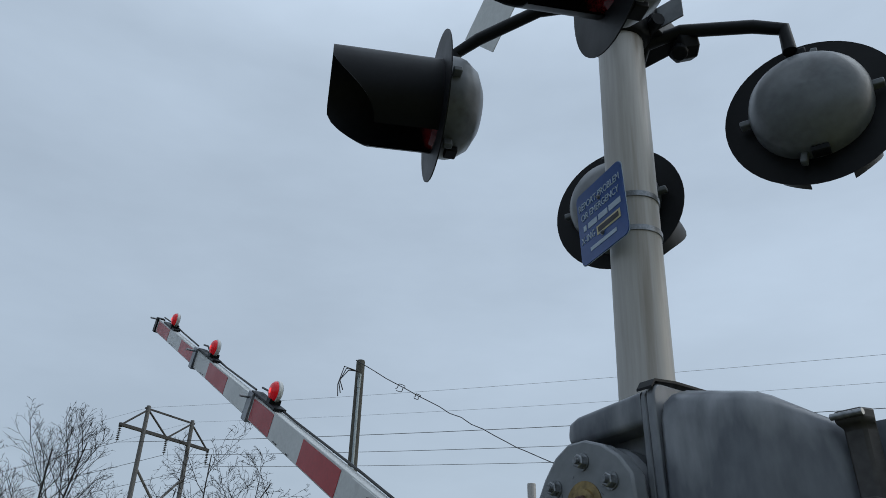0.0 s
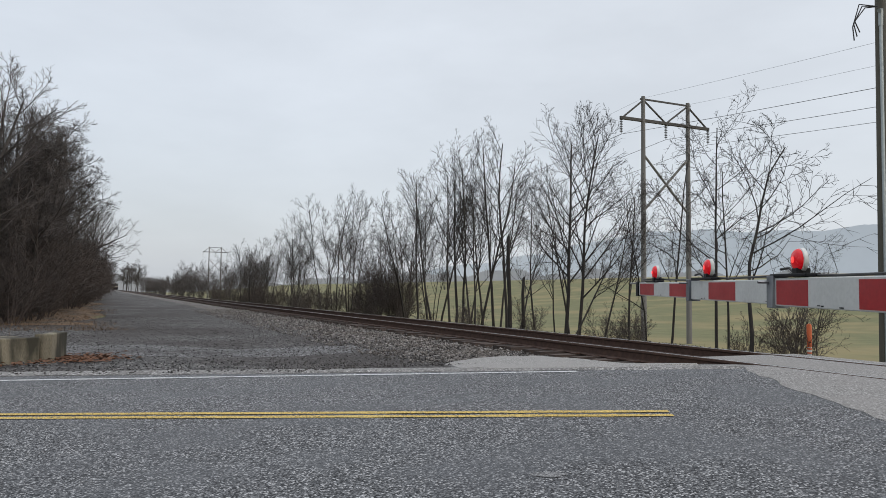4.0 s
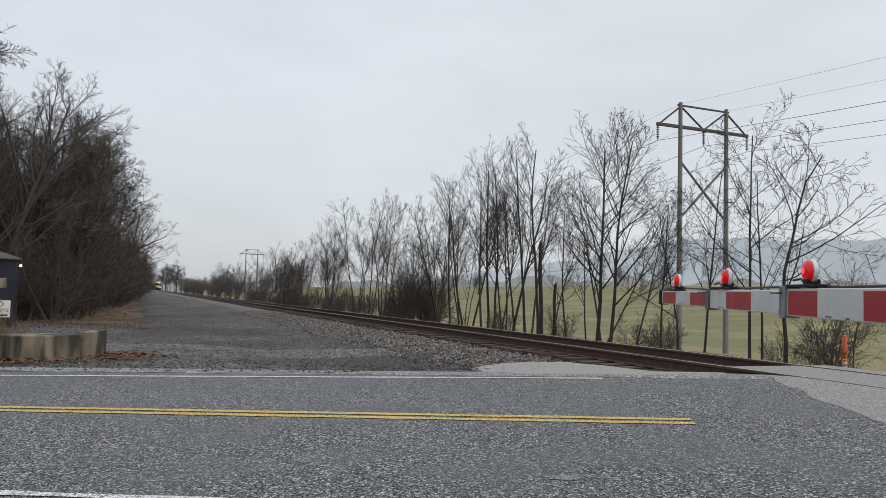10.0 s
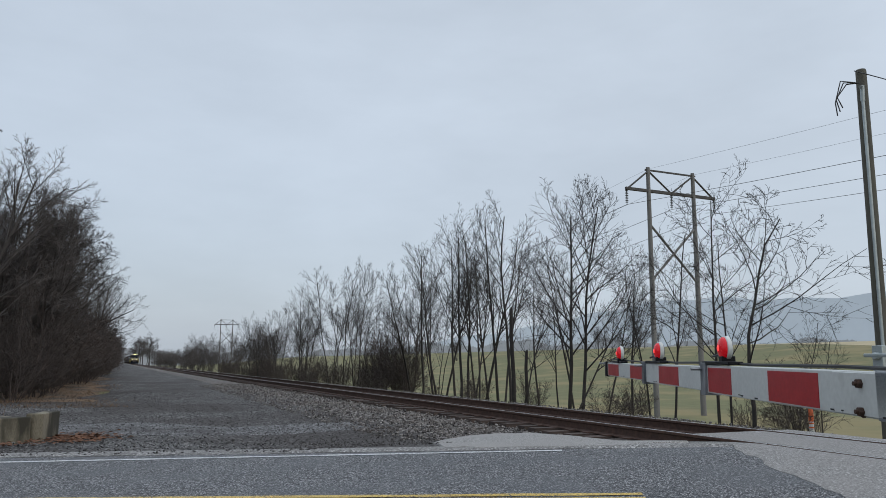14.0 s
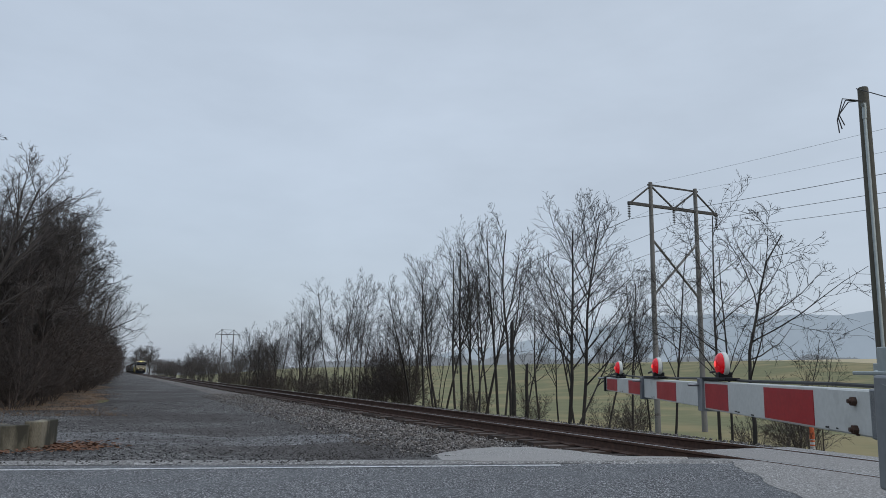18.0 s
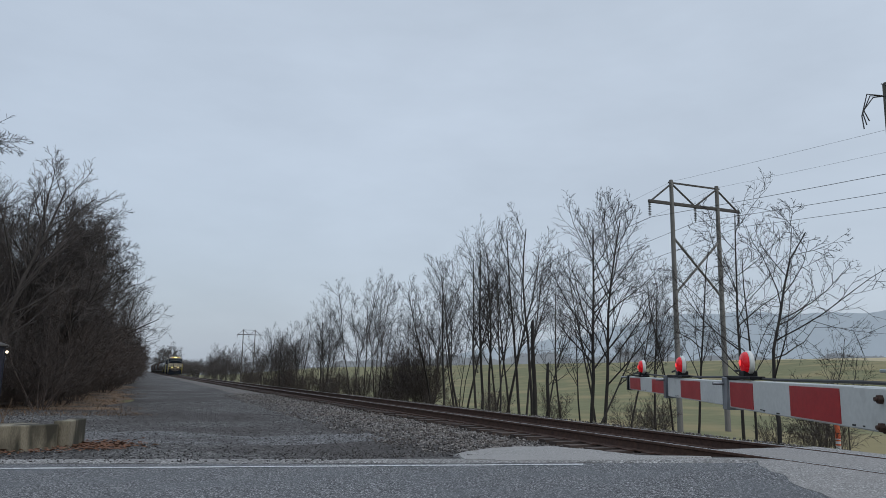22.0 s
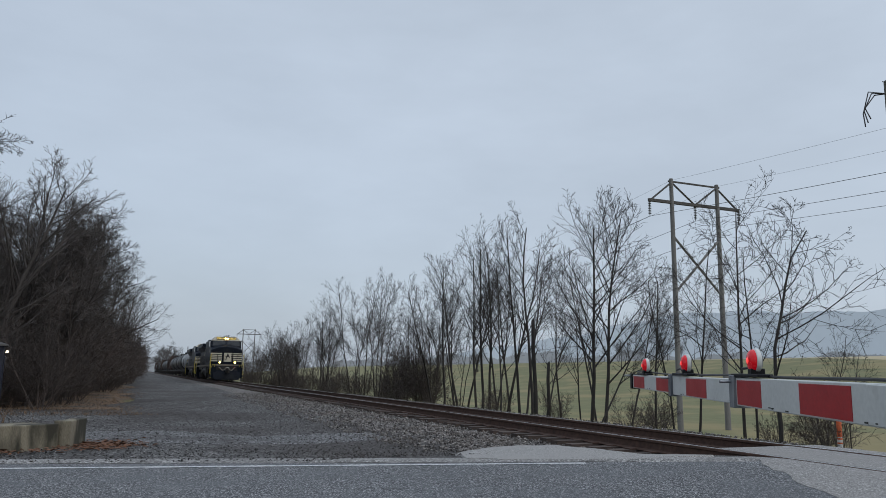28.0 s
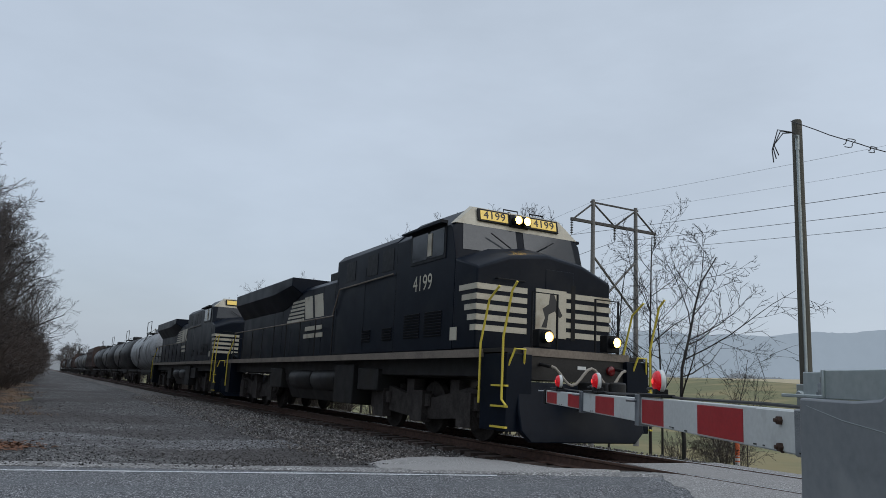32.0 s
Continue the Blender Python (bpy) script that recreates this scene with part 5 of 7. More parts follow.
def sagging(p, q, sag, k=8, wob=0.0, seed=0):
    rng = random.Random(seed)
    p, q = Vector(p), Vector(q)
    return [p.lerp(q, i / k) + Vector((rng.uniform(-wob, wob), rng.uniform(-wob, wob), -4 * sag * (i / k) * (1 - i / k) + rng.uniform(-wob, wob))) for i in range(k + 1)]


chip_rng = random.Random(44)
for i in range(16):
    cs = chip_rng.choice((1.0, 1.2, 1.3, 1.85, 1.95, 2.05, 2.55, 2.7, 3.5, 3.6, 4.3, 4.5)) + chip_rng.uniform(-0.06, 0.06)
    sec = [q for q in arm_secs if q[0] <= cs <= q[1]][0]
    part("scuff", MB().box((0.18 - sec[3] / 2 - (0.006 if cs < 1.25 else 0.0008), cs, ARM_Z - sec[2] / 2 + 0.008 + 0.004 * chip_rng.random()), (0.0016, chip_rng.uniform(0.008, 0.03), chip_rng.uniform(0.003, 0.006))), M_GRIME, gate, "dark scuff in the white sheeting", 0)
top = ARM_Z + 0.075
part("arm_cable", MB().tube([(0.19, 0.86, -0.392), (0.2, 1.0, -0.388), (0.2, 1.3, top), (0.2, 2.0, top - 0.004), (0.2, 2.36, top), (0.2, 2.43, top + 0.035), (0.2, 2.52, top + 0.03)], 0.006, 6), M_RUBBER, gate, "black lamp cable along the arm")
part("arm_cable", MB().tube([(0.2, 2.6, top), (0.2, 3.2, top - 0.006), (0.2, 3.6, top + 0.004), (0.2, 3.68, top + 0.03), (0.2, 3.78, top + 0.02)], 0.006, 6), M_RUBBER, gate, "black lamp cable along the arm")
part("arm_cable", MB().tube([(0.2, 3.9, top - 0.01), (0.2, 4.4, top - 0.004), (0.2, 4.7, top + 0.006), (0.2, 5.1, top)], 0.006, 6), M_RUBBER, gate, "black lamp cable along the arm")
for i in range(3):
    part("loop_cable", MB().tube([(0.06, 0.50 - 0.035 * i, -0.565), (0.06, 0.495 - 0.035 * i, -0.60), (0.06, 0.47 - 0.03 * i, -0.632 + 0.006 * i), (0.06, 0.42 - 0.02 * i, -0.643 + 0.01 * i), (0.06, 0.375, -0.625), (0.06, 0.335, -0.585), (0.06, 0.32, -0.56)], 0.0075, 6), M_RUBBER, gate, "black looped cable under the plate")
for y0, x0, y1 in ((0.24, 0.12, 0.10), (0.115, 0.10, -0.03)):
    drop = part("drop_cable", MB().tube([PIVOT + ARM_SIDE * x0 + ARM_DIR * (y0 + (y1 - y0) * t ** 0.8) + Vector((0, 0, -0.55 - 1.55 * t)) for t in (0, 0.1, 0.25, 0.45, 0.7, 1.0)], 0.0075, 7), M_RUBBER, None)
    drop.matrix_basis = NEAR
    tagged(drop, "black cable hanging from the gate machine to the ground", "cable")

plates = thing("gate_support_plates", pose(*SHAFT, 0, 0, ARM_YAW), "light grey J-shaped steel support plates of the gate arm", "gate support")
for o in list(gate.children):
    if o.name.startswith(("side_plate", "far_side_plate", "plate_bolt", "shaft_washer", "adapter", "loop_cable", "scratch")):
        o.parent = plates
        o.matrix_basis = Matrix.Translation(ASIDE * NEAR_K) @ Matrix.Scale(NEAR_K, 4)

# ---- mast with flashing-light units ----
GZ = ground_z(MAST.x, MAST.y)
LEAN = Vector((0.21, -0.977, 0)) * 0.034
mast = thing("signal_mast", NEAR @ Matrix.Translation(Vector((MAST.x, MAST.y, GZ)) - LEAN * (2.1 - GZ)) @ (LEAN + Vector((0, 0, 1))).to_track_quat("Z", "Y").to_matrix().to_4x4(), "brushed aluminium crossing signal mast with streaks", "signal mast")
part("pole", MB().lathe([(0.079, -0.40), (0.079, 5.0), (0.07, 5.02)], 40), M_ALU, mast, "aluminium tube with vertical streaks", 40)
part("base", MB().lathe([(0.20, -0.42), (0.20, -0.34), (0.13, -0.32), (0.11, -0.02), (0.082, 0.0)], 32), M_ALU, mast)
for z in (2.30, 2.42):
    part("band", MB().lathe([(0.079, -0.009), (0.083, -0.009), (0.083, 0.009), (0.079, 0.009)], 36, pose(0, 0, z - GZ)), M_STEEL, mast, "stainless steel band", 40)
    part("band_bolt", MB().box((0.085, -0.03, z - GZ), (0.03, 0.02, 0.02)), M_STEEL, mast, bevel=0.003)
sign_pose = Matrix.Translation((-0.877 * 0.10, 0.48 * 0.10, 2.362 - GZ)) @ Matrix((( -ARM_DIR.x, 0, -RD.x), (-ARM_DIR.y, 0, -RD.y), (0, 1, 0))).to_4x4()
sign = thing("emergency_sign", NEAR @ Matrix.Translation((MAST.x, MAST.y, GZ)) @ sign_pose @ pose(-0.02, 0, 0.01, 0, -12, 0), "blue emergency notice with pale lettering on the mast", "sign")
plate = [(x, y) for x, y in rounded(-0.125, 0.125, -0.128, 0.128, 0.022)]
part("sign_plate", MB().prism(plate, (0, 0, -0.003), (1, 0, 0), (0, 1, 0), 0.003), M_BLUE, sign, "blue enamelled plate", 30)
part("sign_border", MB().prism([(x * 1.02, y * 1.02) for x, y in plate], (0, 0, -0.004), (1, 0, 0), (0, 1, 0), 0.0008), M_PALE, sign, "pale edge", 30)
letters("REPORT PROBLEM", 0.034, M_PALE, sign, pose(0, 0.075, 0.001), squeeze=0.82)
letters("OR EMERGENCY", 0.034, M_PALE, sign, pose(0, 0.035, 0.001), squeeze=0.82)
letters("X-ING", 0.034, M_PALE, sign, pose(-0.075, -0.045, 0.001), squeeze=0.8)
for nx, nw in ((-0.088, 0.016), (-0.045, 0.05), (0.012, 0.05), (0.075, 0.062)):
    part("number_bar", box_mb((nx, -0.005, 0.001), (nw, 0.020, 0.001)), M_PALE, sign, "pale bar of figures", 0)
part("number_patch", box_mb((0.035, -0.046, 0.001), (0.125, 0.03, 0.001)), M_YELLOWP, sign, "pale yellow patch", 0)
part("number_print", box_mb((0.035, -0.046, 0.002), (0.108, 0.017, 0.001)), M_INK, sign, "dark bar of figures", 0)
part("owner_print", box_mb((0.0, -0.09, 0.001), (0.14, 0.013, 0.001)), M_PALE, sign, "small pale bar of print", 0)
for y in (0.105, -0.105):
    hexbolt("sign_bolt", sign, (0.0, y * 0.6 if y > 0 else y * 0.62, 0.0), 0.006, 0.008, (0, 0, 1))

LAMP_Z = 2.80


def flasher(at, face, lens_mat, label, hood_len=0.36, size=1.08, near=True):
    """A 12-inch flashing-light unit; face: the way it shines."""
    m = Matrix.Translation(at) @ Vector(face).to_track_quat("Y", "Z").to_matrix().to_4x4() @ Matrix.Scale(size, 4)
    m = NEAR @ m if near else m
    unit = thing("flashing_light", m, label, "signal lamp", "crossing flashing lights")
    face_m = pose(0, 0, 0, -90, 0, 0)
    part("background_disc", MB().lathe([(0.15, 0.0), (0.255, 0.0), (0.255, 0.004), (0.15, 0.004)], 48, face_m), M_BLACK, unit, "thin black background disc", 40)
    part("housing", MB().lathe([(0.172, -0.004), (0.172, -0.05), (0.165, -0.075), (0.135, -0.115), (0.085, -0.14), (0.0, -0.15)], 40, face_m), M_LAMPBACK, unit, "domed grey lamp housing", 50)
    for a in (0, 75, 180, 255):
        part("housing_lug", MB().box((math.cos(radians(a)) * 0.185, -0.03, math.sin(radians(a)) * 0.185), (0.035, 0.03, 0.02), pose(0, 0, 0, 0, -a, 0).to_3x3()), M_LAMPBACK, unit, bevel=0.004)
    part("hinge", MB().box((0, -0.05, -0.178), (0.05, 0.04, 0.02)), M_BLACK, unit, bevel=0.004)
    part("top_bracket", MB().box((0, -0.03, 0.19), (0.06, 0.05, 0.03)), M_BLACK, unit, bevel=0.004)
    lens = part("lens", MB().lathe([(0.148, 0.004), (0.14, 0.02), (0.10, 0.036), (0.05, 0.044), (0.0, 0.046)], 40, face_m), lens_mat, unit, "round red lens")
    # hood: an open tube, long at the top and cut back below
    n, vs = 28, []
    for i in range(n + 1):
        a = radians(-66 + 312 * i / n)
        x, z = 0.158 * math.cos(a), 0.158 * math.sin(a)
        ln = hood_len * (0.58 + 0.42 * ss(-0.95, 0.3, math.sin(a)))
        for rr, yy in ((1.0, 0.0), (1.0, ln), (0.975, ln), (0.975, 0.0)):
            vs.append((x * rr, yy, z * rr - 0.03 * yy * (yy > 0)))
    fs = [(4 * i + j, 4 * i + (j + 1) % 4, 4 * i + 4 + (j + 1) % 4, 4 * i + 4 + j) for i in range(n) for j in range(4)]
    part("hood", MB().add(vs, fs), M_BLACK, unit, "black visor hood", 50)
    return unit


for sa, sr, out, dz, lens_mat in ((1, -1, 0.45, 0.085, M_LENS_OFF), (-1, -1, 0.42, 0.06, M_LENS_OFF), (-1, 1, 0.40, -0.04, M_LENS_OFF), (1, 1, 0.44, -0.01, M_LENS_ON)):
    at = MAST + ARM_DIR * (out * sa) + RD * (0.46 * sr) + Vector((0, 0, LAMP_Z + dz))
    if sa > 0 and sr < 0:
        at += Vector((0.012, -0.02, 0.012))
    face = Vector((-0.64, 0.77, 0)) if sr < 0 else Vector((0.985, -0.10, 0))
    unit = flasher(at, face, lens_mat, "railway flashing light with black disc, hood and grey back")
    up = 0.14 if sa > 0 else -0.03
    p = MAST + ARM_DIR * (0.05 * sa) + RD * (0.10 * sr) + Vector((0, 0, LAMP_Z + 0.34 + up))
    q = MAST + ARM_DIR * (0.42 * sa) + RD * (0.38 * sr) + Vector((0, 0, LAMP_Z + 0.28 + up * 0.6))
    if sr > 0 and sa > 0:
        p = MAST - ARM_DIR * 0.17 + RD * 0.06 + Vector((0, 0, LAMP_Z + 0.33))
        q = MAST + ARM_DIR * 0.06 + RD * 0.16 + Vector((0, 0, LAMP_Z + 0.20))
    arm = MB().tube([p, p.lerp(q, 0.3) + Vector((0, 0, 0.05)), p.lerp(q, 0.8) + Vector((0, 0, 0.03)), q, q - Vector((0, 0, 0.10 + max(0, up) * 0.5))], 0.024, 12)
    o = part("bracket_pipe", arm, M_BLACK, None)
    o.parent = mast
    o.matrix_basis = NEAR
    o.matrix_parent_inverse = mast.matrix_basis.inverted()
JZ = LAMP_Z + 0.36 - GZ
part("junction_box", MB().lathe([(0.09, -0.07), (0.105, -0.05), (0.105, 0.09), (0.095, 0.11)], 28, pose(0, 0, JZ)).box((0.08, -0.10, JZ + 0.03), (0.17, 0.15, 0.12), pose(0, 0, 0, 0, 0, -30).to_3x3()), M_BLACK, mast, "cast junction box", 40, 0.008)
part("junction_cover", MB().box((0.0, 0.0, 0.0), (0.006, 0.13, 0.10)), M_LAMPBACK, mast, "grey cast cover plate", 40, 0.002).matrix_basis = pose(-0.02, -0.165, JZ + 0.03, 0, 0, -30)
part("pipe_union", MB().lathe([(0.045, -0.04), (0.058, -0.03), (0.058, 0.03), (0.045, 0.04)], 8, Matrix.Translation((0.09, -0.22, JZ - 0.03)) @ pose(0, 0, 0, 70, 0, 20)).cyl((0.06, -0.20, JZ - 0.09), (0.10, -0.23, JZ + 0.02), 0.03, n=10), M_BLACK, mast, "threaded pipe union", 30, 0.004)
cross = thing("crossbuck_sign", NEAR @ Matrix.Translation((MAST.x, MAST.y, 4.13)) @ Matrix(((-ARM_DIR.x, 0, -RD.x), (-ARM_DIR.y, 0, -RD.y), (0, 1, 0))).to_4x4() @ pose(0, 0, 0.10), "white crossbuck sign with black letters", "sign")
for a, word in ((40, "CROSSING"), (-40, "RAIL  ROAD")):
    blade = part("blade", box_mb((0, 0, 0.004 if a > 0 else 0), (1.75, 0.30, 0.003), None), M_WHITE, cross, "white reflective blade", 0)
    blade.matrix_basis = pose(0, 0, 0, 0, 0, a)
    letters(word, 0.25, M_INK, blade, pose(0, 0, 0.008), squeeze=0.95)

# ---- the second signal, beyond the track ----
far_sig = thing("far_crossing_signal", pose(14.95, 6.86, ground_z(14.95, 6.86)), "distant crossing signal with two red lights across the track", "signal")
part("pole", MB().lathe([(0.075, 0), (0.075, 3.75), (0.07, 3.77)], 20), M_ALU, far_sig)
for z in (2.85, 3.2):
    part("band", MB().lathe([(0.085, -0.02), (0.085, 0.02)], 20, pose(0, 0, z)), M_STEEL, far_sig)
part("crossarm", MB().cyl((-0.14, 0.62, 2.72), (0.05, -0.4, 2.72), 0.022, n=10), M_BLACK, far_sig)
for k in (0.58, 0.0):
    at = Vector((14.9, 6.75, 0)) + ARM_DIR * k - RD * 0.14 + Vector((0, 0, 2.56))
    flasher(at, -RD, M_LENS_ON if k > 0 else M_LENS_OFF, "red railway flashing light with black hood", 0.22, 0.85, False)

# ---- utility pole, marker, transmission line ----
upole = thing("utility_pole", pose(15.37, 11.05, ground_z(15.37, 11.05) + 0.04, 0, 0.5, 0), "weathered wooden utility pole with a grey meter box", "utility pole")
part("pole", MB().lathe([(0.12, -0.4), (0.115, 1.0), (0.095, 7.13), (0.085, 7.16)], 20), M_POLE, upole, smooth=50)
part("conduit", MB().cyl((-0.10, -0.08, 0), (-0.09, -0.06, 6.5), 0.03, n=10), M_GALV, upole, "grey conduit")
part("meter_box", box_mb((-0.20, -0.12, 1.62), (0.26, 0.20, 0.50)), M_GALV, upole, "grey metal meter box", bevel=0.01)
part("meter", MB().lathe([(0.07, 0), (0.07, 0.06), (0.05, 0.08)], 20, pose(-0.33, -0.12, 1.68, 0, -90, 0)), M_GALV, upole, "round meter")
part("weatherhead", MB().tube([(-0.09, -0.06, 6.5), (-0.11, -0.08, 6.8), (-0.19, -0.1, 6.75)], 0.04, 8), M_GALV, upole)
for i in range(3):
    part("loose_wire", MB().tube([(-0.15, -0.06, 6.85), (-0.30 - 0.08 * i, 0.10, 6.85 + 0.02 * i), (-0.45 - 0.03 * i, 0.20, 6.6 - 0.06 * i), (-0.34 - 0.08 * i, 0.18, 6.4 - 0.09 * i)], 0.012, 5), M_WIRE, upole, "hanging black wire tail")
drop = MB().tube(sagging((15.3, 11.1, 6.72), (18.6, 2.2, 2.45), 0.38, 40, 0.022, 4), 0.010, 5)
for c0, rr in ((0.11, 0.075), (0.15, 0.05)):
    p = Vector((15.3, 11.1, 6.72)).lerp(Vector((18.6, 2.2, 2.45)), c0) - Vector((0, 0, 4 * 0.38 * c0 * (1 - c0)))
    drop.tube([p + Vector((0.05 * math.sin(3 * a), rr * 1.5 * math.cos(a), rr * math.sin(a) - rr * 0.6)) for a in [0.42 * k for k in range(14)]], 0.009, 5)
tagged(part("service_wire", drop, M_WIRE, None), "sagging black service wire from the pole", "wire")
marker = thing("cable_marker", pose(15.1, 12.45, ground_z(15.1, 12.45)), "orange and white buried-cable marker post", "marker post")
part("post", MB().lathe([(0.045, 0), (0.045, 0.42)], 16), M_WHITE, marker)
part("cap", MB().lathe([(0.047, 0.42), (0.047, 0.84), (0.035, 0.875), (0.0, 0.885)], 16), M_ORANGE, marker, "bright orange top")
part("band", MB().lathe([(0.0465, 0.37), (0.0465, 0.40)], 16), M_ORANGE, marker, "red band")
part("band", MB().lathe([(0.0465, 0.29), (0.0465, 0.32)], 16), M_ORANGE, marker, "red band")

TL, TR = Vector((45.0, 53.1, 0)), Vector((50.1, 53.1, 0))


def h_tower(name, pl, pr, top, label):
    zb = min(ground_z(pl.x, pl.y), ground_z(pr.x, pr.y))
    t = thing(name, pose(pl.x, pl.y, zb), label, "transmission tower")
    ex = (pr - pl).normalized()
    wd = (pr - pl).length
    o = lambda k, z: ex * k + Vector((0, 0, z - zb))  # noqa: E731
    for k in (0, wd):
        part("leg", MB().tube([o(k, zb - 0.5), o(k, (zb + top) / 2), o(k, top)], [0.25, 0.215, 0.17], 12), M_TOWER, t, "grey wooden pole leg", 50)
    ca = top - 2.15
    m = Matrix.Rotation(math.atan2(ex.y, ex.x), 3, "Z")
    part("crossarm", box_mb(o(wd / 2, ca), (wd + 5.0, 0.22, 0.27), m), M_TOWERD, t, "dark timber crossarm", bevel=0.02)
    part("top_beam", box_mb(o(wd / 2, top - 0.25), (wd + 0.6, 0.12, 0.14), m), M_TOWERD, t)
    for k0, z0, k1, z1 in ((0, top - 0.35, -2.3, ca), (wd, top - 0.35, wd + 2.3, ca), (0, top - 0.3, wd / 2, ca), (wd, top - 0.3, wd / 2, ca)):
        part("knee_brace", MB().cyl(o(k0, z0), o(k1, z1), 0.085, n=8), M_TOWERD, t)
    xt, xb = ca - 3.0, ca - 8.0
    for k0, k1 in ((0, wd), (wd, 0)):
        part("cross_brace", MB().cyl(o(k0, xt), o(k1, xb), 0.11, n=8), M_TOWER, t)
    for k in (-2.4, wd / 2, wd + 2.4):
        prof = []
        for i in range(8):
            z = -0.15 - 0.15 * i
            prof += [(0.03, z), (0.14, z - 0.03), (0.13, z - 0.06), (0.03, z - 0.08)]
        mm = Matrix.Translation(o(k, ca))
        part("insulator", MB().lathe([(0.02, 0)] + prof + [(0.02, -1.45)], 12, mm), M_TOWERD, t, "string of insulator discs", 30)
    return ex, wd, ca


ex, wd, ca = h_tower("transmission_tower", TL, TR, 18.5, "tall grey timber H-frame transmission tower")
h_tower("transmission_tower", Vector((41.5, 318, 0)), Vector((46.3, 318, 0)), 18.7, "distant timber H-frame transmission tower")
for k, z in ((-2.4, ca - 1.45), (wd / 2, ca - 1.45), (wd + 2.4, ca - 1.45), (0, 18.35), (wd, 18.35)):
    p = TL + ex * k + Vector((0, 0, z))
    q = p + Vector((2.5, -235, 1.0))
    tagged(part("power_line", MB().tube(sagging(p, q, 5.0, 40), 0.020 if z < 18 else 0.009, 4), M_WIRE, None), "dark overhead power conductor cable", "power line", "power lines")
    q = Vector((43.4, 318, 0)) + Vector((k - wd / 2, 0, z))
    tagged(part("power_line", MB().tube(sagging(p, q, 7.0, 28), 0.020 if z < 18 else 0.009, 4), M_WIRE, None), "dark overhead power conductor cable", "power line", "power lines")

# ---- concrete blocks, signal hut, notice ----
def block(x, y, yaw, sx, sy, sz, seed, label):
    rng = random.Random(seed)
    bm = bmesh.new()
    bmesh.ops.create_cube(bm, size=1.0)
    bmesh.ops.scale(bm, vec=(sx, sy, sz), verts=bm.verts)
    bmesh.ops.subdivide_edges(bm, edges=bm.edges[:], cuts=6, use_grid_fill=True)
    for v in bm.verts:
        k = noise.noise(v.co * 3.1 + Vector((seed, 0, 0)))
        v.co += v.normal * (0.008 * k) + Vector((0, 0, -0.05 * max(0, noise.noise(v.co * 1.7 + Vector((0, seed, 0))))) if v.co.z > sz * 0.45 else (0, 0, 0))
    me = bpy.data.meshes.new("concrete_block")
    bm.to_mesh(me)
    bm.free()
    me.materials.append(M_BLOCK)
    ob = new("concrete_block", me)
    ob.matrix_basis = pose(x, y, ground_z(x, y) + sz / 2 - 0.04, 0, 0, yaw)
    mod = ob.modifiers.new("bevel", "BEVEL")
    mod.width, mod.segments, mod.limit_method, mod.angle_limit = 0.02, 2, "ANGLE", radians(50)
    return tagged(ob, label, "concrete block", "roadside concrete blocks")


block(0.86, 15.57, 41, 1.05, 0.60, 0.46, 3, "stained concrete block with dark damp streaks")
block(1.58, 16.14, 76, 0.84, 0.26, 0.50, 5, "short pale concrete block with a rough top")
block(-0.98, 14.22, 28, 2.5, 0.7, 0.48, 9, "long mossy concrete barrier block")
HX, HY = -1.72, 26.2
hut = thing("signal_hut", pose(HX, HY, ground_z(HX, HY), 0, 0, 7), "dark blue-black metal signal hut with a vented roof", "signal hut")
part("body", box_mb((0, 0, 1.0), (1.42, 1.42, 1.76)), M_HUT, hut, bevel=0.015)
part("plinth", box_mb((0, 0, 0.07), (1.32, 1.32, 0.16)), M_BLOCK, hut)
part("roof", MB().loft([[(-0.80, -0.80, 1.88), (0.80, -0.80, 1.88), (0.80, 0.80, 1.88), (-0.80, 0.80, 1.88)], [(-0.80, -0.80, 1.92), (0.80, -0.80, 1.92), (0.80, 0.80, 1.92), (-0.80, 0.80, 1.92)], [(-0.22, -0.22, 2.13), (0.22, -0.22, 2.13), (0.22, 0.22, 2.13), (-0.22, 0.22, 2.13)]]), M_ROOF, hut, "low grey hipped roof", 20)
part("vent", MB().lathe([(0.17, 2.10), (0.17, 2.20), (0.24, 2.22), (0.24, 2.27), (0.12, 2.33), (0.0, 2.34)], 20), M_GALV, hut, "round metal roof vent")
part("wall_lamp", MB().lathe([(0.028, 0), (0.034, 0.04), (0.016, 0.06)], 12, pose(0.76, -0.68, 1.72, 0, 90, 0)), material("lit_hut_lamp", (1, .9, .75), (1, .9, .75), 0.4, bump=0, emit=(1, 0.8, 0.55), power=6), hut, "small lit lamp under the eave")
part("conduit", MB().cyl((0.74, -0.69, 0), (0.74, -0.69, 1.70), 0.014, n=8), M_HUT, hut)
part("door_seam", box_mb((0.0, -0.711, 1.0), (0.015, 0.004, 1.7)), M_BLACK, hut, smooth=0)
SX, SY = -0.1, 17.5
post = thing("no_trespassing_sign", pose(SX, SY, ground_z(SX, SY), 0, 0, 20), "white no-trespassing notice on a thin metal post", "sign")
part("post", box_mb((0, 0, 0.62), (0.05, 0.03, 1.28)), M_POLE, post)
part("notice", box_mb((0, -0.025, 0.76), (0.44, 0.006, 0.31)), M_WHITE, post, "white metal notice plate", bevel=0.002)
letters("NO", 0.14, M_INK, post, pose(0, -0.0295, 0.845, 90, 0, 0))
part("weathered_box", box_mb((-0.02, -0.03, 1.23), (0.30, 0.10, 0.18)), M_BLOCK, post, "small weathered tan box on the post", bevel=0.01)
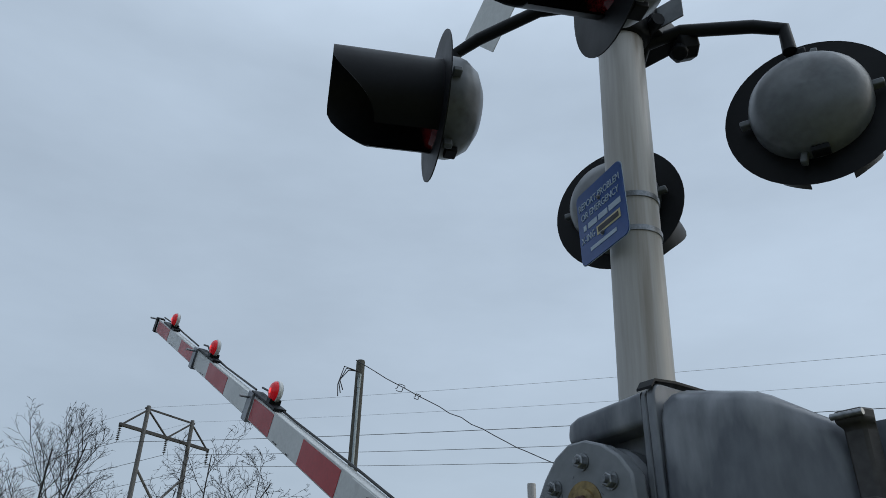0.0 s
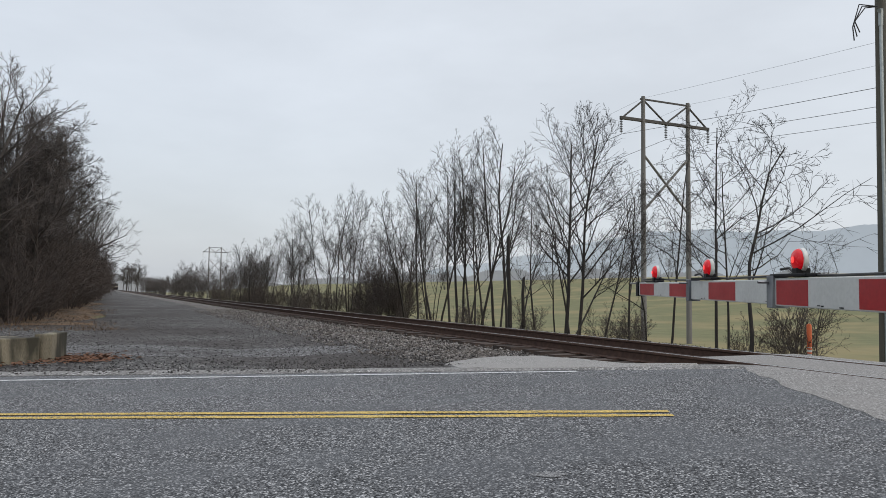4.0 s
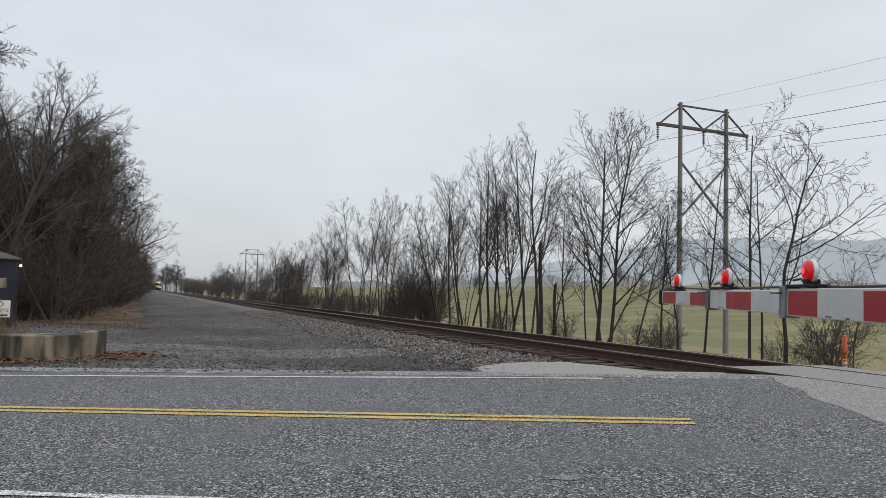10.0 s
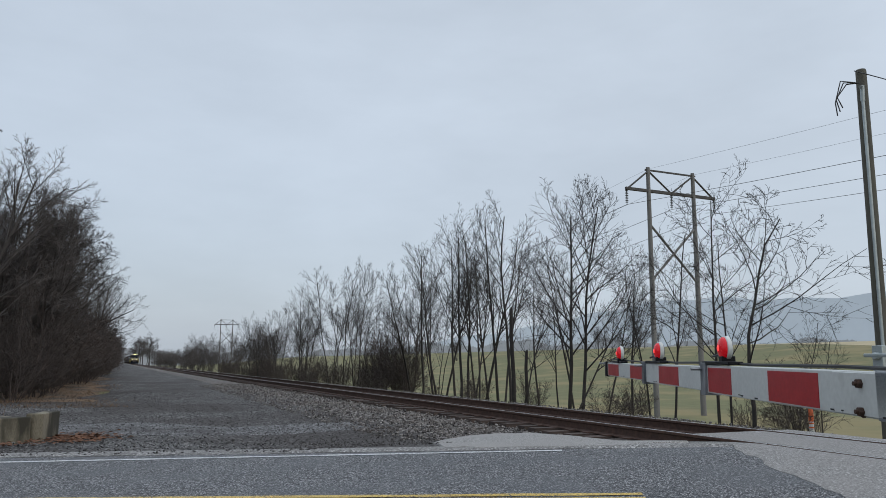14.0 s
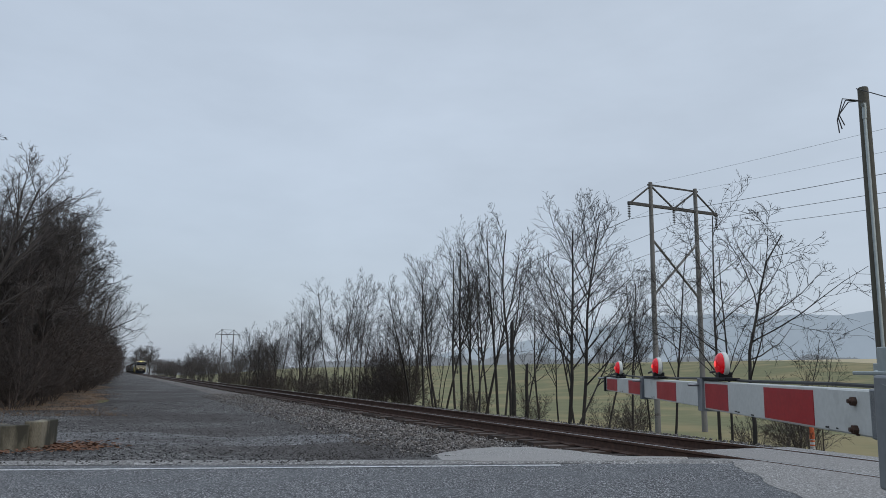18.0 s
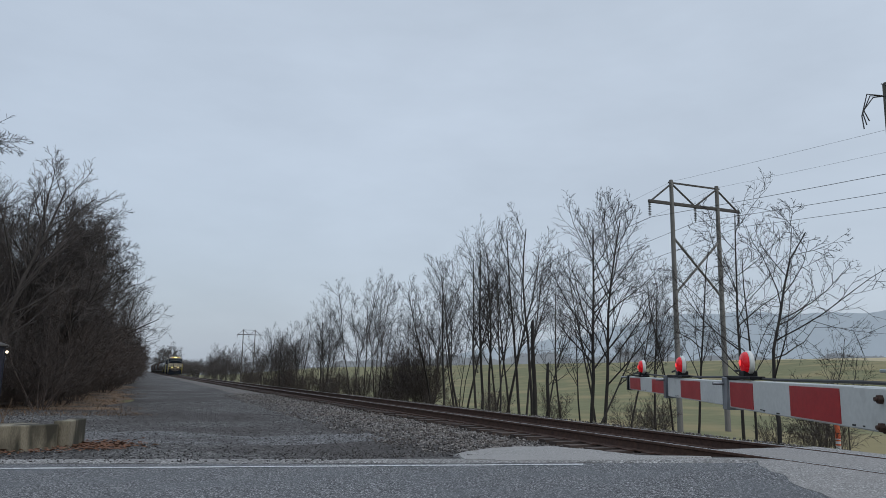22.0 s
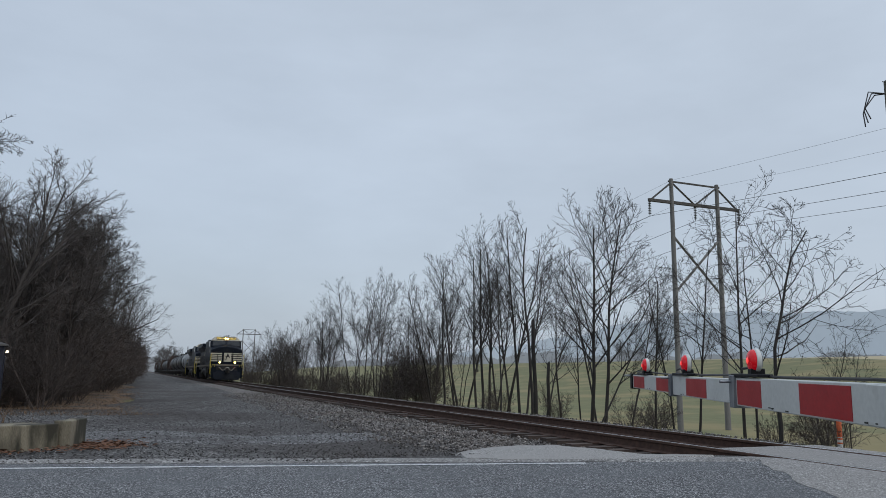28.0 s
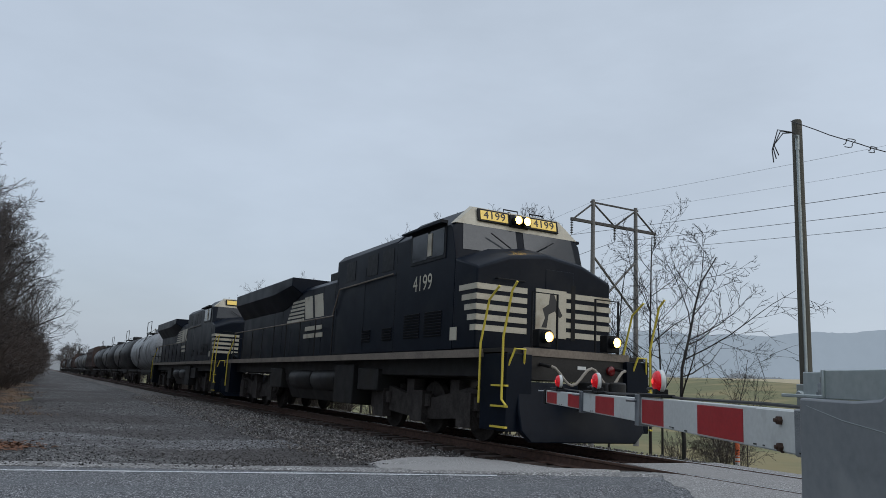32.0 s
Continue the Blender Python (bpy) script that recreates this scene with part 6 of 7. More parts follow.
letters("TRESPASSING", 0.085, M_INK, post, pose(0, -0.0295, 0.735, 90, 0, 0), squeeze=0.76)
part("small_print", box_mb((0, -0.0295, 0.645), (0.36, 0.002, 0.03)), M_INK, post, "bar of small print", 0)
rng = random.Random(12)
litter = MB()
for i in range(900):
    x, y = rng.gauss(2.05, 0.32), rng.gauss(15.9, 0.42)
    if rng.random() < 0.4:
        x, y = rng.gauss(0.3, 0.8), rng.gauss(14.9, 0.25)
    z = ground_z(x, y) + 0.03 + rng.uniform(0, 0.03)
    s, a = rng.uniform(0.03, 0.07), rng.uniform(0, 6.28)
    dx, dy = math.cos(a) * s, math.sin(a) * s
    litter.add([(x + dx, y + dy, z), (x - dy * 0.5, y + dx * 0.5, z + rng.uniform(-0.01, 0.025)), (x - dx, y - dy, z + rng.uniform(-0.01, 0.03)), (x + dy * 0.5, y - dx * 0.5, z + rng.uniform(0, 0.02))], [(0, 1, 2, 3)])
tagged(part("leaf_litter", litter, M_LEAFLITTER, None, smooth=0, solid=False), "heap of brown fallen leaves by the blocks", "leaves", kind="stuff")
tuft = MB()
for i in range(260):
    x, y = rng.gauss(-0.15, 0.25), rng.gauss(17.2, 0.7)
    z = ground_z(x, y)
    h, a = rng.uniform(0.25, 0.75), rng.uniform(0, 6.28)
    q = Vector((x + math.cos(a) * h * 0.3, y + math.sin(a) * h * 0.3, z + h))
    tuft.tube([(x, y, z), Vector((x, y, z)).lerp(q, 0.6) + Vector((0, 0, 0.05)), q], [0.005, 0.004, 0.002], 3, False)
tagged(part("dry_weeds", tuft, M_STRAW, None, smooth=0, solid=False), "dry straw-coloured weeds between the blocks", "weeds", kind="stuff")

# ---- train: local y runs back from the front coupler, z up from the rail ----
TRAIN = []


def wheelset(parent, y, r=0.53):
    for sx in (-1, 1):
        m = Matrix.Translation((sx * 0.75, y, r)) @ pose(0, 0, 0, 0, 90, 0)
        part("wheel", MB().lathe([(r, -0.06), (r, 0.06), (r - 0.05, 0.065), (0.14, 0.05), (0.12, 0.10), (0, 0.10)] if sx > 0 else [(0, -0.10), (0.12, -0.10), (0.14, -0.05), (r - 0.05, -0.065), (r, -0.06), (r, 0.06)], 28, m), M_TRUCK, parent, "steel wheel", 40)


def bogie(parent, yc, axles, name="truck", deep=1.0):
    L = (axles[-1] - axles[0]) + 1.3
    for sx in (-1, 1):
        prof = [(-L / 2, 0.62), (-L / 2 + 0.15, 0.80), (-L / 2 + 0.7, 0.84), (-0.6, 0.70), (0.6, 0.70), (L / 2 - 0.7, 0.84), (L / 2 - 0.15, 0.80), (L / 2, 0.62), (L / 2 - 0.3, 0.50), (0.5, 0.42), (-0.5, 0.42), (-L / 2 + 0.3, 0.50)]
        prof = [(y, 0.62 + (z - 0.62) * deep * 1.25) for y, z in prof]
        frame = MB()
        frame.prism(prof, (sx * 1.02 - 0.07, yc, 0), (0, 1, 0), (0, 0, 1), 0.14)
        for ay in axles:
            frame.box((sx * 1.12, yc + ay, 0.55), (0.22, 0.42 * deep, 0.50 * deep))
            frame.box((sx * 0.95, yc + ay + 0.62, 0.75), (0.25, 0.35, 0.55 * deep))
            for k in (-0.32, 0.32):
                frame.cyl((sx * 1.1, yc + ay + k, 0.55), (sx * 1.1, yc + ay + k, 0.80), 0.085, n=10)
        part(name + "_side_frame", frame, M_TRUCK, parent, "dusty cast truck side frame", 30)
    for ay in axles:
        wheelset(parent, yc + ay)


def locomotive(number, label):
    loco = thing("locomotive", pose(TRACK_X, 60, RAIL_Z), label, "locomotive")
    # underframe and deck
    part("underframe", box_mb((0, 11.45, 1.36), (2.6, 20.3, 0.40)), M_GRIME, loco, bevel=0.02)
    part("deck", box_mb((0, 11.5, 1.60), (3.08, 20.6, 0.07)), M_GRIME, loco)
    for sx in (-1, 1):
        part("sill", box_mb((sx * 1.545, 11.55, 1.555), (0.03, 19.5, 0.14)), M_SILL, loco, "grimy sill stripe", 0)
    part("sill", box_mb((0, 1.16, 1.60), (2.3, 0.03, 0.13)), M_SILL, loco, "grimy front sill stripe", 0)

    # cab and nose: one loft
    def ring(y, zs, zc, wb=1.53, wt=1.53, zt=None):
        return [(-wb, y, 1.64), (-wt, y, zs), (-wt * 0.55, y, zs + (zc - zs) * 0.7), (0, y, zc), (wt * 0.55, y, zs + (zc - zs) * 0.7), (wt, y, zs), (wb, y, 1.64)]

    nose = MB().loft([ring(2.12, 3.08, 3.46), ring(2.18, 3.13, 3.52), ring(2.95, 3.36, 3.74)])
    part("nose", nose, M_LOCO, loco, "black wide nose", 25, 0.03)
    cab = MB().loft([
        [(-1.53, 2.95, 1.64), (-1.53, 2.95, 3.42), (-1.45, 2.97, 3.52), (1.45, 2.97, 3.52), (1.53, 2.95, 3.42), (1.53, 2.95, 1.64)],
        [(-1.53, 3.12, 1.64), (-1.53, 3.12, 3.98), (-1.34, 3.14, 4.22), (1.34, 3.14, 4.22), (1.53, 3.12, 3.98), (1.53, 3.12, 1.64)],
        [(-1.53, 3.22, 1.64), (-1.53, 3.22, 4.05), (-0.98, 3.28, 4.50), (0.98, 3.28, 4.50), (1.53, 3.22, 4.05), (1.53, 3.22, 1.64)],
        [(-1.53, 5.6, 1.64), (-1.53, 5.6, 4.05), (-0.98, 5.6, 4.53), (0.98, 5.6, 4.53), (1.53, 5.6, 4.05), (1.53, 5.6, 1.64)]])
    part("cab", cab, M_LOCO, loco, "black cab", 20, 0.015)
    part("cab_brow", MB().loft([[(-1.46, 3.10, 4.10), (1.46, 3.10, 4.10), (1.04, 3.20, 4.49), (-1.04, 3.20, 4.49)], [(-1.50, 3.24, 4.10), (1.50, 3.24, 4.10), (1.04, 3.34, 4.525), (-1.04, 3.34, 4.525)]]), M_CREAM, loco, "dirty cream brow above the windscreen", 20)
    # windscreens
    for sx in (-1, 1):
        glass = [(sx * 0.09, 3.60), (sx * 1.36, 3.57), (sx * 1.30, 4.12), (sx * 0.09, 4.15)]
        ys = [2.985 + (z - 3.52) * 0.243 - 0.012 for _, z in glass]
        o = [(x, y, z) for (x, z), y in zip(glass, ys)]
        part("windscreen", MB().add(o + [(x, y - 0.012, z) for x, y, z in o], [(0, 1, 2, 3), (7, 6, 5, 4), (0, 4, 5, 1), (1, 5, 6, 2), (2, 6, 7, 3), (3, 7, 4, 0)]), M_GLASS, loco, "dark windscreen", 0)
        part("wiper", MB().cyl((sx * 0.75, 2.95, 3.95), (sx * 0.30, 2.93, 3.70), 0.012, n=6), M_BLACK, loco)
        # side windows and louvres
        part("side_window_frame", box_mb((sx * 1.535, 4.10, 3.76), (0.02, 1.55, 0.68)), M_BLACK, loco, bevel=0.004)
        part("side_window", box_mb((sx * 1.548, 4.45, 3.76), (0.008, 0.68, 0.55)), M_GLASS, loco, "dark side window", 0)
        part("side_window", box_mb((sx * 1.548, 3.70, 3.76), (0.008, 0.60, 0.55)), M_GLASS, loco, "dark side window", 0)
        part("window_post", box_mb((sx * 1.56, 3.98, 3.76), (0.02, 0.17, 0.46)), M_CREAM, loco, "pale window blind", 0)
        part("awning", MB().prism([(3.3, 4.10), (5.1, 4.10), (5.1, 4.13), (3.3, 4.16)], (sx * 1.53, 0, 0), (0, 1, 0), (0, 0, 1), sx * 0.16), M_LOCO, loco)
        part("side_plate", box_mb((sx * 1.535, 2.90, 1.93), (0.008, 0.26, 0.24)), M_CREAM, loco, "small cream plate on the cab side", 0)
        part("step_well", box_mb((sx * 1.28, 1.47, 0.92), (0.50, 0.80, 1.25)), M_LOCO, loco, "black stepwell", 30, 0.01)
        for i in range(3):
            part("step", box_mb((sx * 1.55, 1.24, 0.36 + 0.33 * i), (0.06, 0.44, 0.03)), M_HANDRAIL, loco, "yellow step edge", 0)
        for k, pts in enumerate((
                [(1.80, 0.72), (1.80, 1.72), (1.56, 2.45), (1.25, 2.66)],
                [(0.95, 0.70), (1.09, 0.80), (1.09, 1.80), (0.86, 2.55), (0.72, 2.68)])):
            part("handrail", MB().tube([(sx * 1.60, y, z) for y, z in pts], 0.02, 8), M_HANDRAIL, loco, "yellow handrail")
        # cream stripes running round the nose side
        for i in range(5):
            z = 2.02 + 0.185 * i
            part("stripe", box_mb((sx * 1.534, 2.20 + 0.055 * i, z), (0.008, 0.20 + 0.11 * i, 0.105)), M_CREAM, loco, "cream stripe", 0)
    # front stripes, panel and emblem
    for i in range(5):
        z = 2.02 + 0.185 * i
        for sx in (-1, 1):
            part("stripe", box_mb((sx * 0.98, 2.116, z), (1.08, 0.01, 0.105)), M_CREAM, loco, "cream stripe", 0)
    part("emblem_panel", box_mb((0.10, 2.11, 2.39), (0.70, 0.02, 0.90)), M_CREAM, loco, "cream nose panel", 0)
    emblem = [(-0.22, -0.30), (-0.10, -0.30), (-0.06, -0.05), (0.08, 0.02), (0.20, -0.10), (0.26, -0.05), (0.14, 0.16), (0.05, 0.36), (-0.03, 0.34), (-0.06, 0.14), (-0.20, 0.05), (-0.14, -0.12)]
    part("emblem", MB().prism([(-x, z) for x, z in emblem], (0.10, 2.098, 2.42), (-1, 0, 0), (0, 0, 1), 0.004), M_INK, loco, "dark leaping emblem", 0)
    part("nose_door", box_mb((0.30, 2.14, 3.02), (0.66, 0.06, 0.40)), M_LOCO, loco, bevel=0.01)
    # brow: number boards and headlights
    for sx in (-1, 1):
        b = part("number_board", box_mb((sx * 0.60, 3.125, 4.33), (0.76, 0.03, 0.27), pose(0, 0, 0, -12, 0, 0).to_3x3()), M_BLACK, loco, bevel=0.01)
        part("number_glass", box_mb((sx * 0.60, 3.112, 4.33), (0.64, 0.03, 0.19), pose(0, 0, 0, -12, 0, 0).to_3x3()), M_BOARD, b, "lit yellow number board", 0)
        letters(number, 0.225, M_INK, b, pose(sx * 0.60, 3.093, 4.332, 78, 0, 0), spacing=1.12, squeeze=1.05)
        letters(number, 0.225, M_INK, b, pose(sx * 0.60 + 0.008, 3.0925, 4.336, 78, 0, 0), spacing=1.12, squeeze=1.05)
        m = Matrix.Translation((sx * 0.105, 3.09, 4.31)) @ pose(0, 0, 0, 90, 0, 0)
        h = part("headlight", MB().lathe([(0.10, -0.08), (0.10, 0.14), (0.087, 0.145), (0.087, 0.13)], 20, m, False), M_BLACK, loco, "deep lamp barrel", 40)
        part("headlight_reflector", MB().lathe([(0.086, 0.14), (0.07, 0.05), (0.03, 0.005)], 20, m, False), M_HEADLIGHT, h, "warm lit reflector", 40)
        part("lamp_core", MB().lathe([(0.084, 0.108), (0.06, 0.120), (0.0, 0.126)], 20, m), M_CORE, h, "bright lamp lens")
        m = Matrix.Translation((sx * 0.74, 1.12, 1.86)) @ pose(0, 0, 0, 90, 0, 0)
        d = part("ditch_light", MB().box((sx * 0.74, 1.22, 1.84), (0.26, 0.2, 0.30)), M_BLACK, loco, bevel=0.01)
        part("lamp_barrel", MB().lathe([(0.10, -0.01), (0.10, 0.12), (0.088, 0.125), (0.088, 0.11)], 20, m, False), M_BLACK, d, "", 40)
        part("ditch_reflector", MB().lathe([(0.087, 0.12), (0.07, 0.045), (0.03, 0.007)], 20, m, False), M_DITCH, d, "amber lit reflector", 40)
        part("lamp_core", MB().lathe([(0.084, 0.092), (0.06, 0.103), (0.0, 0.108)], 20, m), M_CORE, d, "bright lamp lens")
    part("red_marker", MB().lathe([(0.085, 0.0), (0.085, 0.05), (0.06, 0.075), (0.0, 0.08)], 20, Matrix.Translation((0.72, 1.17, 1.36)) @ pose(0, 0, 0, 90, 0, 0)), M_LENS_OFF, loco, "dark red round marker lens", 40)
    part("pilot_plate", box_mb((0.08, 1.163, 1.38), (0.18, 0.012, 0.06)), M_WHITE, loco, "small white plate on the pilot", 0)
    part("headlight_box", box_mb((0, 3.13, 4.31), (0.46, 0.10, 0.26), pose(0, 0, 0, -12, 0, 0).to_3x3()), M_BLACK, loco, "black headlight box", bevel=0.015)
    part("nose_recess", box_mb((0.62, 2.112, 2.45), (0.10, 0.012, 1.05)), M_BLACK, loco, "dark nose door edge", 0)
    part("nose_grab", MB().tube([(-1.15, 2.10, 2.92), (-1.15, 2.03, 2.92), (-0.55, 2.03, 2.92), (-0.55, 2.10, 2.92)], 0.014, 6), M_BLACK, loco)
    for gx in (-0.2, 0.45):
        part("roof_grab", MB().tube([(gx, 3.40, 4.51), (gx, 3.40, 4.60), (gx + 0.35, 3.40, 4.60), (gx + 0.35, 3.40, 4.51)], 0.014, 6), M_BLACK, loco)
    # front platform
    part("end_sheet", box_mb((0, 1.20, 1.35), (2.9, 0.06, 0.42)), M_GRIME, loco)
    part("plow", MB().loft([[(-1.28, 1.12, 1.10), (1.28, 1.12, 1.10), (1.28, 1.24, 1.10), (-1.28, 1.24, 1.10)], [(-1.32, 1.0, 0.62), (1.32, 1.0, 0.62), (1.32, 1.16, 0.62), (-1.32, 1.16, 0.62)], [(-1.30, 0.94, 0.32), (1.30, 0.94, 0.32), (1.30, 1.1, 0.32), (-1.30, 1.1, 0.32)], [(-1.10, 0.93, 0.13), (1.10, 0.93, 0.13), (1.10, 1.05, 0.13), (-1.10, 1.05, 0.13)]]), M_LOCO, loco, "black snow plow", 20, 0.02)
    part("coupler", MB().box((0, 0.62, 0.98), (0.30, 0.75, 0.32)).cyl((0.05, 0.22, 0.81), (0.05, 0.22, 1.15), 0.14, n=12), M_GRIME, loco, "knuckle coupler", bevel=0.03)
    for sx in (-1, 1):
        part("hose_end", MB().cyl((sx * 0.80, 1.16, 1.40), (sx * 0.80, 0.86, 1.36), 0.03, n=10), M_GRIME, loco)
        part("front_rail", MB().tube([(sx * 0.42, 1.22, 1.64), (sx * 0.42, 1.22, 2.62), (sx * 0.95, 1.22, 2.62), (sx * 0.95, 1.22, 1.64)], 0.022, 8), M_BLACK, loco, "black platform rail")
        part("cut_lever", MB().tube([(sx * 1.5, 1.1, 1.30), (sx * 1.42, 1.0, 1.62), (sx * 1.22, 1.0, 1.62), (sx * 1.18, 1.1, 1.35)], 0.02, 6), M_HANDRAIL, loco, "yellow cut lever")
    part("air_hose", MB().tube([(-0.80 + 1.6 * t / 20, 0.86 - 0.06 * math.sin(math.pi * t / 20), 1.22 + 0.15 * math.cos(4 * math.pi * t / 20)) for t in range(21)], 0.024, 8), M_HOSE, loco, "pale looped air hose")
    # equipment section behind the cab (full width), then the long hood and radiators
    part("blower_housing", MB().loft([[(-1.52, y, 1.64), (-1.52, y, 4.08), (-1.36, y, 4.24), (1.36, y, 4.24), (1.52, y, 4.08), (1.52, y, 1.64)] for y in (5.605, 9.4)]), M_LOCO, loco, "black equipment housing", 20, 0.015)
    for sx in (-1, 1):
        for y in (6.1, 7.0, 8.4):
            part("grille", box_mb((sx * 1.50, y, 3.72), (0.055, 0.62, 0.5)), M_BLACK, loco, "dark intake grille", 0)
        for y, n, h in ((5.1, 9, 0.52), (4.15, 9, 0.52), (5.95, 5, 0.3), (7.15, 5, 0.3)):
            for i in range(n):
                part("louvre", box_mb((sx * 1.535, y - 0.4 if y < 5.5 else y, 1.92 + h * i / n), (0.02, 0.72 if y < 5.5 else 0.5, 0.03), pose(0, 0, 0, 0, sx * 25, 0).to_3x3()), M_BLACK, loco, smooth=0)
        for y in (5.62, 7.4, 9.3):
            part("door_seam", box_mb((sx * 1.5215, y, 2.7), (0.006, 0.02, 2.0)), M_BLACK, loco, smooth=0)
        part("grab_iron", MB().tube([(sx * 1.56, 5.7, 3.36), (sx * 1.56, 9.05, 3.32), (sx * 1.56, 9.45, 2.68)], 0.018, 6), M_SILL, loco, "pale handrail along the housing")
        letters(number, 0.46, M_CREAM, loco, pose(sx * 1.537, 4.28, 3.0, 90, 0, 90 * sx), squeeze=0.95, label="cream road number")
        # owner's marks as plain shapes
        for i in range(6):
            part("logo_bar", box_mb((sx * 1.19, 13.95 - 0.05 * i, 2.80 + 0.118 * i), (0.012, 1.75 - 0.10 * i, 0.07)), M_CREAM, loco, "cream logo bar", 0)
        for y0, poly in ((12.55, [(-0.38, 0), (0.36, 0), (0.14, 0.68), (-0.60, 0.68)]), (11.60, [(-0.40, 0), (0.36, 0), (0.14, 0.68), (-0.62, 0.68)])):
            part("logo_block", MB().prism([(-p, q) for p, q in poly] if sx < 0 else poly, (sx * 1.185, y0, 2.80), (0, 1, 0), (0, 0, 1), 0.012), M_CREAM, loco, "cream logo block", 0)
        for i, w in enumerate((1.55, 1.75)):
            part("name_bar", box_mb((sx * 1.19, 12.1, 2.49 - 0.22 * i), (0.012, w, 0.13)), M_CREAM, loco, "cream bar of lettering", 0)
    part("long_hood", MB().loft([[(-1.18, y, 1.64), (-1.18, y, 3.68), (-1.02, y, 3.82), (1.02, y, 3.82), (1.18, y, 3.68), (1.18, y, 1.64)] for y in (9.405, 20.8)]), M_LOCO, loco, "black long hood", 20, 0.015)
    part("radiator", MB().loft([[(-1.185, y, 3.20 + k), (-1.55, y, 3.72 + k * 0.3), (-1.55, y, 4.12), (1.55, y, 4.12), (1.55, y, 3.72 + k * 0.3), (1.185, y, 3.20 + k)] for y, k in ((13.4, 0.42), (14.6, 0.12), (15.4, 0.0), (20.9, 0.0))]), M_LOCO, loco, "black flared radiator housing", 20, 0.02)
    part("exhaust_stack", box_mb((-0.3, 11.4, 3.95), (1.1, 0.9, 0.34)), M_BLACK, loco, bevel=0.02)
    for at, dims in (((0, 7.5, 4.28), (1.2, 2.4, 0.10)), ((0, 17.5, 4.16), (1.8, 5.0, 0.10))):
        part("roof_vent", box_mb(at, dims), M_BLACK, loco, bevel=0.02)
    part("horn", MB().tube([(0.3, 4.3, 4.50), (0.3, 4.3, 4.66), (0.3, 3.95, 4.66)], [0.03, 0.03, 0.07], 8).tube([(0.15, 4.3, 4.66), (0.15, 4.55, 4.68)], [0.03, 0.06], 8), M_GRIME, loco)
    part("antenna", MB().box((0, 4.0, 4.54), (0.5, 0.9, 0.05)).cyl((-0.5, 4.8, 4.50), (-0.5, 4.8, 4.75), 0.012, n=6), M_BLACK, loco)
    # side railings of the long hood
    for sx in (-1, 1):
        part("walkway_rail", MB().tube([(sx * 1.52, 9.5, 2.66), (sx * 1.52, 20.8, 2.66)], 0.02, 6), M_SILL, loco, "pale worn handrail")
        for i in range(9):
            y = 9.5 + i * 1.41
            part("rail_post", MB().cyl((sx * 1.52, y, 1.6), (sx * 1.52, y, 2.66), 0.018, n=6), M_GRIME, loco)
        for i in range(7):
            part("hood_door_seam", box_mb((sx * 1.1815, 10.4 + i, 2.7), (0.006, 0.018, 1.9)), M_BLACK, loco, smooth=0)
        part("rear_handrail", MB().tube([(sx * 1.58, 21.4, 0.6), (sx * 1.58, 21.4, 1.8), (sx * 1.4, 21.1, 2.6)], 0.024, 8), M_HANDRAIL, loco, "yellow handrail")
        part("rear_step", box_mb((sx * 1.30, 21.15, 0.95), (0.5, 0.6, 1.2)), M_LOCO, loco, bevel=0.01)
        # tanks and boxes below the frame
        for y in (10.5, 12.55):
            part("air_tank", MB().lathe([(0.02, -0.98), (0.26, -0.94), (0.31, -0.82), (0.31, 0.82), (0.26, 0.94), (0.02, 0.98)], 20, Matrix.Translation((sx * 1.12, y, 1.0)) @ pose(0, 0, 0, 90, 0, 0)), M_GRIME, loco, "dark air reservoir", 40)
        for at, dims in (((sx * 1.12, 8.7, 0.92), (0.62, 1.3, 0.95)), ((sx * 1.05, 7.2, 1.05), (0.7, 1.2, 0.5)), ((sx * 1.05, 14.9, 1.0), (0.7, 1.3, 0.6))):
            part("equipment_box", box_mb(at, dims), M_GRIME, loco, bevel=0.02)
    part("fuel_tank", MB().loft([[(-1.30, y, 0.95), (-1.05, y, 0.42), (1.05, y, 0.42), (1.30, y, 0.95), (1.30, y, 1.2), (-1.30, y, 1.2)] for y in (8.3, 14.1)]), M_GRIME, loco, "black fuel tank", 20, 0.02)
    bogie(loco, 4.9, (-1.95, 0, 1.95), "truck", 1.25)
    bogie(loco, 18.1, (-1.95, 0, 1.95), "truck", 1.25)
    return loco


lead = locomotive("4199", "black freight locomotive with cream nose stripes, lights on")
TRAIN.append((lead, 0.0))


def unlit_copy(src, m):
    """A second engine: the same body with its lamps out."""
    other = copy_thing(src, m)
    for o in other.children_recursive:
        if o.name.startswith(("headlight_reflector", "ditch_reflector", "lamp_core")):
            o.data = o.data.copy()
            o.data.materials[0] = M_GLASS
        if o.name.startswith("lettering"):
            bpy.data.objects.remove(o)
    return other


second = unlit_copy(lead, pose(TRACK_X, 90, RAIL_Z))
second["label"] = "second black freight locomotive behind the leading one"
TRAIN.append((second, 22.6))


def freight_base(car, length):
    part("centre_sill", box_mb((0, length / 2, 0.98), (0.6, length - 0.3, 0.35)), M_GRIME, car)
    for y in (0.1, length - 0.1):
        part("coupler", box_mb((0, y, 0.9), (0.28, 0.7, 0.28)), M_GRIME, car, bevel=0.03)
    for y in (2.2, length - 2.2):
        bogie(car, y, (-0.87, 0.87))


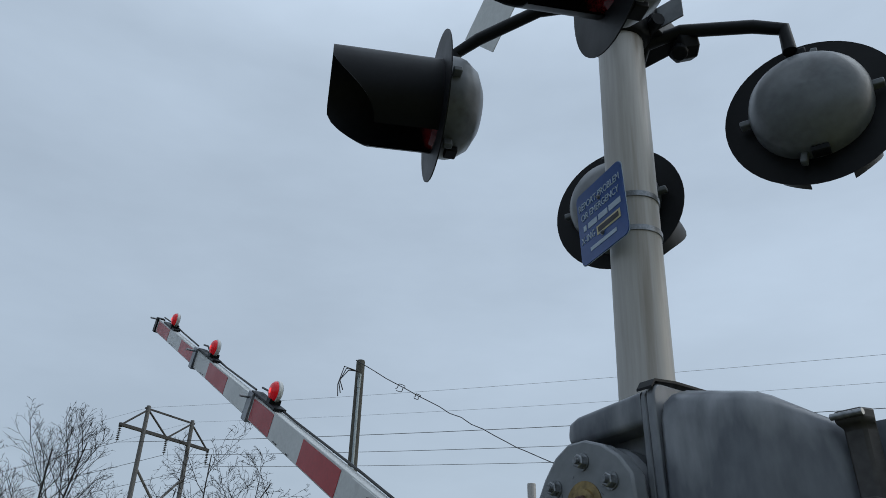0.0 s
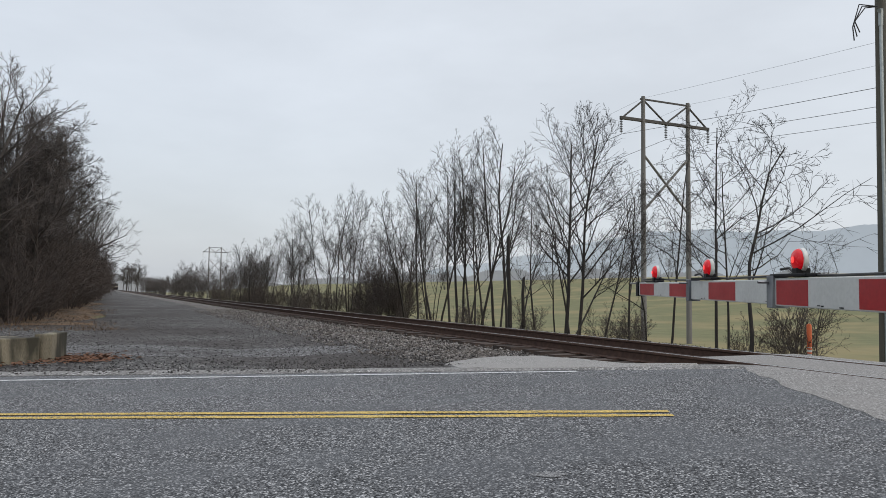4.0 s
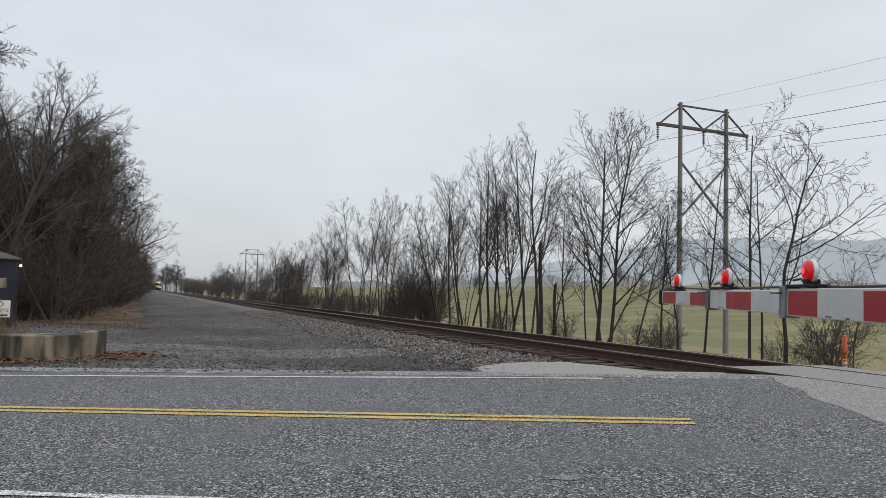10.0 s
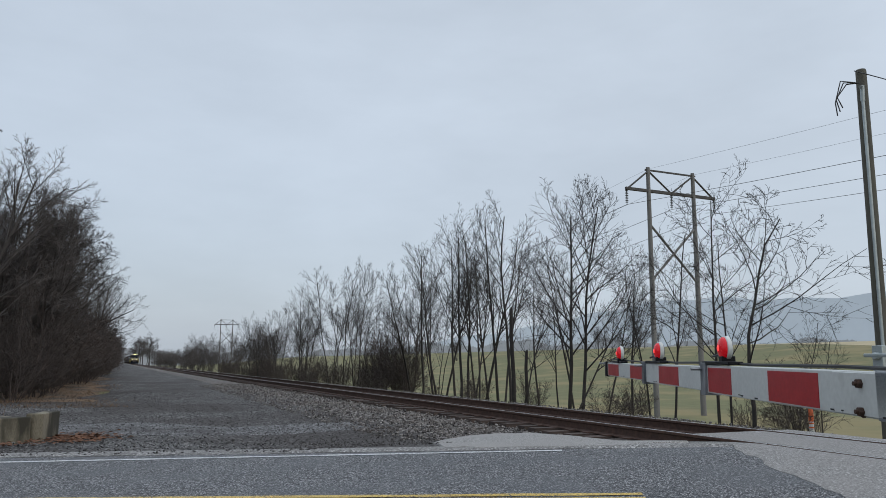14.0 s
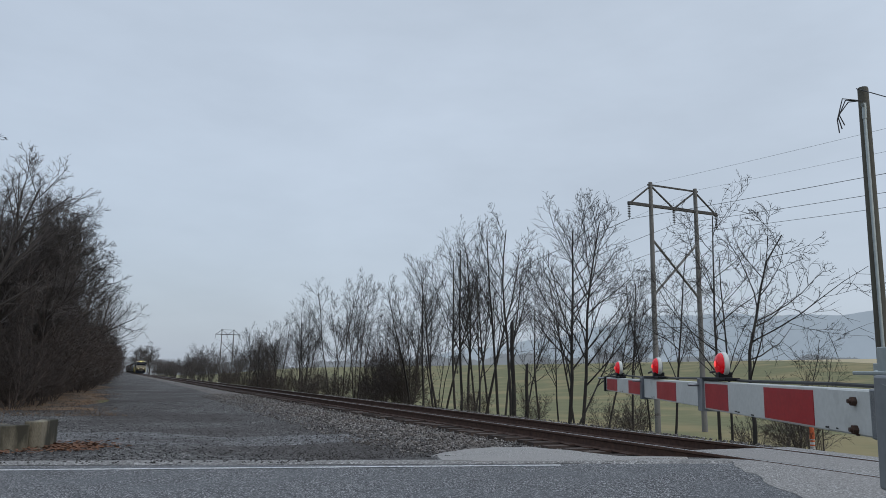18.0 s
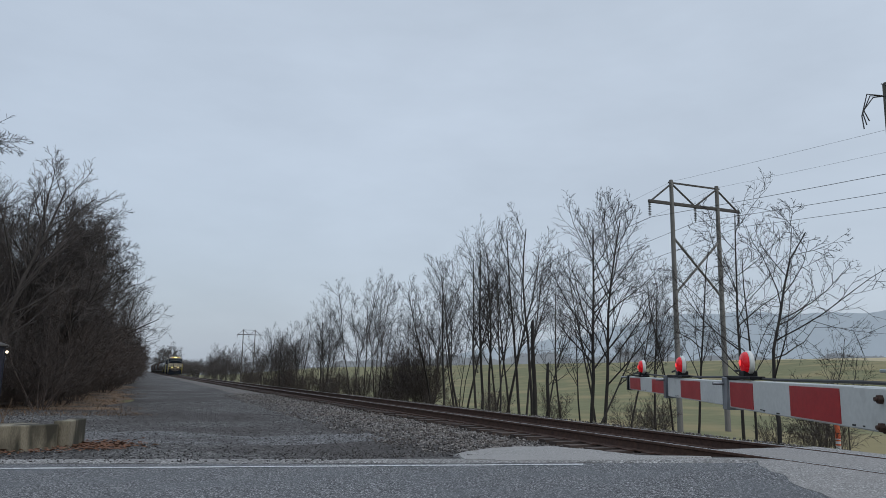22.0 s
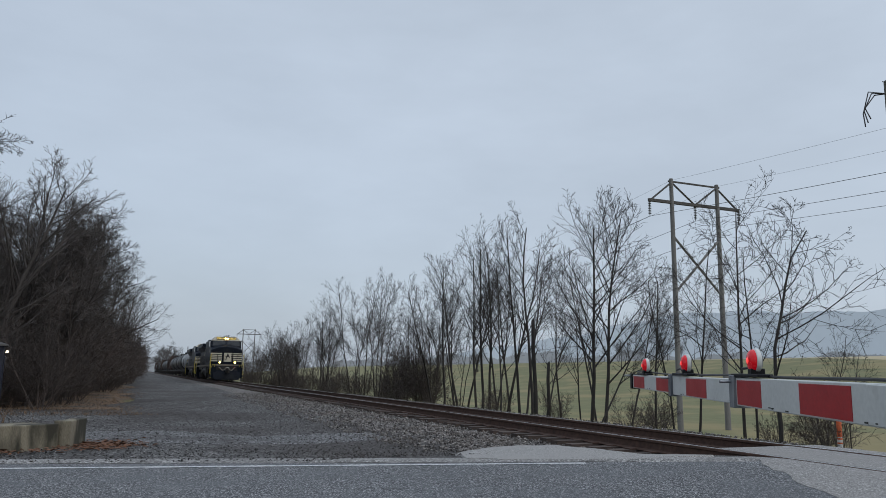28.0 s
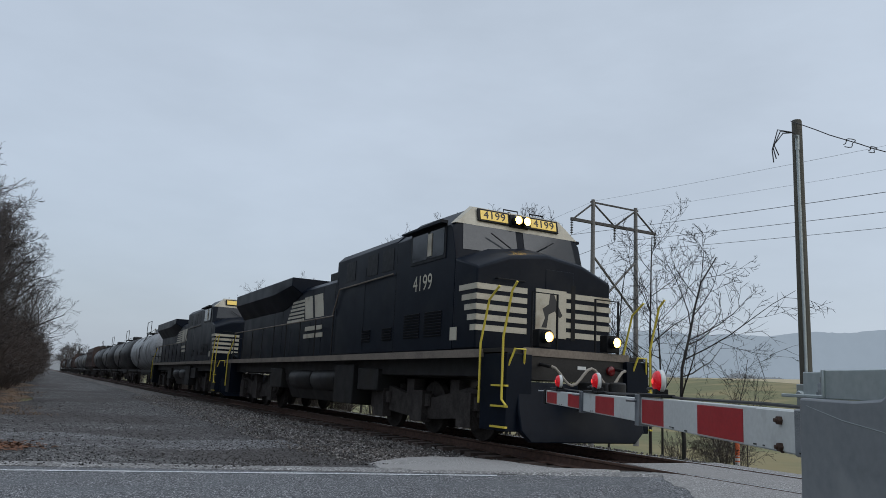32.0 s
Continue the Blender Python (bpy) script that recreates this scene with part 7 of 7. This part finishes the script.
def tank_car(mat, label, length=16.2, r=1.45):
    car = thing("tank_car", pose(TRACK_X, 120, RAIL_Z), label, "tank car", "freight cars")
    freight_base(car, length)
    m = Matrix.Translation((0, length / 2, 1.15 + r)) @ pose(0, 0, 0, 90, 0, 0)
    h = length / 2 - 0.75
    part("tank", MB().lathe([(0.02, -h), (r * 0.55, -h + 0.08), (r * 0.85, -h + 0.28), (r, -h + 0.62), (r, h - 0.62), (r * 0.85, h - 0.28), (r * 0.55, h - 0.08), (0.02, h)], 36, m), mat, car, smooth=40)
    for k in (-0.6, 0, 0.6):
        part("tank_band", MB().lathe([(r + 0.012, -0.05), (r + 0.012, 0.05)], 36, m @ pose(0, 0, k * h)), mat, car)
    part("manway", MB().lathe([(0.45, 0), (0.45, 0.35), (0.35, 0.42)], 20, pose(0, length / 2, 1.15 + 2 * r - 0.08)), mat, car)
    plat = part("platform", box_mb((0, length / 2, 1.15 + 2 * r - 0.05), (1.9, 2.4, 0.06)), M_GRIME, car)
    for sx in (-1, 1):
        part("platform_rail", MB().tube([(sx * 0.95, length / 2 - 1.2, 1.1 + 2 * r), (sx * 0.95, length / 2 - 1.2, 2.0 + 2 * r), (sx * 0.95, length / 2 + 1.2, 2.0 + 2 * r), (sx * 0.95, length / 2 + 1.2, 1.1 + 2 * r)], 0.025, 6), M_GRIME, plat)
        part("ladder", MB().tube([(sx * 1.47, length / 2 - 0.25, 1.0), (sx * 1.47, length / 2 - 0.25, 2.8), (sx * 0.95, length / 2 - 0.25, 4.0)], 0.02, 5).tube([(sx * 1.47, length / 2 + 0.25, 1.0), (sx * 1.47, length / 2 + 0.25, 2.8), (sx * 0.95, length / 2 + 0.25, 4.0)], 0.02, 5), M_GRIME, car)
        part("side_sill", box_mb((sx * 1.3, length / 2, 1.1), (0.12, length - 1.2, 0.16)), M_GRIME, car)
    for y in (0.8, length - 0.8):
        part("end_rail", MB().tube([(-1.4, y, 1.15), (-1.4, y, 2.1), (1.4, y, 2.1), (1.4, y, 1.15)], 0.025, 6), M_GRIME, car)
    return car, length


def hopper_car(mat, label, length=17.0, top=4.5):
    car = thing("hopper_car", pose(TRACK_X, 140, RAIL_Z), label, "hopper car", "freight cars")
    freight_base(car, length)
    part("body", MB().loft([[(-1.5, y, 1.5), (-1.56, y, 3.2), (-1.45, y, top - 0.25), (-0.9, y, top), (0.9, y, top), (1.45, y, top - 0.25), (1.56, y, 3.2), (1.5, y, 1.5)] for y in (1.0, length - 1.0)]), mat, car, "curved steel side", 30)
    for sx in (-1, 1):
        for i in range(11):
            part("side_rib", box_mb((sx * 1.565, 1.6 + i * (length - 3.2) / 10, 2.6), (0.05, 0.09, 2.2)), mat, car, smooth=0)
    for i in range(3):
        y = length * (0.28 + 0.22 * i)
        part("hopper_bay", MB().loft([[(-1.3, y - 1.6, 1.52), (1.3, y - 1.6, 1.52), (1.3, y + 1.6, 1.52), (-1.3, y + 1.6, 1.52)], [(-0.5, y - 0.4, 0.5), (0.5, y - 0.4, 0.5), (0.5, y + 0.4, 0.5), (-0.5, y + 0.4, 0.5)]]), mat, car)
    part("roof_walk", box_mb((0, length / 2, top + 0.12), (0.6, length - 2.4, 0.04)), M_GRIME, car)
    for y in (0.75, length - 0.75):
        part("end_ladder", MB().tube([(-1.3, y, 1.2), (-1.3, y, top - 0.2)], 0.03, 5).tube([(-0.9, y, 1.2), (-0.9, y, top - 0.1)], 0.03, 5), mat, car)
    return car, length


back = 22.6 * 2
protos = {}
for key in "wbbbnbgbnbhnbbnb":
    if key not in protos:
        protos[key] = {"w": lambda: tank_car(M_TANKW, "dusty pale grey tank car with a top platform"), "b": lambda: tank_car(M_TANKB, "black tank car with a railed top platform"), "g": lambda: tank_car(M_TANKG, "grey tank car with a railed platform"),
                       "h": lambda: hopper_car(M_TANKG, "dark grey covered hopper car", 14.5, 4.3), "n": lambda: hopper_car(M_BROWN, "rusty brown hopper car")}[key]()
        car, ln = protos[key]
    else:
        src, ln = protos[key]
        car = copy_thing(src, pose(TRACK_X, 200, RAIL_Z))
    TRAIN.append((car, back))
    back += ln + 0.25



def run(left):
    """Metres still to go, with so many seconds left: the train slows a little as it nears."""
    k = min(left, 13.0)
    return 15.9 * k + 0.25 * k * k + 22.4 * (left - k)


def motions():
    fall = [(0.0, 26.7), (0.2, 24.0), (0.5, 20.3), (1.0, 13.9), (1.5, 8.1), (2.0, 1.6), (2.3, 0.5), (2.5, 0.2), (3.0, 0.1), (10.0, 0.1), (20.0, 0.1), (32.0, 0.1)]
    walk(gate, [(t, pose(*PIVOT, a + 0.5, 0, ARM_YAW)) for t, a in fall])
    walk(plates, [(t, pose(*SHAFT, a + 0.5, 0, ARM_YAW)) for t, a in fall])
    for car, back in TRAIN:
        walk(car, [(t, pose(TRACK_X, 10.92 + run(32.0 - t) + back, RAIL_Z)) for t in range(33)])


motions()
